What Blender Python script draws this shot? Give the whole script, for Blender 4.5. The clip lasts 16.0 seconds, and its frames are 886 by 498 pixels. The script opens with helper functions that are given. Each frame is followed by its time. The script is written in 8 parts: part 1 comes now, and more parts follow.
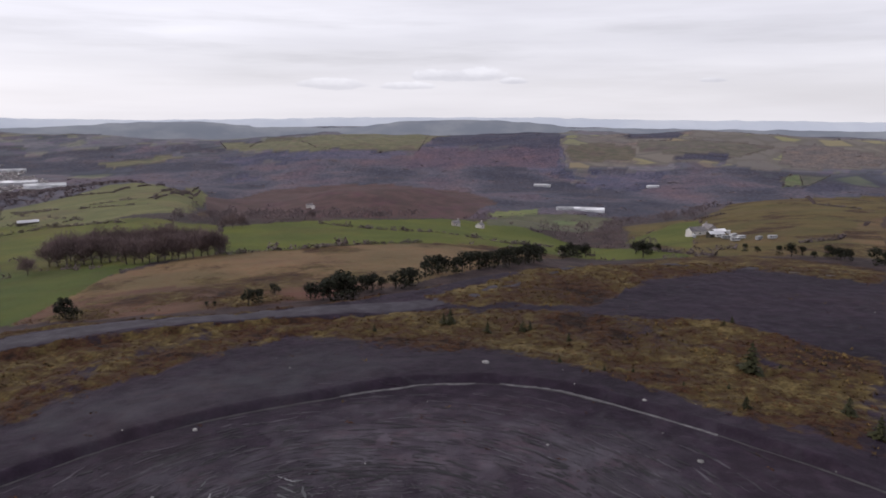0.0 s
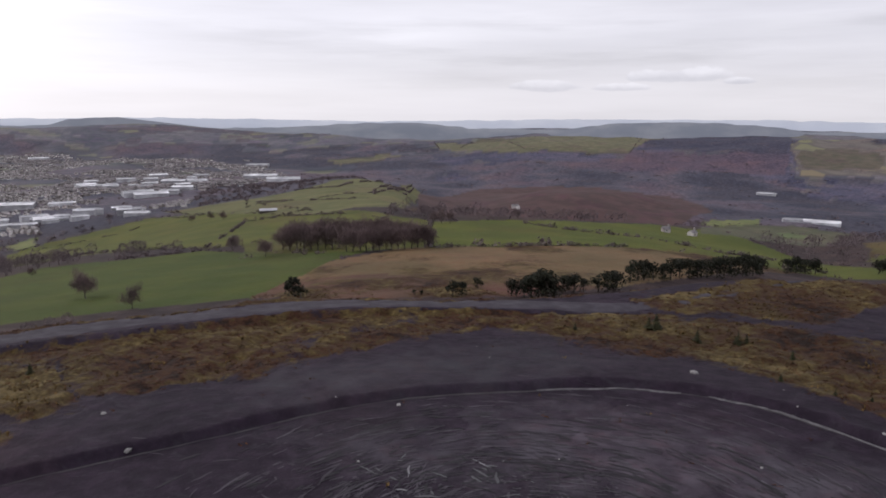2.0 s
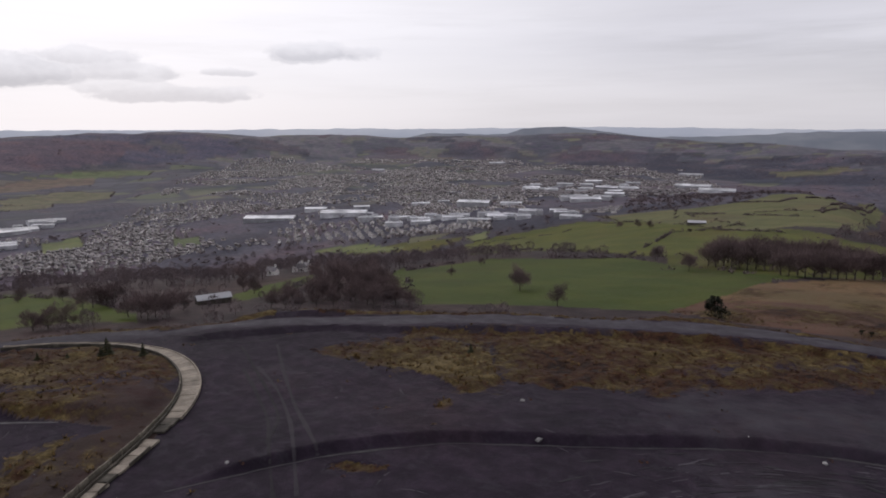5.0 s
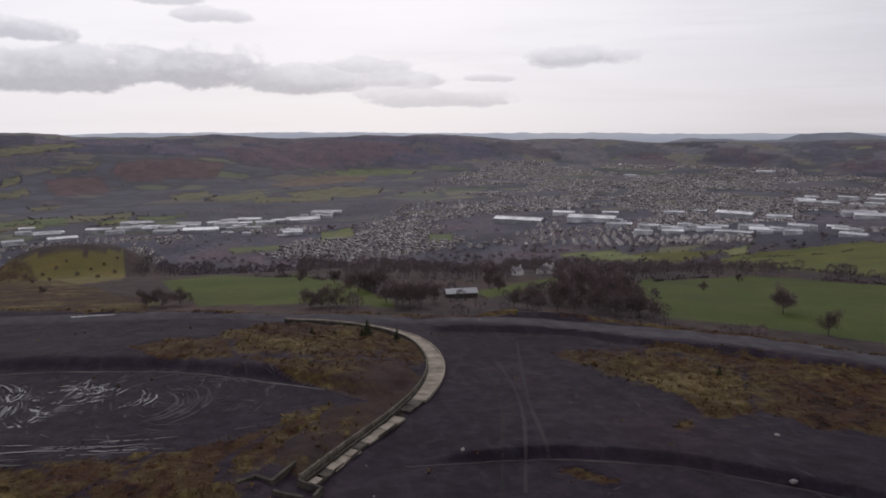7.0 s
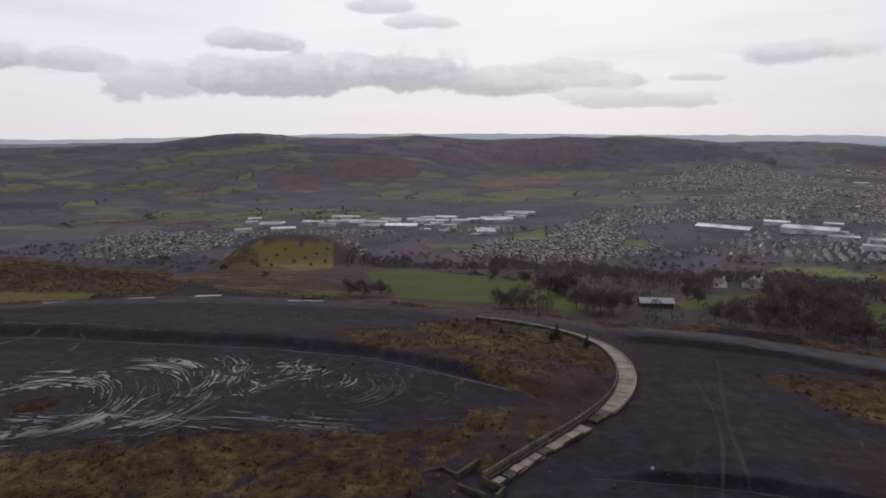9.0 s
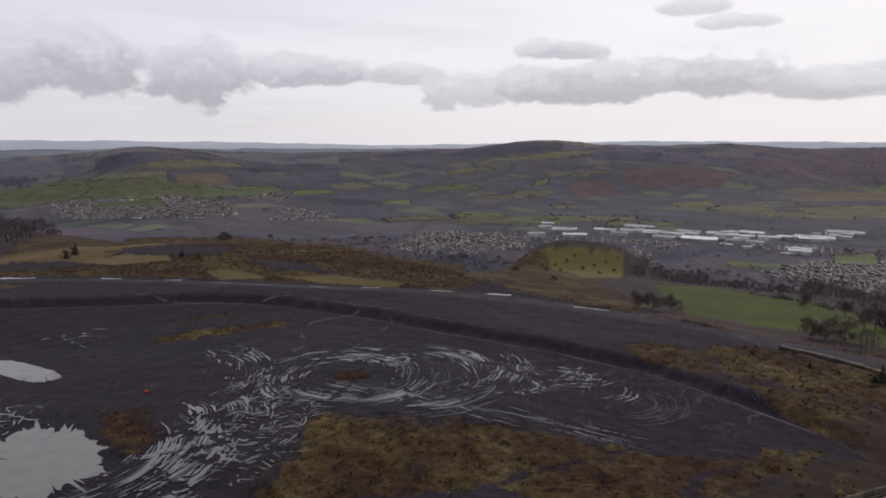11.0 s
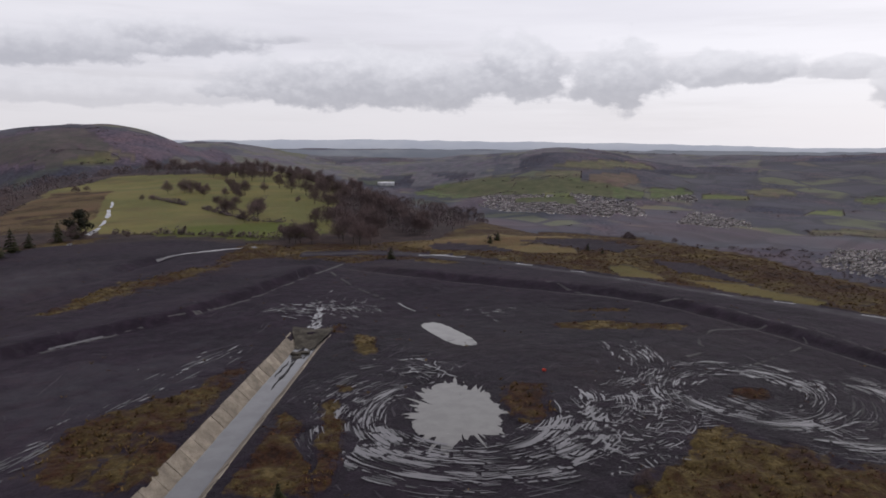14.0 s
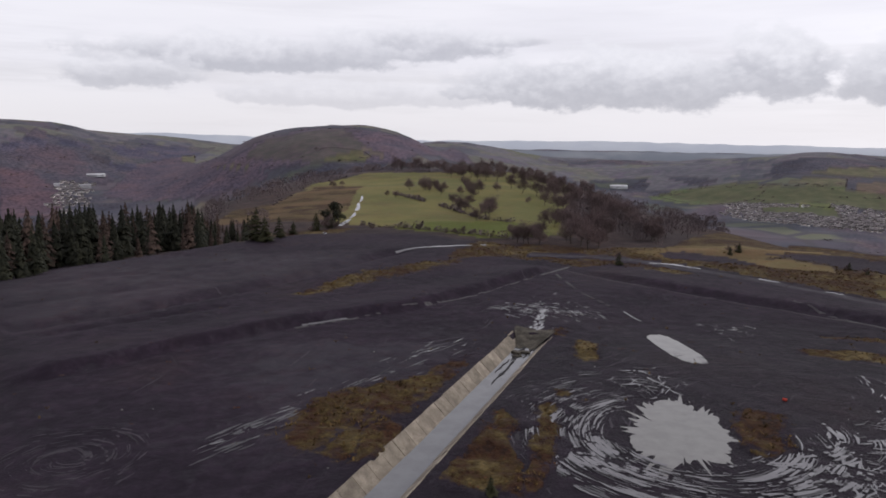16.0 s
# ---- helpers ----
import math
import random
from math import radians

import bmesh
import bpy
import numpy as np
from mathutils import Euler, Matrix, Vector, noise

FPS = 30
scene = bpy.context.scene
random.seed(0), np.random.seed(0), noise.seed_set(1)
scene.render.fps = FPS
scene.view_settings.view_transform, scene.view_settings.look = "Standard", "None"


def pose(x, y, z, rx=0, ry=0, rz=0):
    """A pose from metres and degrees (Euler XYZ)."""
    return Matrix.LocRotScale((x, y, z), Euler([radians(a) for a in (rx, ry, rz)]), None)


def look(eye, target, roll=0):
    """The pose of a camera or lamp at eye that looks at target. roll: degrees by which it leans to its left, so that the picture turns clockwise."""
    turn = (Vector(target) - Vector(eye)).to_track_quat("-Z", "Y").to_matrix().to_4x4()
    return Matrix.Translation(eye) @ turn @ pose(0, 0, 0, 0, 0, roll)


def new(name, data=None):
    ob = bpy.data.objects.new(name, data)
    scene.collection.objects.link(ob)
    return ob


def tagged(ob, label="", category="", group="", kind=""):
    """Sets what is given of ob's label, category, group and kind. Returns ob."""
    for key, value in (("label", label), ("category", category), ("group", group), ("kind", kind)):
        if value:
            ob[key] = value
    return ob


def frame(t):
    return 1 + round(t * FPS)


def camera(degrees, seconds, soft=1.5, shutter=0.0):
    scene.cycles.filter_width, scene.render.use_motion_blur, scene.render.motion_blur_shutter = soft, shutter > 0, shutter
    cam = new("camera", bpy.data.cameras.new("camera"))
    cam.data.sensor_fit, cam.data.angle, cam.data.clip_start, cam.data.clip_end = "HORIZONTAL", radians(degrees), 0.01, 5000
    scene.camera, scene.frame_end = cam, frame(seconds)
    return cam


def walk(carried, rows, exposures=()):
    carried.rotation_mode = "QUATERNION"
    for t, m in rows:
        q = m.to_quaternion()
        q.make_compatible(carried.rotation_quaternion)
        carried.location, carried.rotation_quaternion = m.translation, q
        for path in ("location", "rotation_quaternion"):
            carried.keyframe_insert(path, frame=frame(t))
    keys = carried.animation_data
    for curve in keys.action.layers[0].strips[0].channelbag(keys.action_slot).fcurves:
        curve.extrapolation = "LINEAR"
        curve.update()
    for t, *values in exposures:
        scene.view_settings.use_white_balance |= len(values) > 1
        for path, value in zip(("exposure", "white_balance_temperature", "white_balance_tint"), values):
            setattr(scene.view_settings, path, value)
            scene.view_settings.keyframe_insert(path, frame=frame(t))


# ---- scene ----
# ---- the camera, hovering and turning over the tip ----
cam = camera(65.24, 16.0, soft=1.75)
PATH = [
    (0.0, 0.26, -0.19, 28.37, 78.89, -0.22, 0.10),
    (0.5, 0.30, -0.27, 27.98, 78.92, -0.20, 5.10),
    (1.0, 0.26, -0.18, 27.69, 78.95, -0.27, 5.42),
    (1.5, 0.03, -0.03, 27.56, 78.96, -0.27, 9.32),
    (2.0, -0.09, -0.01, 27.42, 78.98, -0.30, 17.05),
    (2.5, -0.22, 0.08, 27.50, 79.05, -0.20, 24.17),
    (3.0, -0.07, 0.10, 27.70, 79.13, -0.03, 29.86),
    (3.5, -0.08, 0.13, 27.82, 79.28, 0.03, 35.29),
    (4.0, -0.15, 0.21, 27.92, 79.42, 0.16, 40.70),
    (4.5, -0.12, 0.19, 28.02, 79.55, 0.20, 46.13),
    (5.0, -0.01, 0.13, 28.15, 79.66, 0.22, 51.59),
    (5.2, 0.15, 0.07, 28.06, 79.67, 0.17, 53.91),
    (7.3, 0.18, 0.05, 28.28, 79.97, -0.09, 72.73),
    (7.5, 0.05, 0.08, 28.34, 79.95, -0.11, 72.75),
    (8.0, -0.08, 0.10, 28.28, 80.02, -0.18, 73.78),
    (8.5, -0.29, 0.04, 28.21, 80.07, -0.16, 80.97),
    (9.0, -0.16, -0.14, 28.28, 80.10, -0.10, 88.02),
    (9.2, 0.01, 0.06, 28.23, 80.19, -0.06, 90.60),
    (11.3, -0.03, -0.05, 28.51, 80.48, 0.02, 115.64),
    (11.5, 0.13, 0.18, 28.60, 80.38, 0.19, 118.07),
    (12.0, 0.29, 0.30, 28.46, 80.48, 0.15, 123.70),
    (12.5, 0.20, 0.25, 28.13, 80.60, 0.08, 129.26),
    (13.0, 0.13, 0.16, 27.99, 80.63, -0.01, 134.67),
    (13.5, 0.05, 0.08, 27.83, 80.67, -0.04, 139.88),
    (14.0, -0.09, -0.12, 27.76, 80.68, -0.11, 144.89),
    (14.5, -0.16, -0.17, 27.77, 80.67, -0.20, 149.12),
    (15.0, -0.15, -0.15, 27.85, 80.67, -0.31, 153.01),
    (15.5, -0.20, -0.16, 27.86, 80.69, -0.34, 158.93),
    (16.0, -0.23, -0.15, 27.90, 80.69, -0.51, 163.85),
]
EXPOSURES = [(0, 0.42, 6400, 13), (1.5, 0.4, 6400, 13), (4, 0.10, 6400, 13), (7.5, -0.14, 6450, 13), (9, -0.18, 6450, 13), (12, -0.08, 6450, 12), (14, 0.0, 6450, 12), (16, 0.14, 6450, 12)]
walk(cam, [(t, pose(*p)) for t, *p in PATH], EXPOSURES)


# ---- sky, sun and exposure ----
SUN_BEARING, SUN_HEIGHT = 80.0, 32.0


def build_sky():
    world = bpy.data.worlds.new("sky")
    scene.world = world
    world.use_nodes = True
    nt = world.node_tree
    n, link = nt.nodes, nt.links
    n.clear()

    def math_node(op, a, b=None, c=None):
        m = n.new("ShaderNodeMath")
        m.operation = op
        for i, v in enumerate((a, b, c)):
            if v is None:
                continue
            if isinstance(v, (int, float)):
                m.inputs[i].default_value = v
            else:
                link.new(v, m.inputs[i])
        return m.outputs[0]

    def mix(fac, a, b):
        m = n.new("ShaderNodeMix")
        m.data_type = "RGBA"
        for i, v in ((0, fac), (6, a), (7, b)):
            if isinstance(v, (int, float)):
                m.inputs[i].default_value = v
            elif isinstance(v, tuple):
                m.inputs[i].default_value = (*v, 1)
            else:
                link.new(v, m.inputs[i])
        return m.outputs[2]

    def soft(v, lo, hi):
        m = n.new("ShaderNodeMapRange")
        m.interpolation_type = "SMOOTHSTEP"
        link.new(v, m.inputs[0])
        m.inputs[1].default_value, m.inputs[2].default_value = lo, hi
        return m.outputs[0]

    coord = n.new("ShaderNodeTexCoord").outputs["Generated"]
    split = n.new("ShaderNodeSeparateXYZ")
    link.new(coord, split.inputs[0])
    x, y, z = split.outputs
    el = math_node("MULTIPLY", math_node("ARCSINE", z), 57.29578)
    # bearing measured from the south-west, so that its seam lies behind
    s, c = math.sin(math.radians(80)), math.cos(math.radians(80))
    fx = math_node("ADD", math_node("MULTIPLY", x, -s), math_node("MULTIPLY", y, c))
    fy = math_node("ADD", math_node("MULTIPLY", x, -c), math_node("MULTIPLY", y, -s))
    az = math_node("ADD", math_node("MULTIPLY", math_node("ARCTAN2", fy, fx), 57.29578), 80.0)

    def noise_at(sx, sy, detail, rough, off):
        comb = n.new("ShaderNodeCombineXYZ")
        link.new(math_node("MULTIPLY_ADD", az, sx, off), comb.inputs[0])
        link.new(math_node("MULTIPLY", el, sy), comb.inputs[1])
        t = n.new("ShaderNodeTexNoise")
        t.inputs["Scale"].default_value = 1.0
        t.inputs["Detail"].default_value = detail
        t.inputs["Roughness"].default_value = rough
        link.new(comb.outputs[0], t.inputs["Vector"])
        return t.outputs["Fac"]

    puff = noise_at(0.26, 0.42, 5, 0.55, 3.0)
    fine = noise_at(1.15, 1.6, 5, 0.55, 9.0)
    sheet = noise_at(0.022, 0.16, 5, 0.55, 17.0)
    streak = noise_at(0.05, 0.55, 5, 0.6, 41.0)
    bands = noise_at(0.03, 0.30, 4, 0.5, 63.0)
    edge = math_node("ADD", math_node("MULTIPLY", math_node("SUBTRACT", puff, 0.5), 2.4),
                     math_node("MULTIPLY", math_node("SUBTRACT", fine, 0.5), 0.5))
    # cumulus: bearing, height, half width, half height, density
    body = weight = lit = None
    for a, e, w, h, d in CLOUDS:
        u = math_node("DIVIDE", math_node("SUBTRACT", az, a), w)
        v = math_node("DIVIDE", math_node("SUBTRACT", el, e), h)
        # flatter below than above
        v = math_node("MULTIPLY", v, math_node("ADD", math_node("MULTIPLY", math_node("LESS_THAN", v, 0.0), 0.55), 1.0))
        q = math_node("SUBTRACT", 1.45, math_node("POWER", math_node("ADD", math_node("MULTIPLY", u, u), math_node("MULTIPLY", v, v)), 0.5))
        q = math_node("MULTIPLY", soft(math_node("ADD", q, edge), 0.08, 0.52), d)
        top = math_node("MULTIPLY", soft(math_node("ADD", v, math_node("MULTIPLY", edge, 0.8)), -0.5, 1.1), q)
        body = q if body is None else math_node("MAXIMUM", body, q)
        weight = q if weight is None else math_node("ADD", weight, q)
        lit = top if lit is None else math_node("ADD", lit, top)
    # sheets of high cloud
    base = mix(soft(sheet, 0.35, 0.68), SKY_A, SKY_B)
    base = mix(math_node("MULTIPLY", soft(streak, 0.45, 0.75), soft(el, 14, 3)), base, SKY_C)
    base = mix(math_node("MULTIPLY", soft(el, 6.5, 0.5), 0.7), base, SKY_LOW)
    away = soft(math_node("ABSOLUTE", math_node("SUBTRACT", az, SUN_BEARING)), 20, 100)
    dim = n.new("ShaderNodeVectorMath")
    dim.operation = "SCALE"
    link.new(base, dim.inputs[0])
    north = soft(az, 80, 30)
    level = math_node("MULTIPLY_ADD", away, -0.12, 1.0)
    level = math_node("SUBTRACT", level, math_node("MULTIPLY", north, math_node("MULTIPLY_ADD", soft(bands, 0.30, 0.72), 0.11, 0.14)))
    link.new(level, dim.inputs["Scale"])
    base = dim.outputs[0]
    glow_u = math_node("DIVIDE", math_node("SUBTRACT", az, SUN_BEARING), 33.0)
    glow_v = math_node("DIVIDE", math_node("SUBTRACT", el, SUN_HEIGHT - 6), 24.0)
    glow = math_node("EXPONENT", math_node("MULTIPLY", math_node("ADD", math_node("MULTIPLY", glow_u, glow_u), math_node("MULTIPLY", glow_v, glow_v)), -1.0))
    base = mix(glow, base, SKY_GLOW)
    height = math_node("DIVIDE", lit, math_node("ADD", weight, 0.001))
    shade = mix(math_node("ADD", math_node("MULTIPLY", height, 0.88), math_node("MULTIPLY", soft(fine, 0.35, 0.7), 0.12)), CLOUD_DARK, CLOUD_LIGHT)
    clouded = mix(math_node("MULTIPLY", body, 0.84), base, shade)
    sky = n.new("ShaderNodeTexSky")
    sky.sky_type = "NISHITA"
    sky.sun_disc = False
    sky.sun_elevation = radians(SUN_HEIGHT)
    sky.sun_rotation = radians(-SUN_BEARING)
    clear = n.new("ShaderNodeBackground")
    clear.inputs[1].default_value = 0.08
    link.new(sky.outputs[0], clear.inputs[0])
    cover = n.new("ShaderNodeBackground")
    cover.inputs[1].default_value = SKY_STRENGTH
    link.new(clouded, cover.inputs[0])
    both = n.new("ShaderNodeMixShader")
    both.inputs[0].default_value = 0.94
    link.new(clear.outputs[0], both.inputs[1])
    link.new(cover.outputs[0], both.inputs[2])
    out = n.new("ShaderNodeOutputWorld")
    link.new(both.outputs[0], out.inputs[0])


SKY_STRENGTH = 1.08
SKY_A, SKY_B, SKY_C = (0.882, 0.875, 0.925), (0.782, 0.775, 0.835), (0.686, 0.68, 0.725)
SKY_LOW, SKY_GLOW = (0.785, 0.767, 0.79), (1.03, 1.0, 1.0)
CLOUD_DARK, CLOUD_LIGHT = (0.40, 0.405, 0.455), (0.74, 0.74, 0.785)
CLOUDS = [
    (102.6, 6.4, 2.8, 0.88, 0.80),
    (101.6, 3.7, 6.3, 1.65, 1.00),
    (91.8, 4.2, 5.9, 1.75, 1.00),
    (84.1, 3.5, 3.8, 1.13, 0.90),
    (115.4, 4.5, 3.1, 0.83, 0.70),
    (118.8, 4.6, 2.0, 0.73, 0.60),
    (112.4, 3.0, 1.7, 1.34, 0.70),
    (109.1, 3.1, 2.3, 1.13, 0.70),
    (89.8, 8.2, 2.2, 0.62, 0.60),
    (61.7, 5.3, 3.8, 0.83, 0.50),
    (78.3, 4.5, 3.1, 0.92, 0.60),
    (92.7, 9.4, 2.4, 0.73, 0.60),
    (74.7, 2.5, 3.6, 0.73, 0.50),
    (150.7, 3.9, 10.0, 2.48, 1.00),
    (138.9, 4.8, 3.9, 2.67, 1.00),
    (130.8, 4.1, 3.3, 2.67, 1.00),
    (123.1, 4.7, 5.3, 1.23, 0.90),
    (115.4, 4.8, 3.0, 0.73, 0.70),
    (157.5, 7.3, 2.1, 0.52, 0.50),
    (109.7, 3.7, 2.9, 1.13, 0.70),
    (178.3, 5.9, 9.5, 1.54, 0.95),
    (165.9, 6.9, 6.2, 1.44, 0.90),
    (187.6, 4.2, 4.0, 1.34, 0.80),
    (170.4, 3.0, 10.6, 1.13, 0.45),
    (157.8, 7.3, 2.1, 0.46, 0.60),
    (61.6, 5.3, 3.1, 0.67, 0.70),
    (81.8, 3.4, 3.2, 0.92, 0.70),
    (74.9, 3.6, 3.6, 0.73, 0.60),
    (72.3, 2.1, 4.7, 0.73, 0.60),
    (68.5, 3.8, 2.0, 0.36, 0.50),
    (-1.3, 2.9, 3.2, 0.52, 0.50),
    (8.9, 2.2, 2.4, 0.46, 0.50),
    (3.0, 2.1, 1.8, 0.31, 0.50),
    (-5.6, 2.5, 1.0, 0.31, 0.60),
    (-20.8, 2.5, 0.9, 0.25, 0.60),
]
build_sky()
sun = new("sun", bpy.data.lights.new("sun", "SUN"))
sun.data.energy, sun.data.angle, sun.data.color = 0.8, radians(20), (1.0, 0.95, 0.88)
_a, _e = radians(SUN_BEARING), radians(SUN_HEIGHT)
sun.matrix_world = look((-math.sin(_a) * math.cos(_e), math.cos(_a) * math.cos(_e), math.sin(_e)), (0, 0, 0))

# ---- materials ----
class Nodes:
    """A node material put together step by step."""

    def __init__(self, name, rough=0.8):
        self.material = bpy.data.materials.new(name)
        self.material.use_nodes = True
        self.tree = self.material.node_tree
        self.bsdf = self.tree.nodes["Principled BSDF"]
        self.bsdf.inputs["Roughness"].default_value = rough
        self.bsdf.inputs["Specular IOR Level"].default_value = 0.15
        self.place = self.add("ShaderNodeNewGeometry").outputs["Position"]

    def add(self, kind):
        return self.tree.nodes.new(kind)

    def put(self, socket, v):
        if isinstance(v, (int, float)):
            socket.default_value = v
        elif isinstance(v, tuple):
            socket.default_value = (*v, 1) if len(v) == 3 and socket.type == "RGBA" else v
        else:
            self.tree.links.new(v, socket)

    def noise(self, scale, detail=4, rough=0.55, distort=0.0, where=None, stretch=None):
        t = self.add("ShaderNodeTexNoise")
        t.inputs["Scale"].default_value = scale
        t.inputs["Detail"].default_value = detail
        t.inputs["Roughness"].default_value = rough
        t.inputs["Distortion"].default_value = distort
        v = where or self.place
        if stretch:
            m = self.add("ShaderNodeMapping")
            m.inputs["Scale"].default_value = stretch
            self.put(m.inputs[0], v)
            v = m.outputs[0]
        self.put(t.inputs["Vector"], v)
        return t.outputs["Fac"]

    def calc(self, op, a, b=None, c=None):
        m = self.add("ShaderNodeMath")
        m.operation = op
        for i, v in enumerate((a, b, c)):
            if v is not None:
                self.put(m.inputs[i], v)
        return m.outputs[0]

    def step(self, v, lo, hi, to_lo=0.0, to_hi=1.0):
        m = self.add("ShaderNodeMapRange")
        m.interpolation_type = "SMOOTHSTEP"
        self.put(m.inputs[0], v)
        for i, q in enumerate((lo, hi, to_lo, to_hi)):
            m.inputs[i + 1].default_value = q
        return m.outputs[0]

    def mix(self, fac, a, b, kind="MIX"):
        m = self.add("ShaderNodeMix")
        m.data_type, m.blend_type = "RGBA", kind
        for i, v in ((0, fac), (6, a), (7, b)):
            self.put(m.inputs[i], v)
        return m.outputs[2]

    def ramp(self, v, *stops):
        r = self.add("ShaderNodeValToRGB")
        self.put(r.inputs[0], v)
        e = r.color_ramp.elements
        while len(e) < len(stops):
            e.new(0.5)
        for el, (p, col) in zip(e, stops):
            el.position, el.color = p, (*col, 1)
        return r.outputs[0]

    def attribute(self, name):
        a = self.add("ShaderNodeAttribute")
        a.attribute_name = name
        return a

    def bump(self, height, strength, distance):
        b = self.add("ShaderNodeBump")
        b.inputs["Strength"].default_value = strength
        b.inputs["Distance"].default_value = distance
        self.put(b.inputs["Height"], height)
        self.put(self.bsdf.inputs["Normal"], b.outputs[0])

    def colour(self, v):
        self.put(self.bsdf.inputs["Base Color"], v)
        return self

    def rough(self, v):
        self.put(self.bsdf.inputs["Roughness"], v)
        return self


def ground_material():
    g = Nodes("ground_cover", 0.9)
    g.bsdf.inputs["Specular IOR Level"].default_value = 0.12
    mask = g.attribute("mask")
    tint = g.attribute("tint")
    sep = g.add("ShaderNodeSeparateColor")
    g.put(sep.inputs[0], mask.outputs["Color"])
    moor, field, wood = sep.outputs
    farm = mask.outputs["Alpha"]
    wet = tint.outputs["Alpha"]
    # colliery shale: blue-grey, moist, scraped by wheels
    big, mid, grit = g.noise(0.045, 5), g.noise(0.5, 5, 0.65), g.noise(5.0, 4, 0.7)
    shale = g.ramp(big, (0.30, SHALE_DARK), (0.55, SHALE_MID), (0.75, SHALE_BROWN))
    shale = g.mix(g.step(mid, 0.38, 0.72), g.mix(1.0, shale, (0.55, 0.55, 0.57), "MULTIPLY"), shale)
    shale = g.mix(g.calc("MULTIPLY", g.step(grit, 0.55, 0.8), 0.45), shale, (0.058, 0.054, 0.062))
    scrape = g.noise(0.35, 4, 0.6, 1.2, stretch=(0.8, 1.3, 1))
    shale = g.mix(g.calc("MULTIPLY", g.step(scrape, 0.52, 0.68), 0.22), shale, (0.047, 0.045, 0.052))
    # moor: heather, bracken and bleached grass in drifts
    drift, tuft, blade = g.noise(0.07, 5, 0.6), g.noise(0.6, 5, 0.65), g.noise(3.0, 3, 0.6)
    sel = g.calc("ADD", g.calc("MULTIPLY", drift, 0.62), g.calc("MULTIPLY", tuft, 0.42))
    moor_c = g.ramp(sel, (0.42, (0.020, 0.011, 0.008)), (0.475, (0.050, 0.022, 0.012)), (0.525, (0.058, 0.036, 0.015)), (0.58, (0.086, 0.061, 0.022)),
                    (0.65, (0.145, 0.106, 0.046)))
    moor_c = g.mix(g.step(blade, 0.3, 0.7), g.mix(1.0, moor_c, (0.55, 0.55, 0.55), "MULTIPLY"), moor_c)
    # pasture in its own tint, mown, grazed and rushy
    f1, f2 = g.noise(0.03, 5, 0.6), g.noise(0.35, 5, 0.65)
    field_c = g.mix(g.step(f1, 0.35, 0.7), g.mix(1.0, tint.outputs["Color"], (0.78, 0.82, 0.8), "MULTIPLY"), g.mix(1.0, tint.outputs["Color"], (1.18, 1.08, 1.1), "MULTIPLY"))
    field_c = g.mix(g.calc("MULTIPLY", g.step(f2, 0.45, 0.7), 0.6), field_c, g.mix(1.0, field_c, (1.02, 0.72, 0.72), "MULTIPLY"))
    rough_g = g.calc("MULTIPLY", g.step(g.noise(0.011, 6, 0.68), 0.50, 0.64), 0.55)
    field_c = g.mix(rough_g, field_c, g.mix(1.0, field_c, (0.92, 0.70, 1.0), "MULTIPLY"))
    field_c = g.mix(g.calc("MULTIPLY", g.step(g.noise(1.6, 4, 0.7), 0.42, 0.7), 0.5), field_c, g.mix(1.0, field_c, (0.72, 0.72, 0.72), "MULTIPLY"))
    # bare woodland seen from above, its colours lifted and blued for haze
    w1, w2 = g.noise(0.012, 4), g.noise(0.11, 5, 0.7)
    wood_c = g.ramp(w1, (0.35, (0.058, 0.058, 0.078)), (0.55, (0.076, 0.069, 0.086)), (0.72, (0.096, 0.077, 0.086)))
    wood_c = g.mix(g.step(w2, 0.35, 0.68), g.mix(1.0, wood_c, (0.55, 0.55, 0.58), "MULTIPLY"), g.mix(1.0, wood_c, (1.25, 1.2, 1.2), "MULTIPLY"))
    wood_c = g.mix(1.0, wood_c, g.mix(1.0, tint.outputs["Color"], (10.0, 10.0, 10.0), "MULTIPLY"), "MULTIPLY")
    # small hedged fields across the valley, haze mixed into field and hedge colours
    cells = g.add("ShaderNodeTexVoronoi")
    warp = g.add("ShaderNodeVectorMath")
    warp.operation = "MULTIPLY"
    g.put(warp.inputs[0], g.place)
    warp.inputs[1].default_value = (0.0085, 0.0062, 0)
    g.put(cells.inputs["Vector"], warp.outputs[0])
    cells.inputs["Scale"].default_value = 1.0
    hedge = g.add("ShaderNodeTexVoronoi")
    hedge.feature = "DISTANCE_TO_EDGE"
    hedge.inputs["Scale"].default_value = 1.0
    g.put(hedge.inputs["Vector"], warp.outputs[0])
    csep = g.add("ShaderNodeSeparateColor")
    g.put(csep.inputs[0], cells.outputs["Color"])
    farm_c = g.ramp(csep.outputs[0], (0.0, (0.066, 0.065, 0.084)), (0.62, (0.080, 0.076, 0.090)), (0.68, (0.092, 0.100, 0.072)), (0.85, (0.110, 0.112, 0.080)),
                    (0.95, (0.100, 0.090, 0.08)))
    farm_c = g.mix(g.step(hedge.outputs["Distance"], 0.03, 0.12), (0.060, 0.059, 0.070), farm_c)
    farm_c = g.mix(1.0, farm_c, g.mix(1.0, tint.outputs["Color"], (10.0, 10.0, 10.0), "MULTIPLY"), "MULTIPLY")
    farm_c = g.mix(g.step(g.noise(0.004, 3), 0.50, 0.62), farm_c, wood_c)
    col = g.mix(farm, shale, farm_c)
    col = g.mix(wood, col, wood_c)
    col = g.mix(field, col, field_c)
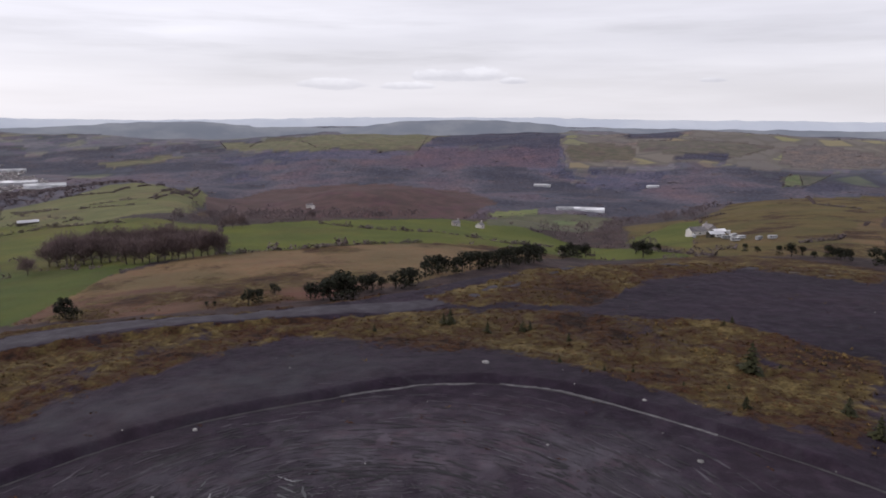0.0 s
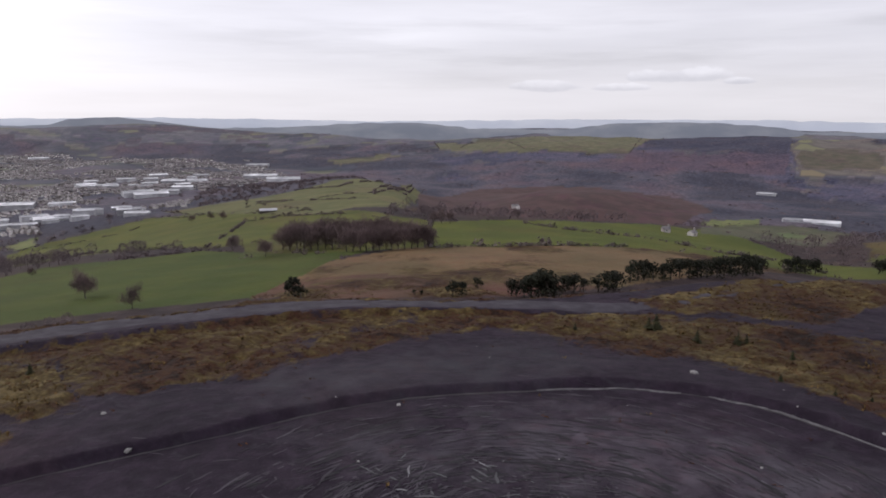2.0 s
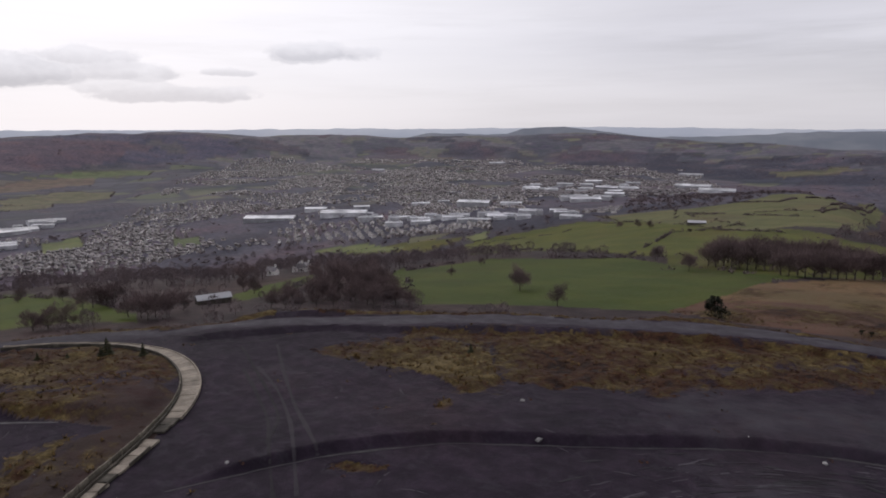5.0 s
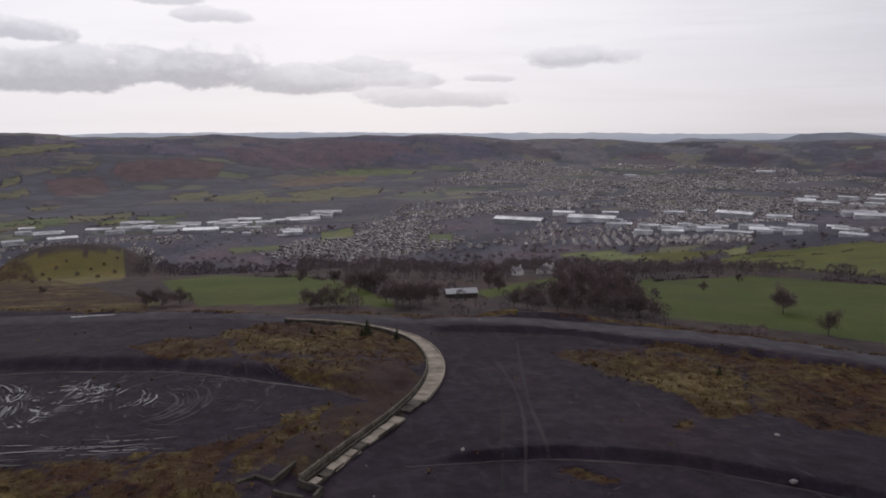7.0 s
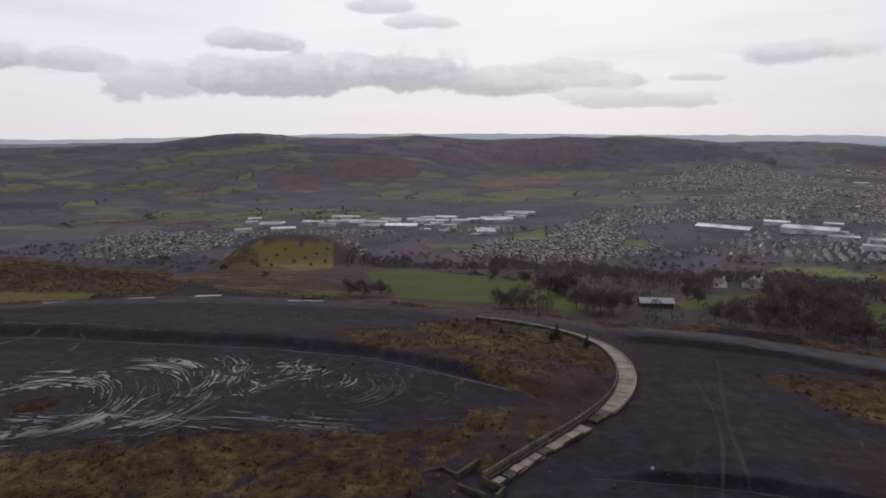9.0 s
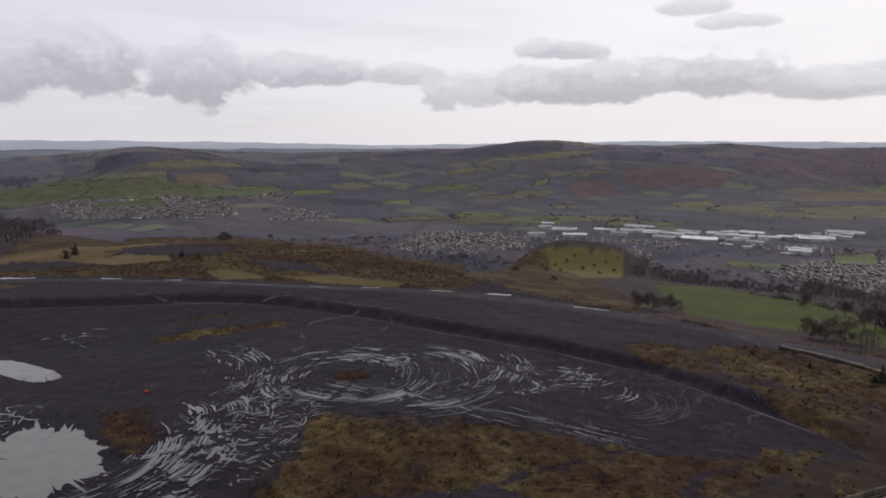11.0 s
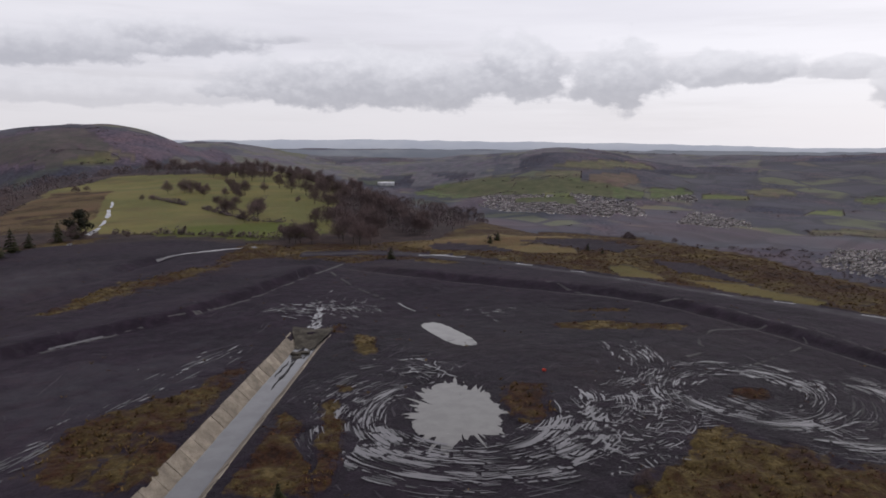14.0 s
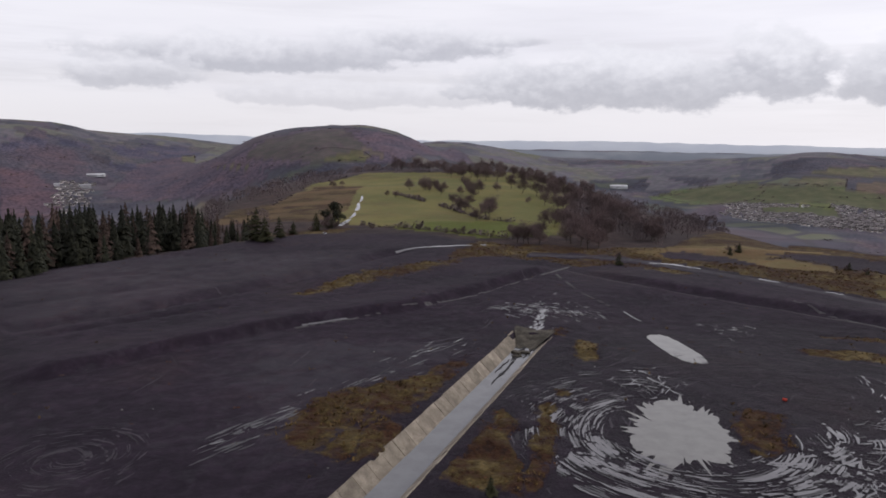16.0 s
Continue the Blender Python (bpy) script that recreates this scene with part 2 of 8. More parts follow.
    # ragged, thinning edges where the moor creeps over the shale
    edge = g.calc("ADD", g.calc("MULTIPLY", tuft, 0.9), g.calc("MULTIPLY", g.noise(0.22, 5, 0.65), 0.7))
    col = g.mix(g.step(g.calc("ADD", moor, g.calc("SUBTRACT", edge, 0.8)), 0.32, 0.68), col, moor_c)
    col = g.mix(g.calc("MULTIPLY", wet, 0.65), col, g.mix(1.0, col, (0.45, 0.45, 0.47), "MULTIPLY"))
    g.colour(col)
    g.rough(g.calc("SUBTRACT", 0.9, g.calc("MULTIPLY", wet, g.step(grit, 0.4, 0.65, 0.12, 0.28))))
    relief = g.calc("ADD", g.calc("MULTIPLY", mid, 0.5), g.calc("ADD", g.calc("MULTIPLY", grit, 0.12), g.calc("MULTIPLY", g.calc("MULTIPLY", tuft, moor), 1.6)))
    g.bump(relief, 0.8, 0.5)
    return g.material


SHALE_DARK, SHALE_MID, SHALE_BROWN = (0.0178, 0.0122, 0.0200), (0.0300, 0.0202, 0.0318), (0.0350, 0.0220, 0.0288)
GROUND = ground_material()

def simple(name, a, b, scale=2.0, rough=0.85, per="object", spread=0.25, bump=0.0, fine=0.0):
    """Two colours mottled together, each object or piece a little lighter or darker than the next."""
    g = Nodes(name, rough)
    col = g.mix(g.step(g.noise(scale, 5, 0.6), 0.35, 0.7), a, b)
    if fine:
        col = g.mix(g.calc("MULTIPLY", g.step(g.noise(scale * 9, 4, 0.65), 0.45, 0.75), fine), col, g.mix(1.0, col, (0.45, 0.43, 0.42), "MULTIPLY"))
    if per == "object":
        rnd = g.add("ShaderNodeObjectInfo").outputs["Random"]
    else:
        rnd = g.add("ShaderNodeNewGeometry").outputs["Random Per Island"]
    k = g.calc("ADD", 1.0 - spread, g.calc("MULTIPLY", rnd, 2 * spread))
    scaled = g.add("ShaderNodeVectorMath")
    scaled.operation = "SCALE"
    g.put(scaled.inputs[0], col)
    g.put(scaled.inputs["Scale"], k)
    g.colour(scaled.outputs[0])
    if bump:
        g.bump(g.noise(scale * 4, 4, 0.6), bump, 0.1)
    return g.material


BARK = simple("winter_bark", (0.05, 0.042, 0.037), (0.085, 0.072, 0.064), 1.5, 0.9, bump=0.4)
TWIGS = simple("bare_twigs", (0.105, 0.076, 0.078), (0.150, 0.110, 0.106), 0.4, 0.95, spread=0.25)
TWIGS_WOOD = simple("winter_woodland", (0.088, 0.070, 0.076), (0.135, 0.105, 0.106), 0.02, 0.95, per="island", spread=0.28)
NEEDLES = simple("conifer_needles", (0.013, 0.0145, 0.010), (0.026, 0.026, 0.016), 0.8, 0.8, spread=0.3)
NEEDLES_YOUNG = simple("young_spruce_needles", (0.014, 0.0145, 0.006), (0.028, 0.027, 0.011), 2.0, 0.8, spread=0.25)
LARCH = simple("bare_larch", (0.045, 0.031, 0.027), (0.07, 0.047, 0.038), 0.8, 0.95, spread=0.25)
TUFT = simple("tussock_grass", (0.042, 0.025, 0.011), (0.135, 0.088, 0.033), 0.16, 0.9, per="island", spread=0.5)
HEATHER = simple("heather", (0.034, 0.016, 0.010), (0.088, 0.038, 0.018), 0.3, 0.95, per="island", spread=0.45)
CONCRETE = simple("weathered_concrete", (0.17, 0.145, 0.118), (0.27, 0.235, 0.19), 0.8, 0.8, spread=0.22, bump=0.3, fine=0.6)
CONCRETE_OLD = simple("mossy_concrete", (0.038, 0.034, 0.028), (0.085, 0.075, 0.062), 0.9, 0.85, spread=0.2, bump=0.4, fine=0.7)
ROCK = simple("pale_stone", (0.14, 0.135, 0.135), (0.27, 0.26, 0.255), 3.0, 0.8, spread=0.4)
SLATE = simple("slate_roofs", (0.105, 0.094, 0.100), (0.185, 0.165, 0.168), 0.06, 0.6, per="island", spread=0.5)
RENDERED = simple("rendered_house_walls", (0.30, 0.26, 0.245), (0.80, 0.78, 0.76), 0.09, 0.9, per="island", spread=0.6)
SLATE_ONE = simple("slate_roof", (0.10, 0.092, 0.098), (0.17, 0.155, 0.16), 0.2, 0.6, spread=0.4)
WALL_ONE = simple("rendered_wall", (0.24, 0.21, 0.20), (0.55, 0.53, 0.51), 0.02, 0.9, spread=0.4)
SHEET = simple("pale_sheet_roof", (0.30, 0.30, 0.32), (0.66, 0.66, 0.68), 0.03, 0.6, spread=0.35)
CLADDING = simple("grey_cladding", (0.26, 0.26, 0.275), (0.52, 0.52, 0.54), 0.05, 0.6, spread=0.35)
GLASS_DARK = simple("dark_window_glass", (0.02, 0.022, 0.026), (0.03, 0.032, 0.036), 0.5, 0.1)
WOOD_POST = simple("grey_fence_wood", (0.10, 0.088, 0.07), (0.17, 0.15, 0.12), 3.0, 0.9, spread=0.3)
RED_PLASTIC = simple("red_plastic", (0.42, 0.05, 0.035), (0.50, 0.07, 0.05), 4.0, 0.45)
TARMAC = simple("worn_shale_track", (0.030, 0.026, 0.033), (0.052, 0.046, 0.056), 0.4, 0.9, bump=0.5, fine=0.5)


def water_material(name, silt, rough):
    g = Nodes(name, rough)
    n = g.noise(0.6, 4)
    g.colour(g.mix(g.step(n, 0.3, 0.7), tuple(v * 0.85 for v in silt), silt))
    g.bsdf.inputs["IOR"].default_value = 1.33
    g.bsdf.inputs["Specular IOR Level"].default_value = 0.5
    g.bump(g.noise(3.5, 3), 0.04, 0.05)
    return g.material


POND = water_material("silty_pond_water", (0.165, 0.16, 0.155), 0.06)
PUDDLE = water_material("rut_water", (0.145, 0.14, 0.15), 0.18)
DRAIN_WATER = water_material("drain_water", (0.15, 0.15, 0.16), 0.08)
SLUDGE = water_material("smeared_wet_shale", (0.045, 0.043, 0.048), 0.42)
# hills beyond the valley, with blue-grey haze put into the base colour
HILLS_BLUE_HAZE = simple("far_hills_in_haze", (0.15, 0.165, 0.195), (0.20, 0.213, 0.235), 0.004, 1.0, spread=0.0)
# the horizon's hills: thick haze stands in their pale base colour
HILLS_PALE_HAZE = simple("farthest_hills_in_haze", (0.40, 0.43, 0.49), (0.46, 0.485, 0.53), 0.002, 1.0, spread=0.0)
DARK_RUT = simple("dark_wet_ruts", (0.009, 0.008, 0.010), (0.016, 0.0135, 0.017), 1.5, 0.55, per="island", spread=0.3)
DRY_MARK = simple("dry_wheel_scrapes", (0.036, 0.031, 0.038), (0.052, 0.046, 0.055), 0.5, 0.8, per="island", spread=0.35)
SILT = simple("dried_pale_silt", (0.055, 0.052, 0.056), (0.12, 0.115, 0.12), 1.5, 0.6, spread=0.2, fine=0.5)
PATH_WORN = simple("trodden_shale", (0.042, 0.039, 0.042), (0.070, 0.065, 0.068), 0.8, 0.75, fine=0.6)
MUD = simple("wet_black_silt", (0.010, 0.009, 0.011), (0.028, 0.025, 0.028), 0.9, 0.75, bump=0.3, fine=0.4)
TRODDEN = simple("faint_wheel_tracks", (0.021, 0.0175, 0.022), (0.027, 0.023, 0.028), 0.5, 0.9, fine=0.5)

# ---- the lie of the land: heights over the plan, z = 0 on the spoil tip's top ----
EDGE = [(-45, 160), (-32, 152), (-20, 145), (-12, 134), (-5, 127), (2, 113), (10, 105), (18, 102), (26, 106), (33, 106),
        (40, 103), (56, 104), (65, 107), (71, 103), (81, 108), (85, 108), (95, 116), (105, 128), (115, 158), (125, 192),
        (135, 202), (145, 192), (155, 174), (158, 181), (165, 205), (175, 207), (185, 181), (195, 159), (205, 150), (260, 150)]
SPUR = [(-45, 800, -52), (-30, 800, -51), (-25, 800, -59), (-20, 760, -73), (-12, 680, -84), (-6, 560, -58), (0, 450, -40), (10, 430, -36),
        (18, 430, -36), (25, 480, -43), (32, 480, -50), (40, 380, -45), (56, 330, -43), (65, 280, -34), (70, 280, -36),
        (81, 260, -29), (85, 300, -36), (95, 300, -34), (105, 300, -31), (115, 235, -21), (125, 270, -15), (135, 280, -14),
        (145, 400, -18), (151, 520, -15), (155, 600, -8), (158, 680, -5), (165, 700, -5.5), (170, 700, -10), (175, 650, -13),
        (180, 520, -18), (185, 260, -10), (195, 230, -10), (260, 300, -20)]
LOW = [(-45, 1350, -185), (-12, 1250, -180), (-4, 1000, -170), (5, 900, -165), (17, 880, -150), (20, 1000, -75), (25, 1000, -68), (32, 950, -82),
       (40, 800, -92), (56, 850, -128), (70, 1000, -168), (85, 1050, -190), (105, 1000, -195), (135, 900, -195), (150, 1000, -185),
       (158, 1100, -110), (165, 1150, -60), (172, 1150, -70), (180, 1000, -130), (188, 900, -190), (260, 900, -185)]
VALE = [(-45, 2000, -190), (-5, 2000, -195), (15, 2100, -195), (25, 2600, -190), (40, 3200, -172), (60, 3300, -165), (75, 2900, -170),
        (90, 2300, -185), (105, 2100, -190), (120, 2000, -185), (135, 1800, -180), (150, 2200, -185), (158, 2000, -140), (165, 1700, -75),
        (175, 1700, -95), (182, 1700, -180), (190, 1700, -190), (260, 1900, -185)]
RIDGE = [(-45, 3300, -60), (-30, 3300, -71), (-20, 3300, -45), (-12, 3300, -60), (-5, 3300, -68), (2, 3300, -75), (10, 3300, -76),
         (17, 3400, -105), (25, 3800, -100), (32, 4200, -80), (40, 4300, -30), (47, 4300, -48), (55, 4300, -57), (64, 4200, -38),
         (70, 4000, -26), (80, 3900, -10), (85, 3800, -28), (95, 3700, -19), (105, 3600, -9), (110, 3600, -24), (115, 3650, -55),
         (125, 3700, -69), (135, 3500, -38), (145, 3500, -83), (155, 3500, -88), (158, 3600, -40), (163, 3600, 4), (172, 3600, -20),
         (181, 3600, -22), (185, 3600, 1), (190, 3400, 27), (195, 3200, 83), (200, 3200, 70), (260, 3400, -20)]
SKYLINE = [(-45, -14), (-30, -14), (-18, -12), (-5, 2), (10, -6), (20, -24), (30, -14), (42, -2), (52, -16), (60, -8), (70, -14), (78, -8),
           (95, -10), (117, -48), (128, -25), (140, -14), (150, -2), (160, -6), (172, -10), (185, 30), (195, 20), (260, -10)]

FOOT = [(-45, 22), (-14, 22), (-6, 18), (5, 16), (75, 16), (95, 15), (108, 12), (116, 10), (125, 7), (140, 6), (150, 8), (160, 9), (176, 8), (186, 6), (205, 6), (260, 8)]


def lattice(ix, iy, seed):
    h = np.sin(ix * 127.1 + iy * 311.7 + seed * 74.7) * 43758.5453
    return h - np.floor(h)


def value_noise(x, y, seed=0):
    ix, iy = np.floor(x), np.floor(y)
    fx, fy = x - ix, y - iy
    fx, fy = fx * fx * (3 - 2 * fx), fy * fy * (3 - 2 * fy)
    a, b = lattice(ix, iy, seed), lattice(ix + 1, iy, seed)
    c, d = lattice(ix, iy + 1, seed), lattice(ix + 1, iy + 1, seed)
    return (a * (1 - fx) + b * fx) * (1 - fy) + (c * (1 - fx) + d * fx) * fy * 1.0 - 0.5


def fbm(x, y, octaves=4, seed=0):
    s, a = 0.0, 1.0
    for k in range(octaves):
        s = s + a * value_noise(x * 2 ** k + 13.7 * k, y * 2 ** k - 7.1 * k, seed + k)
        a *= 0.5
    return s


def smooth(a, b, v):
    u = np.clip((v - a) / (b - a), 0, 1)
    return u * u * (3 - 2 * u)


def ring(table, az, column):
    """A ring's value at the bearings az, closed round the circle and rounded at its stations."""
    a = np.array([row[0] for row in table], float)
    v = np.array([row[column] for row in table], float)
    a, v = np.concatenate([a - 360, a, a + 360]), np.concatenate([v, v, v])
    return sum(np.interp(az + o, a, v) * w for o, w in ((-2.2, 0.15), (-1, 0.2), (0, 0.3), (1, 0.2), (2.2, 0.15)))


def line_distance(x, y, pts):
    """Signed distance to a polyline (positive on its left) and the place along it, 0 to 1."""
    best = np.full(np.shape(x), 1e9)
    side = np.ones(np.shape(x))
    along = np.zeros(np.shape(x))
    n = len(pts) - 1
    for i in range(n):
        (ax, ay), (bx, by) = pts[i], pts[i + 1]
        dx, dy = bx - ax, by - ay
        u = np.clip(((x - ax) * dx + (y - ay) * dy) / (dx * dx + dy * dy), 0, 1)
        d = np.hypot(x - ax - u * dx, y - ay - u * dy)
        near = d < best
        best = np.where(near, d, best)
        side = np.where(near, np.where(dx * (y - ay) - dy * (x - ax) >= 0, 1.0, -1.0), side)
        along = np.where(near, (i + u) / n, along)
    return best * side, along


def rounded(pts, steps=6):
    """A smooth line through a few places."""
    p = [Vector((*q, 0)) for q in pts]
    p = [2 * p[0] - p[1], *p, 2 * p[-1] - p[-2]]
    out = []
    for i in range(1, len(p) - 2):
        for k in range(steps):
            u = k / steps
            q = 0.5 * (2 * p[i] + (p[i + 1] - p[i - 1]) * u + (2 * p[i - 1] - 5 * p[i] + 4 * p[i + 1] - p[i + 2]) * u * u
                       + (3 * p[i] - p[i - 1] - 3 * p[i + 1] + p[i + 2]) * u ** 3)
            out.append((q.x, q.y))
    return out + [(p[-2].x, p[-2].y)]


BANKS = []   # (line, height, width of the face, width of the back): the ground steps up on the line's left and eases back


def bank(pts, height, face, back):
    BANKS.append((rounded(pts, 4), height, face, back))


RIM_BANK = [(34.6, 48.6), (29.7, 54.0), (22.4, 60.7), (15.5, 65.8), (7.3, 69.8), (-2.4, 69.4), (-10.5, 66.9), (-18.1, 63.0), (-24.6, 58.6), (-29.9, 53.7), (-34.5, 48.3), (-44.2, 38.0),
            (-48.6, 30.0), (-51.1, 23.2), (-53.1, 14.1)]
BASIN_BANK = [(-66.2, 14.6), (-73.0, 9.7), (-79.3, 1.0), (-85.0, -8.5), (-89.0, -22.0), (-92.0, -40.0), (-94.7, -58.6), (-93.8, -74.6), (-86.9, -90.4), (-74.5, -111.2),
              (-65.7, -132.9)]
bank(RIM_BANK[::-1], 0.75, 0.55, 14)
bank(BASIN_BANK[::-1], 0.95, 2.2, 22)
bank([(32.9, -106.9), (19.5, -113.6), (-1.7, -127.5), (-26.5, -150.9), (-42.0, -165.8)], -1.4, 2.0, 8)
bank([(26.1, -83.4), (9.5, -92.2), (-6.8, -100.3), (-27.3, -107.3), (-45.5, -119.2), (-65.4, -134.0)], 1.2, 1.8, 14)
bank([(-91.5, 25.5), (-88.6, 32.0), (-85.8, 39.4), (-81.5, 46.6), (-76.0, 51.6), (-71.3, 57.3), (-66.5, 62.6), (-62.2, 66.4), (-57.6, 71.4), (-52.6, 75.6), (-46.6, 79.6), (-40.0, 83.6), (-33.0, 87.2), (-20.0, 91.0), (-8.0, 96.0)], 0.6, 0.9, 9)
bank([(-108.9, 9.6), (-105.3, 18.2), (-101.2, 26.5), (-97.2, 34.2), (-93.6, 41.6), (-89.4, 48.4), (-85.4, 54.7), (-82.0, 60.9), (-77.2, 68.6), (-71.8, 75.8), (-66.4, 81.2), (-59.9, 85.6), (-52.7, 89.6), (-45.4, 93.8), (-37.4, 97.2), (-25.0, 100.4)], 0.7, 0.8, 2.5)
bank([(39.5, -142.5), (14.7, -150.3), (0.1, -155.9)], -0.45, 0.8, 3)
bank([(37.6, -123.1), (26.7, -130.1), (13.3, -134.2)], -0.45, 0.8, 3)
bank([(43.6, -189.5), (10.1, -165.8)], -0.45, 0.8, 3)
bank([(27.9, -103.7), (14.4, -110.9), (1.2, -116.8)], -0.45, 0.8, 3)


def base_height(x, y):
    r = np.hypot(x, y)
    az = np.degrees(np.arctan2(-x, y))
    az = np.where(az < -100, az + 360, az)
    re = ring(EDGE, az, 1)
    knots = [(re * 0, re * 0), (re * 0.97, re * 0 - 0.2), (re + 38, -ring(FOOT, az, 1)), (np.maximum(ring(SPUR, az, 1), re + 75), ring(SPUR, az, 2)), (ring(LOW, az, 1), ring(LOW, az, 2)),
             (ring(VALE, az, 1), ring(VALE, az, 2)), (ring(RIDGE, az, 1), ring(RIDGE, az, 2))]
    rr, rz = knots[-1]
    zf = ring(SKYLINE, az, 1) - 55
    knots += [((rr + 4780) / 2, np.minimum(rz, zf) - 45), (re * 0 + 4780, zf), (re * 0 + 4960, zf - 30)]
    k_r, k_z = np.array([k[0] for k in knots]), np.array([k[1] for k in knots])
    slope = np.diff(k_z, axis=0) / np.diff(k_r, axis=0)
    m = np.zeros_like(k_z)
    m[1:-1] = np.where(slope[:-1] * slope[1:] > 0, 2 * slope[:-1] * slope[1:] / (slope[:-1] + slope[1:] + 1e-12), 0)
    m[-1] = slope[-1]
    m[3] = np.where(slope[3] < slope[2], slope[2], m[3])
    start = m.copy()
    start[1], start[2] = slope[1], slope[2]
    m[2] = slope[2]
    z = np.zeros_like(r)
    for i in range(len(knots) - 1):
        h = k_r[i + 1] - k_r[i]
        u = np.clip((r - k_r[i]) / h, 0, 1)
        part_z = (k_z[i] * (1 + 2 * u) * (1 - u) ** 2 + k_z[i + 1] * u * u * (3 - 2 * u)
                  + h * start[i] * u * (1 - u) ** 2 - h * m[i + 1] * u * u * (1 - u))
        z = np.where((r >= k_r[i]) & ((r < k_r[i + 1]) | (i == len(knots) - 2)), part_z, z)
    return z, r, az, re


def hill(x, y, az, r, height, wide, deep, power=2.0):
    """A hill at a bearing and distance, wide across the line to it and deep along it."""
    a = math.radians(az)
    u = (-math.cos(a) * x - math.sin(a) * y) / wide
    v = (-math.sin(a) * x + math.cos(a) * y - r) / deep
    return height * np.exp(-(u * u + v * v) ** (power / 2))


DRAIN_START, DRAIN_END = (0.6, -38.0), (-39.5, -88.7)     # the middle of the straight drain
DRAIN_LENGTH = math.dist(DRAIN_START, DRAIN_END)
CURVE = rounded([(-51.9, 6.0), (-56.8, 10.5), (-62.4, 15.9), (-68.4, 20.6), (-74.6, 23.6), (-81.0, 24.8), (-87.0, 24.3), (-92.3, 21.7), (-96.2, 18.0), (-99.3, 13.6), (-101.8, 8.6)], 5)


def drain_place(x, y):
    """How far a place lies to the left of the drain's middle, and how far along it."""
    ux, uy = (DRAIN_END[0] - DRAIN_START[0]) / DRAIN_LENGTH, (DRAIN_END[1] - DRAIN_START[1]) / DRAIN_LENGTH
    px, py = x - DRAIN_START[0], y - DRAIN_START[1]
    return ux * py - uy * px, ux * px + uy * py


def ground_height(x, y, fine=True):
    x, y = np.asarray(x, float), np.asarray(y, float)
    z, r, az, re = base_height(x, y)
    z = z + hill(x, y, 173.0, 2350, 128, 330, 600, 3.2)
    z = z + hill(x, y, 181.5, 2250, 55, 180, 400, 2.5)
    z = z + hill(x, y, 193, 1500, 60, 150, 300, 2.5)
    z = z + hill(x, y, 100.4, 440, 22, 42, 52, 4.0)
    z = z + hill(x, y, 5.5, 1650, 42, 190, 260, 2.5)
    z = z + hill(x, y, 137, 2900, 40, 420, 400, 2.5)
    out = smooth(re, re + 150, r)
    z = z + out * fbm(x / 140, y / 140, 3, 5) * np.minimum(r * 0.006, 9)
    z = z + smooth(1200, 2500, r) * fbm(x / 420, y / 420, 3, 9) * np.minimum(r * 0.006, 22) * (1 - smooth(4000, 4600, r))
    if fine:
        near = r < 330
        nx, ny = x[near], y[near]
        dz = fbm(nx / 14, ny / 14, 3, 21) * 0.35 + fbm(nx / 2.2, ny / 2.2, 2, 31) * 0.10
        for line, height, face, back in BANKS:
            ends = np.array(line)
            (x0, y0), (x1, y1) = ends.min(0) - back - 2, ends.max(0) + back + 2
            at = np.flatnonzero((nx > x0) & (nx < x1) & (ny > y0) & (ny < y1))
            if not len(at):
                continue
            bx, by = nx[at], ny[at]
            d, s = line_distance(bx, by, line)
            d = d + fbm(bx / 6, by / 6, 2, 3) * 0.5 + fbm(bx / 1.8, by / 1.8, 2, 13) * 0.2
            ends = smooth(0, 0.06, s) * smooth(1, 0.94, s)
            dz[at] += height * ends * smooth(0, face, d) * smooth(back, face, d)
        z[near] = z[near] + dz
        # the straight drain's bed, and the curved drain's
        across, along = drain_place(nx, ny)
        cut = np.where((along > 0) & (along < DRAIN_LENGTH), np.interp(across, (-2.75, -1.0, 1.0, 2.75), (0, -1.75, -1.75, 0)), 0)
        level = np.clip(smooth(6, 3, np.abs(across)), 0, 1) * smooth(-4, 0, along) * smooth(DRAIN_LENGTH + 3, DRAIN_LENGTH, along)
        z[near] = z[near] * (1 - level) + cut
        for px, py, rad, level_z in ((-39.5, -53.6, 8.5, -0.06), (-55.2, -77.4, 7.0, 0.0)):
            flat = smooth(rad + 3, rad - 1, np.hypot(nx - px, ny - py)) * 0.85
            z[near] = z[near] * (1 - flat) + level_z * flat
        at = np.flatnonzero((nx > -107) & (nx < -46) & (ny > 0) & (ny < 31))
        if len(at):
            d, s = line_distance(nx[at], ny[at], CURVE)
            level = smooth(4.0, 2.2, np.abs(d))
            bed = z[near]
            bed[at] = bed[at] * (1 - level) + level * -0.25
            z[near] = bed
    return z


def ground_at(x, y):
    return float(ground_height(np.array([x]), np.array([y]))[0])

# ---- what covers the ground ----
AREAS = []   # later areas lie over earlier ones


def area(cover, colour, pts):
    AREAS.append((cover, colour, pts))


# areas across the valley are greyed and paled: haze painted into their colours
area("wood", None, [(-3204, -1878), (-3348, -1439), (-3243, -882), (-3782, 486), (-3627, 1359), (-3402, 1561), (-3040, 894), (-2853, 136), (-2435, -476), (-2680, -946), (-2455, -1446)])
area("wood", None, [(738, -2544), (608, -2865), (109, -3258), (236, -2552), (363, -2441), (402, -2274), (574, -2247), (632, -2146)])
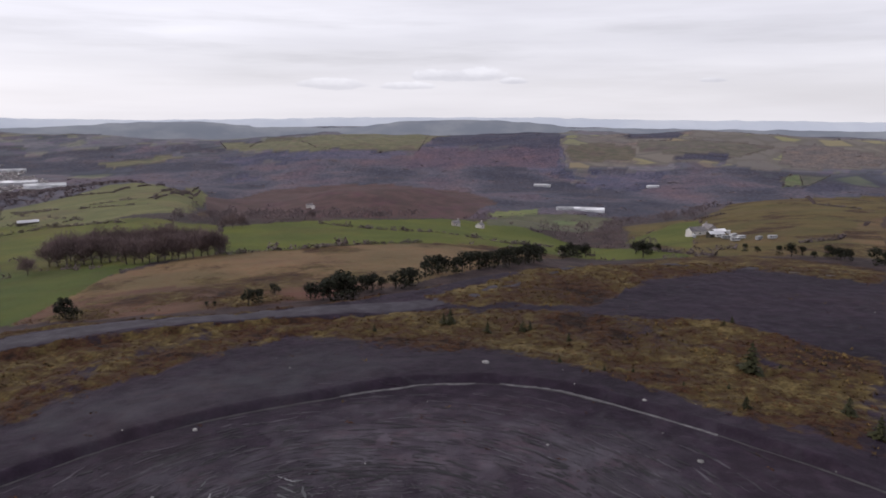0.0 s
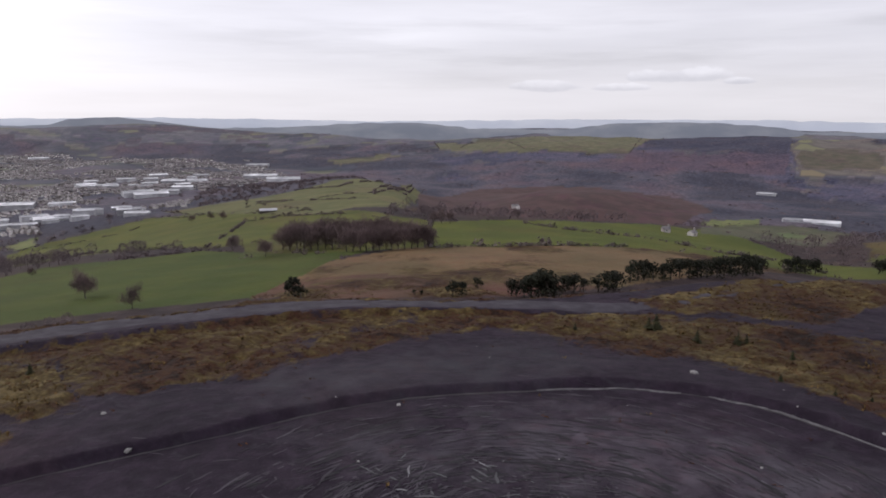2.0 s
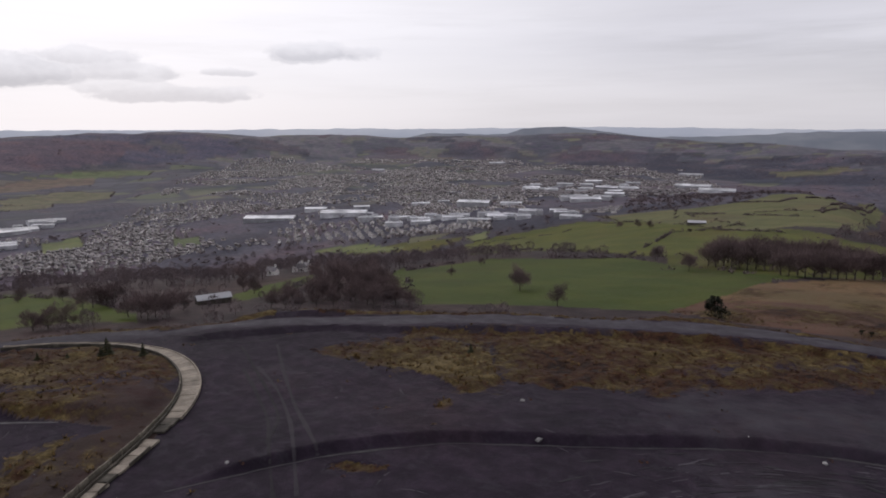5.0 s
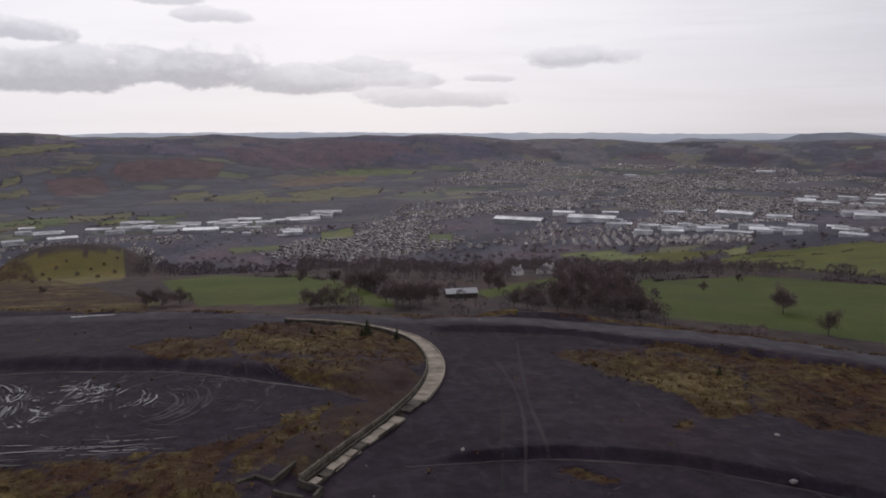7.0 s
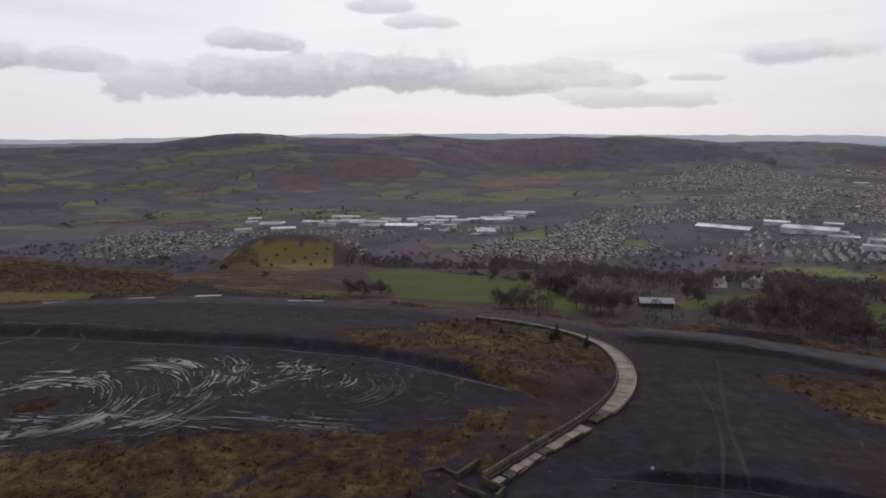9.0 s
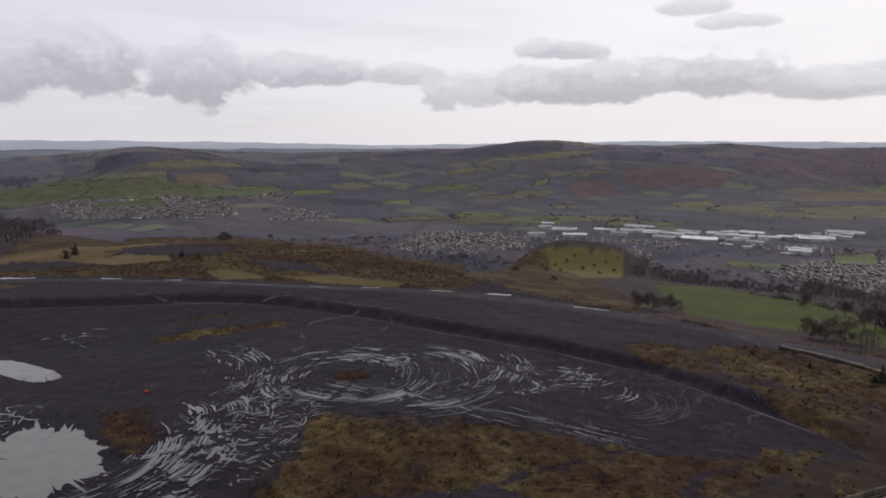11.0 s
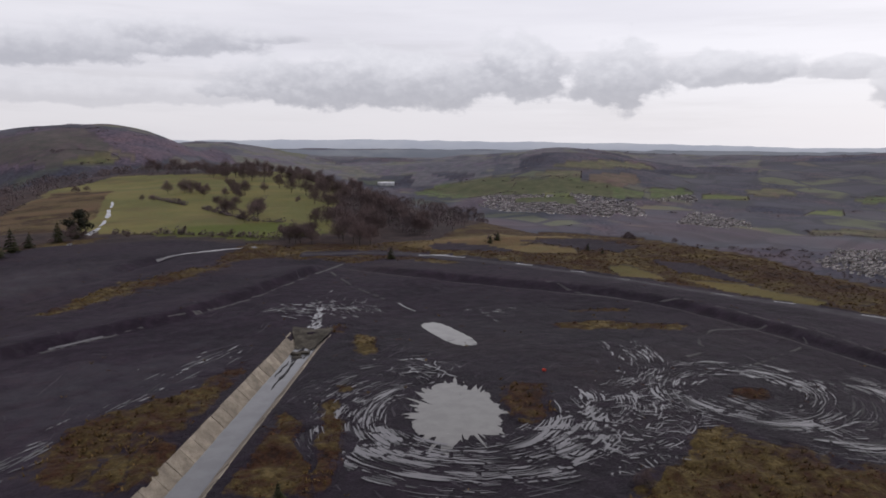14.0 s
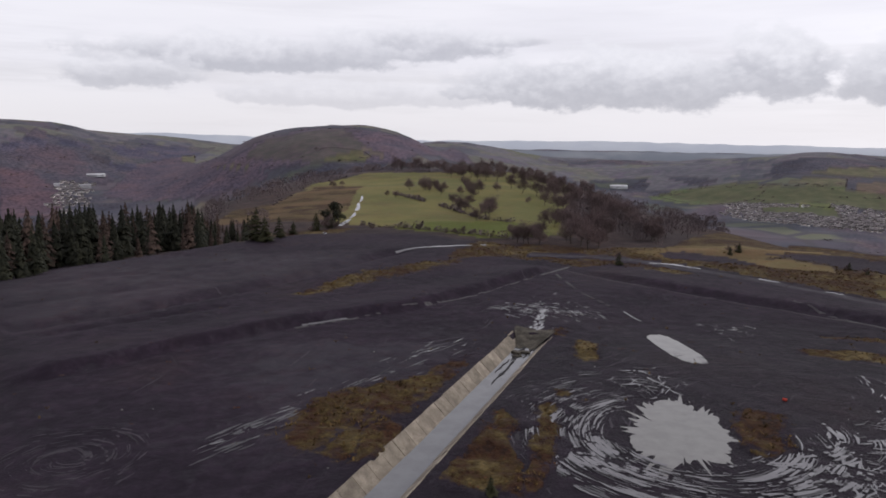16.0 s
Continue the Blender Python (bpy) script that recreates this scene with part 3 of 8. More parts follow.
area("wood", None, [(-1004, 1791), (-1173, 2748), (-698, 2819), (-64, 3076), (531, 3076), (417, 2389), (1014, 2290), (968, 1925), (368, 1689), (141, 1820), (-303, 2244), (-715, 2078)])
area("field", (0.066, 0.072, 0.016), [(-164, 248), (-384, 592), (-292, 557), (-181, 452), (-127, 389), (-85, 258), (-116, 246)])
area("field", (0.122, 0.086, 0.045), [(-99.3, 152.9), (-109.7, 220.1), (-97, 256), (-8, 298), (62, 331), (19.6, 243.1), (-7.0, 191.6), (-31.7, 168.2), (-54.3, 159.1), (-80.9, 150.2)])
area("field", (0.067, 0.082, 0.014), [(-83, 254), (-124, 382), (-78, 420), (50, 523), (110, 381), (119, 293), (62, 331), (-8, 298)])
area("field", (0.058, 0.076, 0.014), [(-107.4, 161.4), (-170, 259), (-118, 250), (-107, 264), (-109.7, 220.1), (-99.3, 152.9)])
area("field", (0.097, 0.102, 0.042), [(-414, 638), (-510, 787), (-448, 820), (-701, 1967), (-613, 1783), (-186, 506), (-297, 559)])
area("field", (0.079, 0.083, 0.052), [(30, 480), (116, 1479), (263, 1485), (375, 1399), (122, 553)])
area("field", (0.072, 0.047, 0.046), [(-164, 458), (-586, 1700), (-505, 2021), (-296, 2191), (73, 1995), (134, 1723), (52, 1411)])
area("field", (0.083, 0.08, 0.055), [(-832, 2973), (-811, 3289), (-67, 3206), (-101, 2733), (-375, 2794)])
area("farm", (0.17, 0.155, 0.115), [(470, 2850), (926, 4196), (1031, 3092), (1998, 4041), (1674, 2654), (1411, 2219), (1023, 2270), (969, 2415), (721, 2436), (440, 2410)])
area("field", (0.096, 0.089, 0.067), [(472, 2727), (633, 2859), (746, 2718), (687, 2533), (460, 2527)])
area("field", (0.099, 0.095, 0.078), [(811, 2922), (1135, 2789), (1251, 2649), (1034, 2480), (865, 2580), (741, 2661)])
area("wood", None, [(759, 3095), (1290, 4402), (1032, 3058), (988, 2961), (806, 2991)])
area("wood", None, [(827, 2524), (1023, 2557), (1024, 2482), (826, 2457)])
area("wood", None, [(1286, 2633), (1415, 2679), (1498, 2364), (1447, 2279), (1214, 2247), (1138, 2358)])
area("field", (0.078, 0.082, 0.063), [(1023, 2129), (1118, 2200), (1197, 2147), (1035, 1996)])
area("field", (0.081, 0.066, 0.023), [(159, 610), (213, 568), (924, 1834), (1184, 1848), (177, 271), (113, 291), (120, 431)])
area("field", (0.066, 0.079, 0.015), [(114, 435), (187, 546), (205, 546), (127, 343)])
area("field", (0.105, 0.074, 0.036), [(192, 338), (315, 488), (201, 308)])
area("moor", None, [(-41.7, 61.0), (-36.4, 64.3), (-29.7, 76.4), (-20.4, 84.8), (-5.5, 80.1), (8.0, 78.2), (19.2, 69.1), (28.1, 61.5), (37.7, 53.9), (51.2, 75.4), (42.4, 87.3), (25.7, 94.8), (18.3, 98.8), (1.5, 98.7), (-14.7, 95.6), (-30.3, 93.2), (-42.9, 86.4), (-51.3, 76.2)])
area("moor", None, [(-3.7, 104.4), (11.8, 120.0), (50, 279), (106, 307), (162, 248), (75.9, 114.8), (60.2, 126.8), (36.9, 119.4), (23.9, 101.4), (5.8, 99.6)])
area("moor", None, [(29.1, 85.2), (22.8, 96.5), (40.4, 91.5), (52.3, 77.2), (47.0, 68.7)])
area("field", (0.047, 0.065, 0.012), [(-259, 174), (-276, 251), (-215, 291), (-114, 243), (-97.5, 152.5), (-130.4, 134.6), (-153.3, 113.6)])
area("field", (0.072, 0.082, 0.017), [(-617, 520), (-588, 696), (-410, 664), (-162, 409), (-191, 321), (-220, 299), (-454, 388)])
area("field", (0.101, 0.106, 0.045), [(-621, 760), (-455, 838), (-733, 2061), (-218, 604), (-252, 484)])
area("field", (0.050, 0.066, 0.013), [(-208.1, 17.5), (-325, 29), (-249, 44), (-190.3, 47.9), (-187.2, 33.6)])
area("field", (0.050, 0.066, 0.013), [(-212.0, 78.3), (-245, 109), (-255, 133), (-205.3, 91.7)])
area("field", (0.084, 0.082, 0.021), [(-788, 441), (-742, 508), (-651, 557), (-633, 481)])
area("farm", (0.15, 0.13, 0.07), [(-2888, 296), (-2990, 712), (-2280, 690), (-1788, 405), (-2058, 202)])
area("field", (0.050, 0.070, 0.010), [(-300, -23), (-336, -1), (-287, 33), (-196.4, 49.4), (-179.7, 44.5), (-197.4, 22.8), (-200.4, -7.2)])
area("field", (0.095, 0.085, 0.013), [(-212.1, -42.7), (-234.8, -24.0), (-206.1, -17.7), (-198.4, -33.5)])
area("field", (0.050, 0.070, 0.010), [(-225.5, 85.6), (-269, 141), (-207.4, 98.6), (-201.7, 78.5)])
area("field", (0.050, 0.070, 0.010), [(-251, 166), (-291, 206), (-186.0, 132.7), (-196.5, 133.4)])
area("field", (0.115, 0.100, 0.034), [(-412, -109), (-396, -95), (-395, -69), (-411, -51), (-320, -41), (-293, -59), (-297, -74)])
area("moor", None, [(-145.5, -87.9), (-1127, -500), (-257, -73), (-236.5, -20.2), (-197.2, -39.8), (-117.4, -43.0), (-111.7, -68.2)])
area("field", (0.058, 0.035, 0.025), [(-2781, -407), (-2969, -51), (-2709, -3), (-2396, -507)])
area("farm", None, [(-2775, -1629), (-3046, -1311), (-3018, 1012), (-1545, 498), (-1570, -814), (-1571, -939)])
area("moor", None, [(-58.8, -37.3), (-59.3, -17.6), (-61.1, -7.7), (-61.8, 0.8), (-67.0, 6.0), (-67.3, 9.3), (-59.3, 1.8), (-54.5, 0.9), (-49.9, -0.3), (-50.8, -32.7)])
area("moor", None, [(-88.7, -7.8), (-92.9, -3.5), (-97.0, 1.3), (-99.2, 9.7), (-92.3, 20.1), (-87.9, 23.7), (-79.4, 23.0), (-77.1, 20.3), (-78.7, 10.5), (-86.1, -0.3)])
area("moor", None, [(-83.2, -151.0), (-139.7, -200.5), (-1052, -1126), (-1201, -989), (-1201, -721), (-1116, -410), (-222.0, -22.5), (-193.1, -19.3), (-117.6, -53.4), (-104.7, -98.5), (-94.8, -127.9), (-79.8, -138.0)])
area("field", (0.11, 0.079, 0.031), [(-87.8, -151.5), (-138.4, -198.7), (-158.1, -186.7), (-126.0, -135.1), (-110.0, -130.1), (-94.5, -140.5)])
area("moor", None, [(-48.1, -34.8), (-55.6, -36.8), (-61.2, -28.4), (-62.5, -16.7), (-61.8, -4.9), (-60.8, -4.8), (-38.7, -31.8)])
area("moor", None, [(-68.8, -73.1), (-75.6, -71.3), (-88.1, -60.8), (-85.0, -59.7), (-72.6, -68.4)])
area("moor", None, [(-78.7, -78.2), (-87.9, -72.3), (-86.4, -70.5), (-79.2, -75.8)])
area("moor", None, [(-48.6, -56.8), (-52.4, -54.9), (-47.0, -47.4), (-42.4, -47.6)])
area("moor", None, [(-69.0, -42.1), (-71.9, -39.5), (-69.5, -37.4), (-66.4, -40.1)])
area("farm", None, [(-1356, -2063), (-1564, -2022), (-2367, -1590), (-2701, -316), (-1919, -216), (-1526, -852), (-1879, -1260), (-1446, -1814)])
area("field", (0.084, 0.095, 0.053), [(-1356, -2063), (-1528, -2040), (-1604, -1825), (-1488, -1750), (-1371, -1864)])
area("field", (0.084, 0.097, 0.052), [(-1413, -1637), (-1552, -1505), (-1468, -1401), (-1379, -1572)])
area("field", (0.084, 0.095, 0.054), [(-2273, -1030), (-2443, -875), (-2326, -794), (-2223, -966)])
area("field", (0.092, 0.088, 0.061), [(-1589, -808), (-1730, -703), (-1644, -625), (-1535, -764)])
area("field", (0.092, 0.088, 0.061), [(-1620, -629), (-1933, -452), (-1763, -387), (-1579, -586)])
area("field", (0.095, 0.122, 0.058), [(-1316, -2068), (-1462, -2117), (-1572, -1968), (-1640, -1837), (-1789, -1706), (-1745, -1664), (-1616, -1726), (-1497, -1733), (-1392, -1804), (-1340, -1881)])
area("field", (0.122, 0.145, 0.060), [(-1466, -1710), (-1548, -1735), (-1635, -1585), (-1532, -1510)])
area("field", (0.095, 0.122, 0.058), [(-1565, -1527), (-1671, -1615), (-1862, -1492), (-1753, -1409)])
area("field", (0.116, 0.116, 0.072), [(-1869, -1782), (-1796, -1856), (-1674, -1845), (-1763, -1681)])
area("field", (0.116, 0.116, 0.072), [(-1834, -1910), (-2006, -1880), (-2291, -1854), (-2244, -1742), (-1897, -1779)])
area("field", (0.120, 0.096, 0.075), [(-1846, -1726), (-2035, -1675), (-1955, -1582), (-1809, -1539), (-1725, -1606)])
area("field", (0.095, 0.122, 0.058), [(-1892, -1506), (-2013, -1448), (-1977, -1373), (-1786, -1398)])
area("field", (0.122, 0.145, 0.060), [(-1985, -1355), (-2052, -1237), (-2000, -1201), (-1933, -1319)])
area("field", (0.116, 0.116, 0.072), [(-2157, -1313), (-2271, -1250), (-2198, -1143), (-2084, -1190), (-2091, -1261)])
area("field", (0.095, 0.122, 0.058), [(-2244, -1006), (-2341, -977), (-2410, -878), (-2305, -878)])
area("field", (0.122, 0.145, 0.060), [(-1851, -951), (-1976, -987), (-2047, -941), (-1926, -884)])
area("field", (0.116, 0.116, 0.072), [(-2141, -817), (-2284, -672), (-2343, -672), (-2411, -553), (-2359, -540), (-2152, -716)])
area("field", (0.095, 0.122, 0.058), [(-1763, -686), (-1866, -694), (-1885, -580), (-1813, -571), (-1697, -645)])
area("field", (0.116, 0.116, 0.072), [(-1576, -809), (-1632, -782), (-1646, -682), (-1608, -666)])
area("field", (0.095, 0.122, 0.058), [(-1825, -547), (-1851, -420), (-1776, -402), (-1717, -500)])
area("field", (0.122, 0.145, 0.060), [(-1665, -537), (-1764, -387), (-1711, -374), (-1635, -501)])
area("field", (0.116, 0.116, 0.072), [(-1848, -404), (-1888, -256), (-1812, -245), (-1735, -378)])
area("field", (0.095, 0.122, 0.058), [(-1765, -271), (-1827, -214), (-1735, -194), (-1717, -241)])
area("field", (0.116, 0.116, 0.072), [(-2829, -995), (-3021, -811), (-3126, -709), (-3265, -569), (-3204, -518), (-3021, -622), (-2766, -928)])
area("field", (0.116, 0.116, 0.072), [(-2548, -659), (-2638, -627), (-2551, -602), (-2439, -638)])
area("field", (0.116, 0.116, 0.072), [(-2701, -578), (-2781, -514), (-2853, -420), (-2807, -412), (-2698, -532)])
area("field", (0.116, 0.116, 0.072), [(-2167, -509), (-2180, -423), (-2085, -404), (-2057, -468)])
area("wood", (0.07, 0.074, 0.086), [(-1892, -1150), (-1964, -1010), (-1821, -936), (-1798, -1083)])
area("wood", (0.07, 0.074, 0.086), [(-3390, -939), (-3113, -860), (-2957, -1042), (-3005, -1183)])
area("field", (0.092, 0.066, 0.070), [(-2885, -353), (-2978, -135), (-2927, 28), (-2695, 3), (-2607, -282), (-2743, -368)])
area("field", (0.092, 0.066, 0.070), [(-2621, -560), (-2681, -392), (-2457, -324), (-2354, -470)])
area("field", (0.095, 0.122, 0.058), [(-1724, -675), (-1834, -639), (-1869, -570), (-1750, -545), (-1638, -636)])
area("field", (0.116, 0.116, 0.072), [(-1681, -539), (-1790, -415), (-1688, -392), (-1636, -513)])
area("field", (0.095, 0.122, 0.058), [(-1871, -447), (-1880, -350), (-1742, -332), (-1713, -404)])
area("field", (0.116, 0.116, 0.072), [(-1923, -356), (-1905, -209), (-1810, -200), (-1823, -333)])
area("field", (0.122, 0.145, 0.060), [(-1779, -278), (-1792, -211), (-1709, -189), (-1739, -272)])
area("field", (0.095, 0.122, 0.058), [(-1823, -194), (-1836, -58), (-1774, -113), (-1761, -188)])
area("field", (0.116, 0.116, 0.072), [(-2306, -144), (-2408, -36), (-2216, -16), (-2150, -118)])
area("field", (0.116, 0.116, 0.072), [(-2138, -42), (-2251, 1), (-2359, 134), (-2127, 138), (-2106, 18)])
area("field", (0.120, 0.096, 0.075), [(-2530, 165), (-2788, 342), (-2892, 608), (-2679, 552), (-2434, 218)])
area("field", (0.116, 0.116, 0.072), [(-2263, 203), (-2419, 397), (-2342, 543), (-2163, 484), (-2116, 224)])
area("field", (0.095, 0.122, 0.058), [(-2855, 362), (-3003, 568), (-2945, 834), (-2779, 763), (-2840, 490)])
area("field", (0.116, 0.116, 0.072), [(-2121, 86), (-2144, 334), (-2024, 315), (-2004, 98)])
area("field", (0.122, 0.145, 0.060), [(-1421, 195), (-1454, 266), (-1338, 252), (-1272, 175)])
area("field", (0.095, 0.122, 0.058), [(-1312, 9), (-1306, 105), (-1229, 99), (-1246, 18)])
area("field", (0.095, 0.122, 0.058), [(-1242, 374), (-1207, 411), (-1134, 386), (-1162, 352)])
area("field", (0.095, 0.122, 0.058), [(-2262, -988), (-2347, -893), (-2275, -867), (-2220, -971)])
area("field", (0.116, 0.116, 0.072), [(-2316, -617), (-2467, -574), (-2349, -544), (-2266, -596)])
area("field", (0.116, 0.116, 0.072), [(-2619, -1046), (-2731, -877), (-2680, -862), (-2554, -1003)])
area("wood", (0.07, 0.074, 0.086), [(-3074, -1198), (-3329, -1013), (-3421, -744), (-3171, -692), (-2915, -1016)])
area("wood", (0.125, 0.1, 0.105), [(-3238, 33), (-3651, 448), (-3516, 902), (-3159, 758), (-2895, 260), (-2996, 53)])
area("field", (0.122, 0.145, 0.060), [(-856, 449), (-801, 497), (-685, 494), (-731, 462), (-826, 442)])
area("field", (0.116, 0.116, 0.072), [(-751, 534), (-716, 595), (-692, 534), (-721, 514)])
area("field", (0.122, 0.145, 0.060), [(-656, 553), (-671, 606), (-604, 548), (-623, 540)])
area("wood", (0.07, 0.074, 0.086), [(-58, 2989), (226, 4376), (730, 4451), (450, 2728), (212, 2778), (-26, 2934)])
area("wood", (0.125, 0.1, 0.105), [(-104, 2798), (211, 2770), (447, 2704), (394, 2435), (-130, 2434)])
area("field", (0.116, 0.116, 0.072), [(-617, 4355), (-344, 4455), (38, 3351), (-62, 2986), (-105, 2822), (-374, 2785), (-518, 2835), (-625, 3025)])
area("field", (0.116, 0.116, 0.072), [(-1001, 3130), (-665, 3097), (-423, 2812), (-505, 2762), (-916, 2933)])
area("field", (0.116, 0.116, 0.072), [(-1335, 2667), (-1116, 2832), (-1024, 2769), (-1239, 2599)])
area("field", (0.122, 0.145, 0.060), [(92, 1486), (214, 1580), (209, 1493), (100, 1429)])
area("field", (0.095, 0.122, 0.058), [(220, 1370), (273, 1349), (252, 1299), (216, 1306)])
area("field", (0.095, 0.122, 0.058), [(1060, 2151), (1119, 2183), (1057, 2040), (976, 1992)])
area("wood", (0.07, 0.074, 0.086), [(1046, 2019), (1115, 2056), (1153, 2005), (1131, 1936), (1010, 1916)])
area("wood", (0.07, 0.074, 0.086), [(818, 2497), (899, 2558), (1043, 2556), (1002, 2449)])
area("wood", (0.07, 0.074, 0.086), [(771, 3044), (1258, 4291), (1028, 3009), (954, 2928)])
area("wood", (0.135, 0.115, 0.12), [(72, -2081), (-56, -2126), (-197, -2227), (-352, -2097), (-507, -2161), (-879, -2892), (-838, -2467), (-376, -1728), (-180, -1750), (-75, -1844)])
area("wood", (0.13, 0.11, 0.115), [(381, -2145), (337, -2656), (198, -2813), (9, -2008), (-72, -1803), (96, -1888)])
area("wood", (0.14, 0.105, 0.105), [(672, -2298), (590, -2317), (477, -2129), (324, -1385), (531, -1780)])
area("field", (0.12, 0.125, 0.07), [(-145, -1824), (-179, -1874), (-238, -1869), (-308, -1833), (-328, -1779), (-238, -1764)])
area("field", (0.15, 0.125, 0.095), [(-167, -1984), (-256, -2006), (-217, -1942)])
area("field", (0.12, 0.12, 0.075), [(214, -2754), (213, -2888), (174, -2936), (162, -2715)])
area("field", (0.12, 0.12, 0.08), [(106, -2157), (-20, -1948), (-26, -1916)])
area("field", (0.13, 0.115, 0.09), [(-304, -1853), (-329, -1870), (-375, -1791), (-350, -1779)])
area("field", (0.11, 0.115, 0.085), [(-1238, -3296), (-1866, -4052), (-1272, -2880)])
area("field", (0.125, 0.122, 0.042), [(-3, -351), (-34, -475), (-60, -582), (-120, -681), (-189, -622), (-1210, -2193), (-141, -291), (-116, -230), (-93, -234), (-62, -266), (-38, -286)])
area("field", (0.098, 0.068, 0.033), [(12, -303), (3, -405), (-16, -418), (-55, -533), (-87, -520), (-52, -346), (-30, -297)])
area("field", (0.090, 0.105, 0.022), [(-56, -267), (-66, -281), (-110, -277), (-114, -231), (-85, -236)])
area("moor", None, [(16.4, -218.7), (-10, -263), (-46, -272), (-35, -258), (1.4, -184.6)])
area("moor", None, [(-7.3, -120.5), (-20.2, -134.4), (-43.3, -149.9), (-50.8, -152.1), (-44.2, -143.9), (-21.3, -127.0)])
area("moor", None, [(-46.3, -155.5), (-92.4, -221.3), (-112.7, -202.4), (-81.7, -133.7), (-68.2, -136.9), (-60.0, -150.0), (-45.8, -149.3)])
area("moor", None, [(-2.8, -59.0), (-6.7, -67.4), (-12.2, -71.3), (-23.2, -79.9), (-27.2, -79.6), (-22.0, -74.0), (-11.8, -62.4), (-8.2, -55.3)])
area("moor", None, [(-14.3, -51.0), (-19.6, -57.0), (-23.6, -60.1), (-21.7, -55.6), (-16.8, -49.2)])
area("moor", None, [(-24.2, -53.8), (-29.1, -63.1), (-30.9, -62.8), (-26.8, -53.4), (-24.7, -51.5)])
area("moor", None, [(-20.1, -48.2), (-22.4, -50.0), (-22.3, -47.8), (-20.8, -46.5)])
area("moor", None, [(-43.9, -83.1), (-46.5, -83.3), (-44.9, -78.6), (-40.8, -76.1)])
area("moor", None, [(-32.6, -67.6), (-34.3, -67.5), (-33.1, -65.2), (-32.0, -65.6)])
area("moor", None, [(-41.6, -87.1), (-45.0, -91.4), (-46.1, -88.9), (-43.2, -85.8)])
area("moor", None, [(-39.8, -76.4), (-43.9, -83.7), (-46.5, -82.2), (-44.0, -77.2), (-40.4, -75.3)])
area("field", (0.088, 0.097, 0.054), [(-1396, -2094), (-1590, -2052), (-1668, -1799), (-1809, -1583), (-1661, -1448), (-1397, -1822)])
area("field", (0.104, 0.107, 0.055), [(-145, -1824), (-223, -1871), (-307, -1832), (-308, -1754), (-181, -1759)])
area("field", (0.083, 0.077, 0.074), [(-6, -2029), (-89, -2142), (-291, -2144), (-329, -1869), (-181, -1759)])
area("moor", None, [(-77.5, 40.5), (-72.6, 57.2), (-60.9, 69.5), (-47.4, 82.1), (-33.8, 91.7), (-31.1, 85.1), (-38.4, 73.0), (-37.6, 60.5), (-45.2, 56.4), (-53.0, 48.0), (-64.0, 42.8)])
area("moor", None, [(-51.9, 39.8), (-53.9, 43.1), (-51.6, 42.4), (-49.4, 39.6)])
area("moor", None, [(-47.8, 25.2), (-47.7, 27.2), (-44.6, 29.7), (-45.0, 27.2)])
area("field", (0.032, 0.022, 0.019), [(-84.2, 1.1), (-78.3, 10.4), (-77.1, 20.3), (-72.0, 21.2), (-61.7, 15.3), (-56.1, 9.0), (-53.3, 5.3), (-57.1, 2.7), (-65.6, 5.9), (-66.9, 10.7), (-67.2, 13.7), (-72.4, 9.6)])
area("dust_sheen", (0.068, 0.060, 0.074), [(-30.4, 47.1), (-23.1, 54.4), (-11.9, 61.8), (6.6, 62.0), (18.9, 57.9), (22.3, 47.4)])
area("dust_sheen", (0.044, 0.039, 0.049), [(-15.0, 66.6), (-32.7, 54.3), (-34.5, 49.7), (-40.2, 58.6), (-34.4, 63.6), (-28.3, 74.6), (-15.2, 80.5), (-1.3, 73.9)])
area("field", (0.092, 0.052, 0.036), [(-99.3, 152.9), (-102.2, 182.4), (-73.6, 192.8), (-29.7, 192.6), (-7.0, 191.6), (-31.7, 168.2), (-54.3, 159.1), (-80.9, 150.2)])

# silvery wet sheen left of the drain, put in as a paler ground colour
area("dust_sheen", (0.046, 0.040, 0.051), [(-0.7, -60.6), (-2.6, -98.7), (-11.2, -92.9), (-21.6, -86.0), (-32.4, -94.2), (-24.3, -79.3), (-14.8, -71.4), (-7.3, -65.9), (-2.9, -59.3)])
area("moor", None, [(-2.9, -59.3), (-5.4, -68.6), (-11.1, -74.0), (-18.9, -76.0), (-27.4, -82.4), (-28.8, -81.0), (-21.9, -71.9), (-15.7, -64.1), (-14.7, -66.5), (-12.2, -66.6), (-8.0, -61.6), (-5.4, -57.7)])
area("moor", None, [(-11.0, -63.2), (-14.4, -65.2), (-14.6, -61.9), (-9.9, -55.6), (-7.9, -55.8)])
area("moor", None, [(-14.5, -51.1), (-18.9, -56.4), (-25.4, -64.7), (-25.1, -59.6), (-22.6, -55.2), (-22.0, -49.2), (-20.9, -46.7), (-17.6, -48.9)])
area("moor", None, [(-28.8, -63.5), (-31.6, -64.0), (-26.2, -52.7), (-21.9, -46.9), (-20.9, -47.6)])
area("moor", None, [(-43.1, -82.3), (-46.4, -82.4), (-42.7, -75.1), (-40.0, -75.6)])
area("moor", None, [(-42.1, -88.6), (-46.0, -90.5), (-44.0, -86.8)])
area("moor", None, [(-32.1, -66.5), (-34.4, -67.3), (-33.2, -64.6)])
area("moor", None, [(-48.7, -57.4), (-52.7, -56.1), (-46.2, -47.4), (-43.0, -49.7)])
area("moor", None, [(-61.2, -158.6), (-93.8, -213.4), (-86.8, -149.7), (-82.4, -138.9), (-71.1, -141.1), (-62.9, -143.8)])
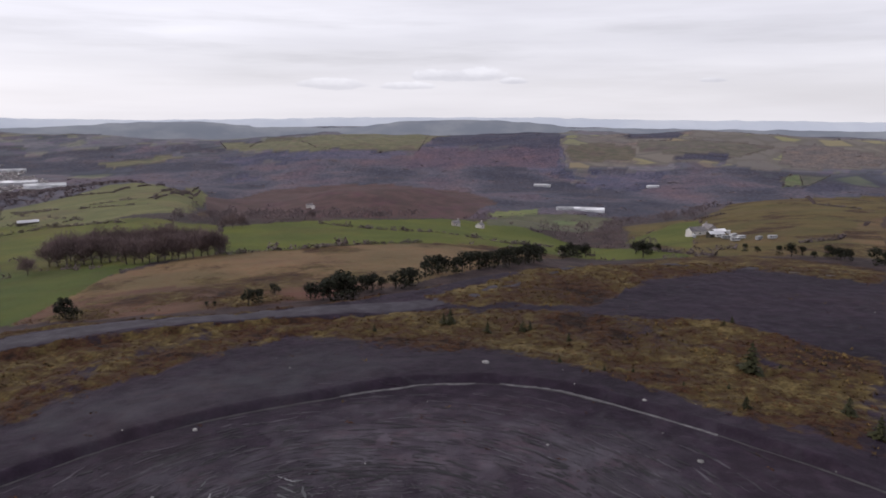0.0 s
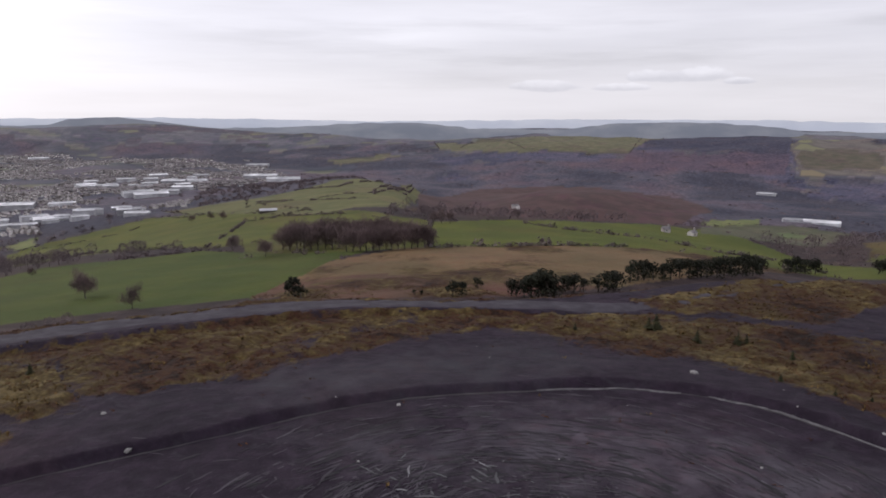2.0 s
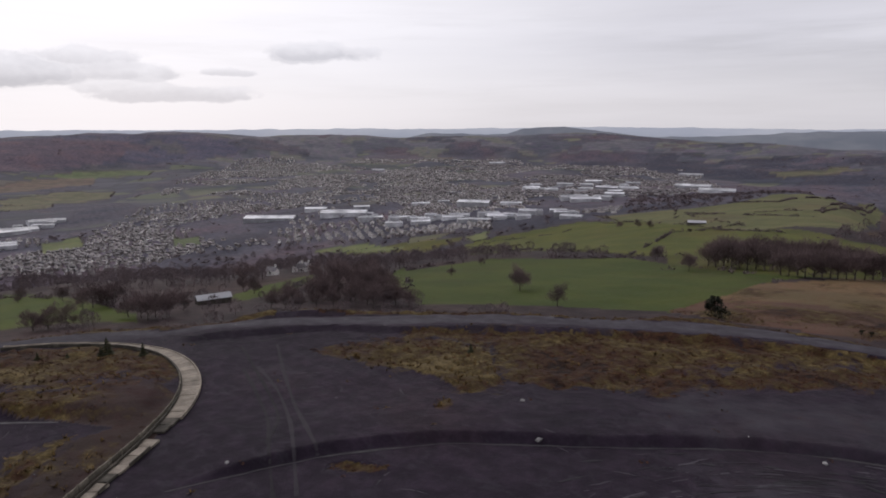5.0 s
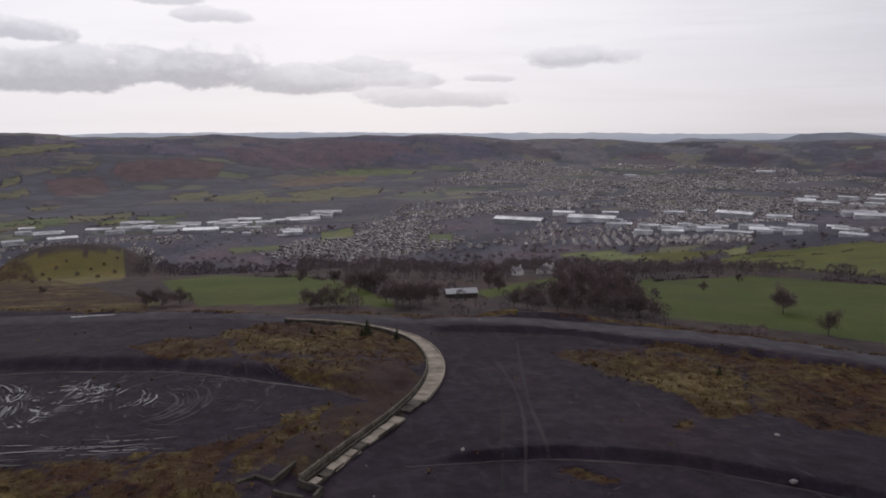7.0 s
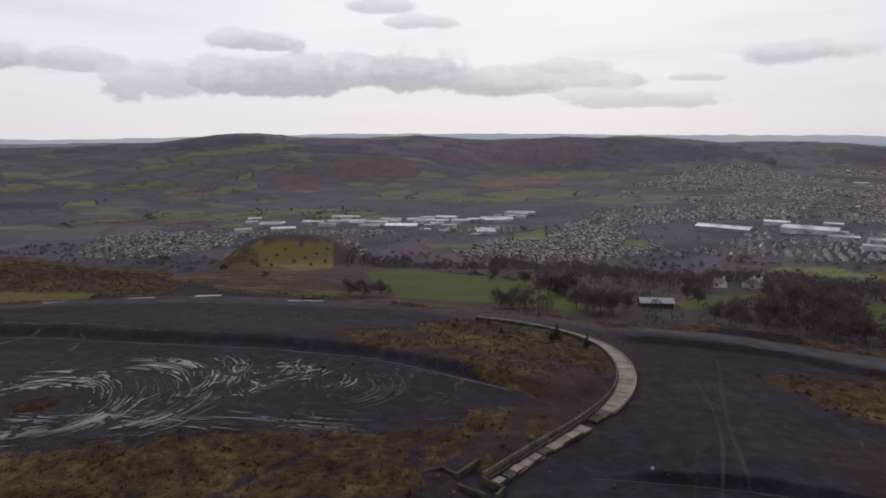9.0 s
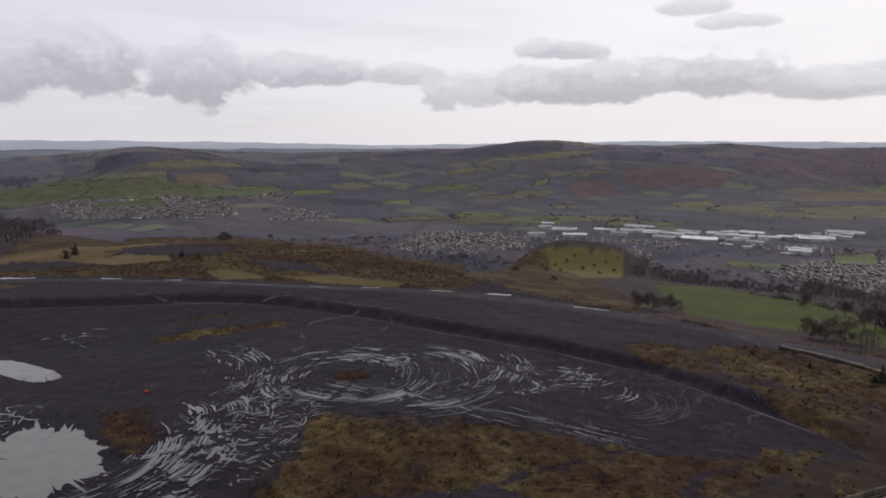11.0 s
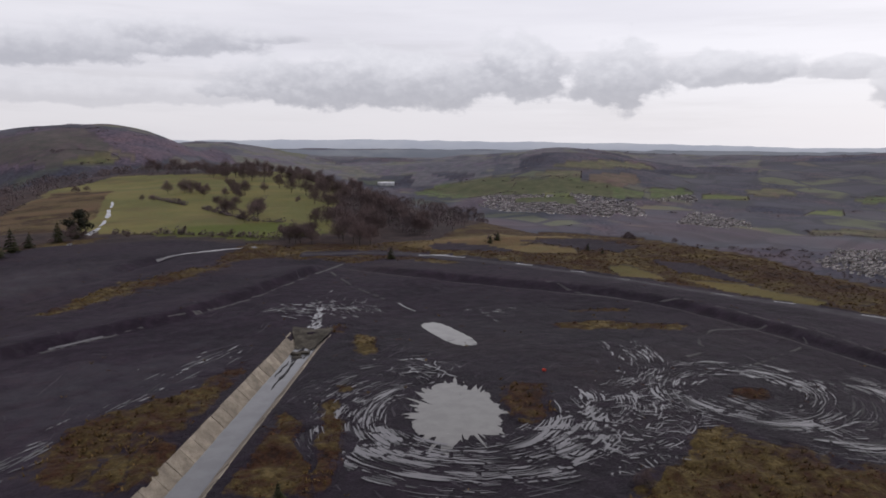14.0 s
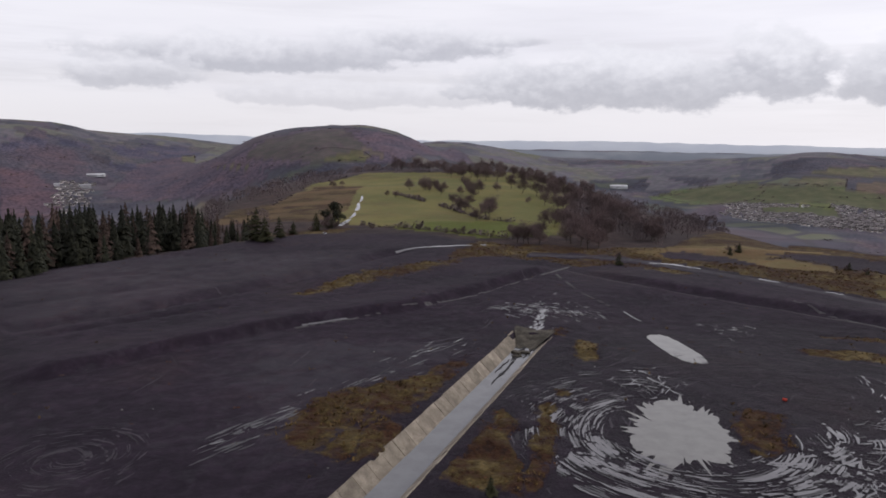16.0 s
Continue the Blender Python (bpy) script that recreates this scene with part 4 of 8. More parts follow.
area("moor", None, [(-84.4, -140.9), (-88.6, -131.9), (-90.3, -121.8), (-86.8, -117.2), (-80.4, -132.3)])
area("moor", None, [(-7.4, -122.4), (-23.5, -140.3), (-40.4, -149.1), (-44.8, -145.8), (-29.2, -133.7), (-12.3, -122.3)])
area("moor", None, [(53.1, -175.4), (46.1, -189.5), (36.0, -214.4), (16.0, -212.9), (16.7, -222.8), (39.9, -238.0), (60.7, -201.0)])
area("dust_sheen", (0.042, 0.037, 0.046), [(32.3, -104.9), (60.7, -201.0), (16.3, -167.6), (-29.9, -170.0), (-24.8, -148.0), (3.3, -129.6)])
area("moor", None, [(-98.8, 0.4), (-101.0, 8.9), (-95.6, 16.6), (-89.9, 21.9), (-82.9, 24.0), (-77.6, 23.2), (-75.5, 19.8), (-80.7, 18.3), (-82.2, 11.4), (-82.6, 3.1), (-86.7, 0.3)])
area("moor", None, [(-58.4, -0.5), (-63.7, 4.4), (-67.9, 9.4), (-66.9, 10.5), (-60.8, 5.3), (-55.0, 0.9), (-53.4, -1.9)])
area("moor", None, [(-77.0, 40.4), (-73.8, 47.5), (-69.2, 53.2), (-63.3, 58.9), (-50.7, 47.8), (-52.2, 45.2), (-59.0, 44.5), (-65.4, 42.4), (-72.2, 40.8)])
area("moor", None, [(-93.1, -13.1), (-94.9, -5.8), (-93.0, 0.4), (-83.1, 0.3), (-86.1, -8.1)])
area("shale", None, [(-123.0, -138.4), (-139.0, -132.8), (-140.6, -111.8), (-129.1, -109.9), (-124.5, -129.1)])
area("shale", None, [(-121.1, -201.8), (-103.3, -150.9), (-107.4, -140.0), (-116.9, -125.3), (-106.9, -126.5), (-95.2, -139.2)])
area("field", (0.15, 0.112, 0.048), [(-111.0, -201.3), (-128.0, -196.3), (-160.0, -190.0), (-137.9, -133.9), (-127.1, -140.6), (-108.8, -146.4), (-99.4, -147.6), (-88.5, -150.1)])
area("field", (0.15, 0.112, 0.048), [(-110.0, -133.3), (-122.7, -131.5), (-124.9, -119.4), (-120.2, -114.9), (-111.7, -123.8)])
area("field", (0.105, 0.088, 0.03), [(-111.5, -99.0), (-118.0, -97.9), (-115.8, -87.4), (-112.6, -83.5), (-106.7, -90.8)])
area("field", (0.105, 0.088, 0.03), [(-115.7, -82.9), (-121.6, -72.8), (-119.2, -56.5), (-114.7, -56.5), (-113.4, -71.7)])
area("shale", None, [(-127.9, -98.3), (-131.7, -91.2), (-121.4, -67.4), (-122.8, -73.5), (-120.6, -86.4)])
SIDE_TRACK = [(-97.6, 24), (-103.6, 9), (-109, -4), (-112, -20), (-114.5, -36), (-114, -47), (-111.5, -60), (-108.5, -69), (-105.5, -80), (-103.5, -90), (-101, -100), (-97.5, -112), (-92.5, -126), (-89, -134), (-82, -143), (-66, -152)]
RIM_TRACK = [(60, 128), (38, 132), (23, 127), (10, 112), (-2, 102), (-15, 97.5), (-28.7, 94.2), (-43, 89.2), (-56.5, 80.9), (-66.8, 71.9), (-75, 63.2), (-81.6, 53.2), (-87.4, 44.8), (-93.4, 34.3), (-97.6, 24)]


def offset_line(pts, d):
    out = []
    for i, p in enumerate(pts):
        a, b = pts[max(i - 1, 0)], pts[min(i + 1, len(pts) - 1)]
        t = Vector((b[0] - a[0], b[1] - a[1])).normalized()
        out.append((p[0] - t.y * d, p[1] + t.x * d))
    return out


area("shale", None, offset_line(SIDE_TRACK, 3.2) + offset_line(SIDE_TRACK, -3.2)[::-1])
area("shale", None, offset_line(RIM_TRACK[4:], 4.0) + offset_line(RIM_TRACK[4:], -4.0)[::-1])

def inside(x, y, pts):
    hit = np.zeros(x.shape, bool)
    n = len(pts)
    for i in range(n):
        (ax, ay), (bx, by) = pts[i], pts[(i + 1) % n]
        if ay == by:
            continue
        cross = ((ay > y) != (by > y)) & (x < (bx - ax) * (y - ay) / (by - ay) + ax)
        hit ^= cross
    return hit


def cover_masks(x, y, r, re):
    """Per place: moor, field, wood, farm; and the field's tint with the ground's wetness."""
    mask = np.zeros((len(x), 4))
    tint = np.zeros((len(x), 4))
    # winter woods: larch and birch, oak, and dark spruce, haze in the far tints; bracken under the near ones
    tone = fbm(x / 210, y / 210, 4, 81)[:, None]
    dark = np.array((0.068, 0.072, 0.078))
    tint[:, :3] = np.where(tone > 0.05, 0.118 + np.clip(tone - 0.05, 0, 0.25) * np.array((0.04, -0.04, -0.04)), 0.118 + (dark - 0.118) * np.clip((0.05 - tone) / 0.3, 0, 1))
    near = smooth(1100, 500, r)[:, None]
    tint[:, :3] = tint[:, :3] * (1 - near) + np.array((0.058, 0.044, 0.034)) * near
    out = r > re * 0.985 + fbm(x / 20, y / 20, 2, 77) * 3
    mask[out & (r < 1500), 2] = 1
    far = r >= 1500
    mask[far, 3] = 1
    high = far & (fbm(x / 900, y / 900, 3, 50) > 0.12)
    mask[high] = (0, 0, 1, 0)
    # far ridges of conifer and moor, and the skyline's hills, tinted with blue-grey haze
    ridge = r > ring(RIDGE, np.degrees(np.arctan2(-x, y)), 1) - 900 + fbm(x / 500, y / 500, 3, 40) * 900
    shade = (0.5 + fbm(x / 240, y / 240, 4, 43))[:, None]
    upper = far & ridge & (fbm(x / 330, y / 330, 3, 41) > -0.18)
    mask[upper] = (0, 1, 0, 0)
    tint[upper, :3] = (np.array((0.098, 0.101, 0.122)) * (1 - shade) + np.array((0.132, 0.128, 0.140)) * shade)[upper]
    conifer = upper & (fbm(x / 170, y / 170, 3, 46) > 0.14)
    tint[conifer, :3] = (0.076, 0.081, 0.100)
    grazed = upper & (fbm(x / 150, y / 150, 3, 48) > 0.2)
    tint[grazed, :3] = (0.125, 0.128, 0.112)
    wob = np.minimum(r * 0.012, 5.0)
    wx = x + fbm(x / (wob * 4 + 2), y / (wob * 4 + 2), 3, 11) * wob
    wy = y + fbm(x / (wob * 4 + 2), y / (wob * 4 + 2), 3, 12) * wob
    for cover, colour, pts in AREAS:
        p = np.array(pts, float)
        pad = 24
        box = np.flatnonzero((x > p[:, 0].min() - pad) & (x < p[:, 0].max() + pad) & (y > p[:, 1].min() - pad) & (y < p[:, 1].max() + pad))
        if cover == "moor":      # ragged drifts
            part_of = np.zeros(len(box))
            loose = float(np.clip(np.ptp(p, axis=0).min() / 24, 0.36, 1.0))     # small patches keep their shape
            for size, reach, seed in ((3, 3.0, 14), (5, 5.5, 24), (8, 6.0, 34), (14, 6.0, 44)):
                dx = fbm(x[box] / size, y[box] / size, 4, seed) * reach * loose
                dy = fbm(x[box] / size, y[box] / size, 4, seed + 1) * reach * loose
                part_of += inside(x[box] + dx, y[box] + dy, pts) * 0.25
            sel = box[part_of > 0]
            keep = 1 - part_of[part_of > 0]
            mask[sel] *= keep[:, None]
            mask[sel, 0] = np.maximum(mask[sel, 0], (1 - keep) * 0.80)
            continue
        elif cover == "dust_sheen":    # dry, paler shale, thinning out; left of the drain a painted wet sheen
            part_of = np.zeros(len(box))
            for size, reach, seed in ((2, 5, 54), (3, 8, 64), (5, 11, 74), (8, 14, 84), (12, 18, 94), (18, 22, 104)):
                dx, dy = fbm(x[box] / size, y[box] / size, 4, seed) * reach, fbm(x[box] / size, y[box] / size, 4, seed + 1) * reach
                part_of += inside(x[box] + dx, y[box] + dy, pts) / 6
            sel = box[part_of > 0]
            share = part_of[part_of > 0] * np.clip(0.6 + fbm(x[sel] / 2.2, y[sel] / 2.2, 5, 56) * 0.8, 0, 1)
            mask[sel] *= (1 - share)[:, None]
            mask[sel, 1] = share
            tint[sel, :3] = colour
            continue
        else:
            sel = box[inside(wx[box], wy[box], pts)]
        mask[sel] = [cover == "moor", cover == "field", cover == "wood", cover == "farm"]
        if cover == "farm":
            tint[sel, :3] = colour or (0.1, 0.1, 0.1)
        elif colour:
            tint[sel, :3] = colour
            if colour[0] > colour[1] * 1.2:      # bracken and rushes mixed in
                mask[sel, 0] = np.clip(0.42 + fbm(x[sel] / 22, y[sel] / 22, 4, 19) * 1.1, 0.0, 0.75) * (np.hypot(x[sel], y[sel]) < 900)
    # rough grass on the lip and the steep flank of the tip
    bearing = np.degrees(np.arctan2(-x, y))
    lip = (bearing > 4) & (bearing < 114) & (r > re * 0.968 + fbm(x / 4, y / 4, 3, 71) * 2) & (r < re + 46) & (mask[:, 1] < 0.5)
    lip |= (bearing > -46) & (bearing <= 4) & (r > re * 0.985) & (r < re + 46) & (mask[:, 1] < 0.5)
    mask[lip] = (1, 0, 0, 0)
    # the wet floor of the basin
    a = smooth(55, 20, np.hypot(x + 55, y + 52)) * smooth(0.5, 0.2, mask[:, 0])
    tint[:, 3] = np.clip(a + smooth(0.05, 0.5, fbm(x / 25, y / 25, 3, 61)) * 0.35, 0, 1) * (r < re)
    return mask, tint


def tussock_lift(x, y, moor):
    """Hummocks of grass and heather where the moor has grown over the shale."""
    near = np.hypot(x, y) < 200
    return np.where(near, np.clip(moor, 0, 0.8) * (0.25 + fbm(x / 2.6, y / 2.6, 3, 141)) * 0.75, 0.0)


def build_ground():
    az = np.concatenate([np.arange(-45, 205, 0.16), np.arange(205, 314.6, 2.0)])
    dep = np.concatenate([np.arange(75, 34, -4.0), np.arange(34, 8.0, -0.115)])
    rad = np.concatenate([28 / np.tan(np.radians(dep)), [0]])[:-1]
    rad = np.concatenate([rad, np.geomspace(rad[-1], 4960, 190)[1:]])
    n, k = len(az), len(rad)
    a, r = np.meshgrid(np.radians(az), rad, indexing="ij")
    x, y = (-np.sin(a) * r).ravel(), (np.cos(a) * r).ravel()
    z = ground_height(x, y)
    verts = np.stack([x, y, z], -1)
    centre = len(verts)
    verts = np.vstack([verts, [0, 0, ground_at(0, 0)]])
    i, j = np.meshgrid(np.arange(n), np.arange(k - 1), indexing="ij")
    i2 = (i + 1) % n
    quads = np.stack([i * k + j, i * k + j + 1, i2 * k + j + 1, i2 * k + j], -1).reshape(-1, 4)[:, ::-1]
    fan = np.stack([np.full(n, centre), np.arange(n) * k, ((np.arange(n) + 1) % n) * k], -1)
    me = bpy.data.meshes.new("ground")
    me.vertices.add(len(verts))
    me.vertices.foreach_set("co", verts.ravel())
    me.loops.add(quads.size + fan.size)
    me.loops.foreach_set("vertex_index", np.concatenate([quads.ravel(), fan.ravel()]).astype(np.int32))
    me.polygons.add(len(quads) + len(fan))
    starts = np.concatenate([np.arange(len(quads)) * 4, quads.size + np.arange(len(fan)) * 3])
    me.polygons.foreach_set("loop_start", starts.astype(np.int32))
    me.update(calc_edges=True)
    me.polygons.foreach_set("use_smooth", np.ones(len(me.polygons), bool))
    rr = np.hypot(verts[:, 0], verts[:, 1])
    bearing = np.degrees(np.arctan2(-verts[:, 0], verts[:, 1]))
    bearing = np.where(bearing < -100, bearing + 360, bearing)
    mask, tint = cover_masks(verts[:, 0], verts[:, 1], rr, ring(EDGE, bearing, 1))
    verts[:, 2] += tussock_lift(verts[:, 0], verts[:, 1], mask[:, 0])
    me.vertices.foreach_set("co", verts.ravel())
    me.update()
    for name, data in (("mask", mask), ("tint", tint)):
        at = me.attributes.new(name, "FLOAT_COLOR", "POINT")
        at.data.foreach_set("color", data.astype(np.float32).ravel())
    me.materials.append(GROUND)
    ob = new("ground", me)
    return tagged(ob, "dark shale tip top, moor, pastures and wooded valley", "ground", kind="structure")


HILLS_NEAR = [(-29.9, -105), (-18.5, -115), (-12.4, -100), (-9.8, -52), (-5.2, -19), (-0.6, -13), (4.0, -29), (7.6, -65), (10.3, -122), (13.4, -101), (15.5, -51), (19.7, -24), (23.7, -30), (28.9, -55), (32.3, -71), (35.5, -62), (39.1, -26), (41.9, -0), (45.0, -7), (46.4, -42), (49.0, -45), (52.9, -36), (55.4, -76), (58.6, -80), (64.1, -69)]


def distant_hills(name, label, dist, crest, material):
    """A rounded ridge far off, from the valley's level up to its crest."""
    az = np.arange(-46, 206.1, 0.25)
    top = crest(az) + fbm(az * 0.9, az * 0 + dist, 3, 3) * 7
    rows = [(dist - 420, np.full(len(az), -190.0)), (dist - 150, top * 0.6 - 60), (dist, top), (dist + 60, top - 15)]
    v = np.concatenate([np.stack([-np.sin(np.radians(az)) * r, np.cos(np.radians(az)) * r, z], -1) for r, z in rows])
    n = len(az)
    f = [(k * n + i, k * n + i + 1, (k + 1) * n + i + 1, (k + 1) * n + i) for k in range(3) for i in range(n - 1)]
    me = bpy.data.meshes.new(name)
    me.from_pydata([tuple(p) for p in v], [], f)
    me.materials.append(material)
    me.polygons.foreach_set("use_smooth", np.ones(len(me.polygons), bool))
    tagged(new(name, me), label, "hills", kind="structure")


build_ground()
distant_hills("backdrop_hills", "wooded hills beyond the valley, coloured with blue-grey haze", 4520, lambda a: np.maximum(np.interp(a, [p[0] for p in HILLS_NEAR], [p[1] for p in HILLS_NEAR], right=-90.0), -62.0), HILLS_BLUE_HAZE)
distant_hills("backdrop_horizon", "hills on the horizon, coloured as the palest blue-grey haze", 4880, lambda a: ring(SKYLINE, a, 1), HILLS_PALE_HAZE)

# ---- tools for building things ----
def mesh_of(name, verts, faces, materials, slots=None, smooth_faces=False):
    me = bpy.data.meshes.new(name)
    me.from_pydata([tuple(v) for v in verts], [], [tuple(f) for f in faces])
    for m in materials:
        me.materials.append(m)
    if slots is not None:
        me.polygons.foreach_set("material_index", np.asarray(slots, np.int32))
    if smooth_faces:
        me.polygons.foreach_set("use_smooth", np.ones(len(me.polygons), bool))
    me.update()
    return me


def stuff_mesh(name, verts, tris, material):
    """A large mesh of triangles from arrays."""
    me = bpy.data.meshes.new(name)
    verts, tris = np.asarray(verts, np.float32), np.asarray(tris, np.int32)
    me.vertices.add(len(verts))
    me.vertices.foreach_set("co", verts.ravel())
    me.loops.add(tris.size)
    me.loops.foreach_set("vertex_index", tris.ravel())
    me.polygons.add(len(tris))
    me.polygons.foreach_set("loop_start", np.arange(len(tris), dtype=np.int32) * 3)
    me.update(calc_edges=True)
    me.materials.append(material)
    return me


def scatter_mesh(name, template_verts, template_tris, places, material):
    """One mesh of many copies of a small template; places: x, y, z, width, height, turn."""
    p = np.asarray(places, float)
    v = np.asarray(template_verts, float)
    c, s = np.cos(p[:, 5])[:, None], np.sin(p[:, 5])[:, None]
    x = (v[None, :, 0] * c - v[None, :, 1] * s) * p[:, 3:4] + p[:, 0:1]
    y = (v[None, :, 0] * s + v[None, :, 1] * c) * p[:, 3:4] + p[:, 1:2]
    z = v[None, :, 2] * p[:, 4:5] + p[:, 2:3]
    t = np.asarray(template_tris)[None] + (np.arange(len(p)) * len(v))[:, None, None]
    return stuff_mesh(name, np.stack([x, y, z], -1).reshape(-1, 3), t.reshape(-1, 3), material)


def part(name, data, material, parent, label=""):
    """A mesh object under a thing or a part; data: a bmesh or a mesh."""
    if isinstance(data, bmesh.types.BMesh):
        me = bpy.data.meshes.new(name)
        data.to_mesh(me)
        data.free()
        data = me
    if material and not data.materials:
        data.materials.append(material)
    ob = new(name, data)
    ob.parent = parent
    return tagged(ob, label)


def box(bm, cx, cy, cz, sx, sy, sz, turn=0.0):
    m = pose(cx, cy, cz, 0, 0, turn) @ Matrix.Diagonal((sx, sy, sz, 1))
    return bmesh.ops.create_cube(bm, size=1, matrix=m)["verts"]


def tube(verts, faces, a, b, ra, rb, sides=5):
    """A tapered stick from a to b."""
    a, b = Vector(a), Vector(b)
    d = (b - a).normalized()
    u = d.orthogonal().normalized()
    w = d.cross(u)
    k = len(verts)
    for centre, rad in ((a, ra), (b, rb)):
        for i in range(sides):
            t = 2 * math.pi * i / sides
            verts.append(centre + (u * math.cos(t) + w * math.sin(t)) * rad)
    for i in range(sides):
        j = (i + 1) % sides
        faces.append((k + i, k + j, k + sides + j, k + sides + i))


def bare_tree_meshes(seed, spread=0.5, limbs=7, twigs=520, low=0.28):
    """Trunk with limbs, and a crown of fine twigs, 1 m high."""
    rnd = random.Random(seed)
    verts, faces, tips = [], [], []
    lean = Vector((rnd.uniform(-0.04, 0.04), rnd.uniform(-0.04, 0.04), 0))
    top = Vector((0, 0, 0.62)) + lean
    tube(verts, faces, (0, 0, -0.03), lean * 0.4 + Vector((0, 0, low)), 0.026, 0.018, 6)
    tube(verts, faces, lean * 0.4 + Vector((0, 0, low)), top, 0.018, 0.006, 5)
    for i in range(limbs):
        u = rnd.uniform(0.0, 0.9)
        start = (lean * 0.4 + Vector((0, 0, low))).lerp(top, u)
        ang = 2 * math.pi * (i / limbs) + rnd.uniform(-0.4, 0.4)
        reach = spread * rnd.uniform(0.55, 0.95) * (1 - 0.45 * u)
        end = start + Vector((math.cos(ang) * reach * 0.8, math.sin(ang) * reach * 0.8, rnd.uniform(0.02, 0.30)))
        tube(verts, faces, start, end, 0.010, 0.004, 4)
        tips.append((start, end))
        for k in range(3):
            p = start.lerp(end, rnd.uniform(0.35, 0.95))
            q = p + Vector((rnd.uniform(-1, 1) * 0.16, rnd.uniform(-1, 1) * 0.16, rnd.uniform(0.03, 0.2)))
            tube(verts, faces, p, q, 0.005, 0.002, 3)
            tips.append((p, q))
    trunk = mesh_of("trunk", verts, faces, [BARK])
    verts, faces = [], []
    lobes = [(b, 0.17) for a, b in tips] + [(a.lerp(b, 0.5), 0.16) for a, b in tips[::3]] + [(top, 0.24)] * 4
    for i in range(twigs):
        # sprays of fine twigs filling an uneven dome
        c, rad = rnd.choice(lobes)
        d = Vector((rnd.gauss(0, 1), rnd.gauss(0, 1), rnd.gauss(0.2, 1))).normalized()
        p = c + d * rad * rnd.uniform(0.1, 1.0)
        p.z = min(max(p.z, low * 0.8), 0.97)
        out = Vector((p.x, p.y, p.z - low))
        d = (out.normalized() + Vector((rnd.gauss(0, 0.45), rnd.gauss(0, 0.45), rnd.gauss(0.15, 0.35)))).normalized()
        q = p + d * rnd.uniform(0.05, 0.12)
        w = d.orthogonal().normalized() * rnd.uniform(0.004, 0.009)
        w.rotate(Matrix.Rotation(rnd.uniform(0, 6.28), 3, d))
        k = len(verts)
        verts += [p - w, p + w, q]
        faces.append((k, k + 1, k + 2))
    return trunk, mesh_of("crown", verts, faces, [TWIGS])


def conifer_meshes(seed, material, width=0.24, tiers=11, per=9, low=0.04, name="crown"):
    """A stem and drooping whorls of needled branches, 1 m high."""
    rnd = random.Random(seed)
    verts, faces = [], []
    tube(verts, faces, (0, 0, -0.02), (0, 0, 0.95), 0.022, 0.003, 5)
    trunk = mesh_of("trunk", verts, faces, [BARK])
    verts, faces = [], []
    for t in range(tiers):
        u = t / (tiers - 1)
        z = low + (0.97 - low) * u
        reach = width * (1 - u) ** 0.85 + 0.015
        for i in range(per):
            ang = 2 * math.pi * (i + 0.5 * (t % 2)) / per + rnd.uniform(-0.25, 0.25)
            r = reach * rnd.uniform(0.45, 1.3)
            d = Vector((math.cos(ang), math.sin(ang), 0))
            side = Vector((-d.y, d.x, 0)) * r * rnd.uniform(0.30, 0.45)
            z2 = z
            z = z2 + rnd.uniform(-0.03, 0.03)
            root = Vector((0, 0, z + 0.05))
            mid = d * r * 0.55 + Vector((0, 0, z + 0.02))
            tip = d * r + Vector((0, 0, z - r * rnd.uniform(0.1, 0.35)))
            k = len(verts)
            verts += [root, mid + side, mid - side, tip, mid + Vector((0, 0, 0.035))]
            faces += [(k, k + 1, k + 4), (k, k + 4, k + 2), (k + 1, k + 3, k + 4), (k + 4, k + 3, k + 2)]
            z = z2
    k = len(verts)
    verts += [Vector((0.012, 0, 0.93)), Vector((-0.006, 0.01, 0.93)), Vector((-0.006, -0.01, 0.93)), Vector((0, 0, 1.0))]
    faces += [(k, k + 1, k + 3), (k + 1, k + 2, k + 3), (k + 2, k, k + 3)]
    return trunk, mesh_of(name, verts, faces, [material])


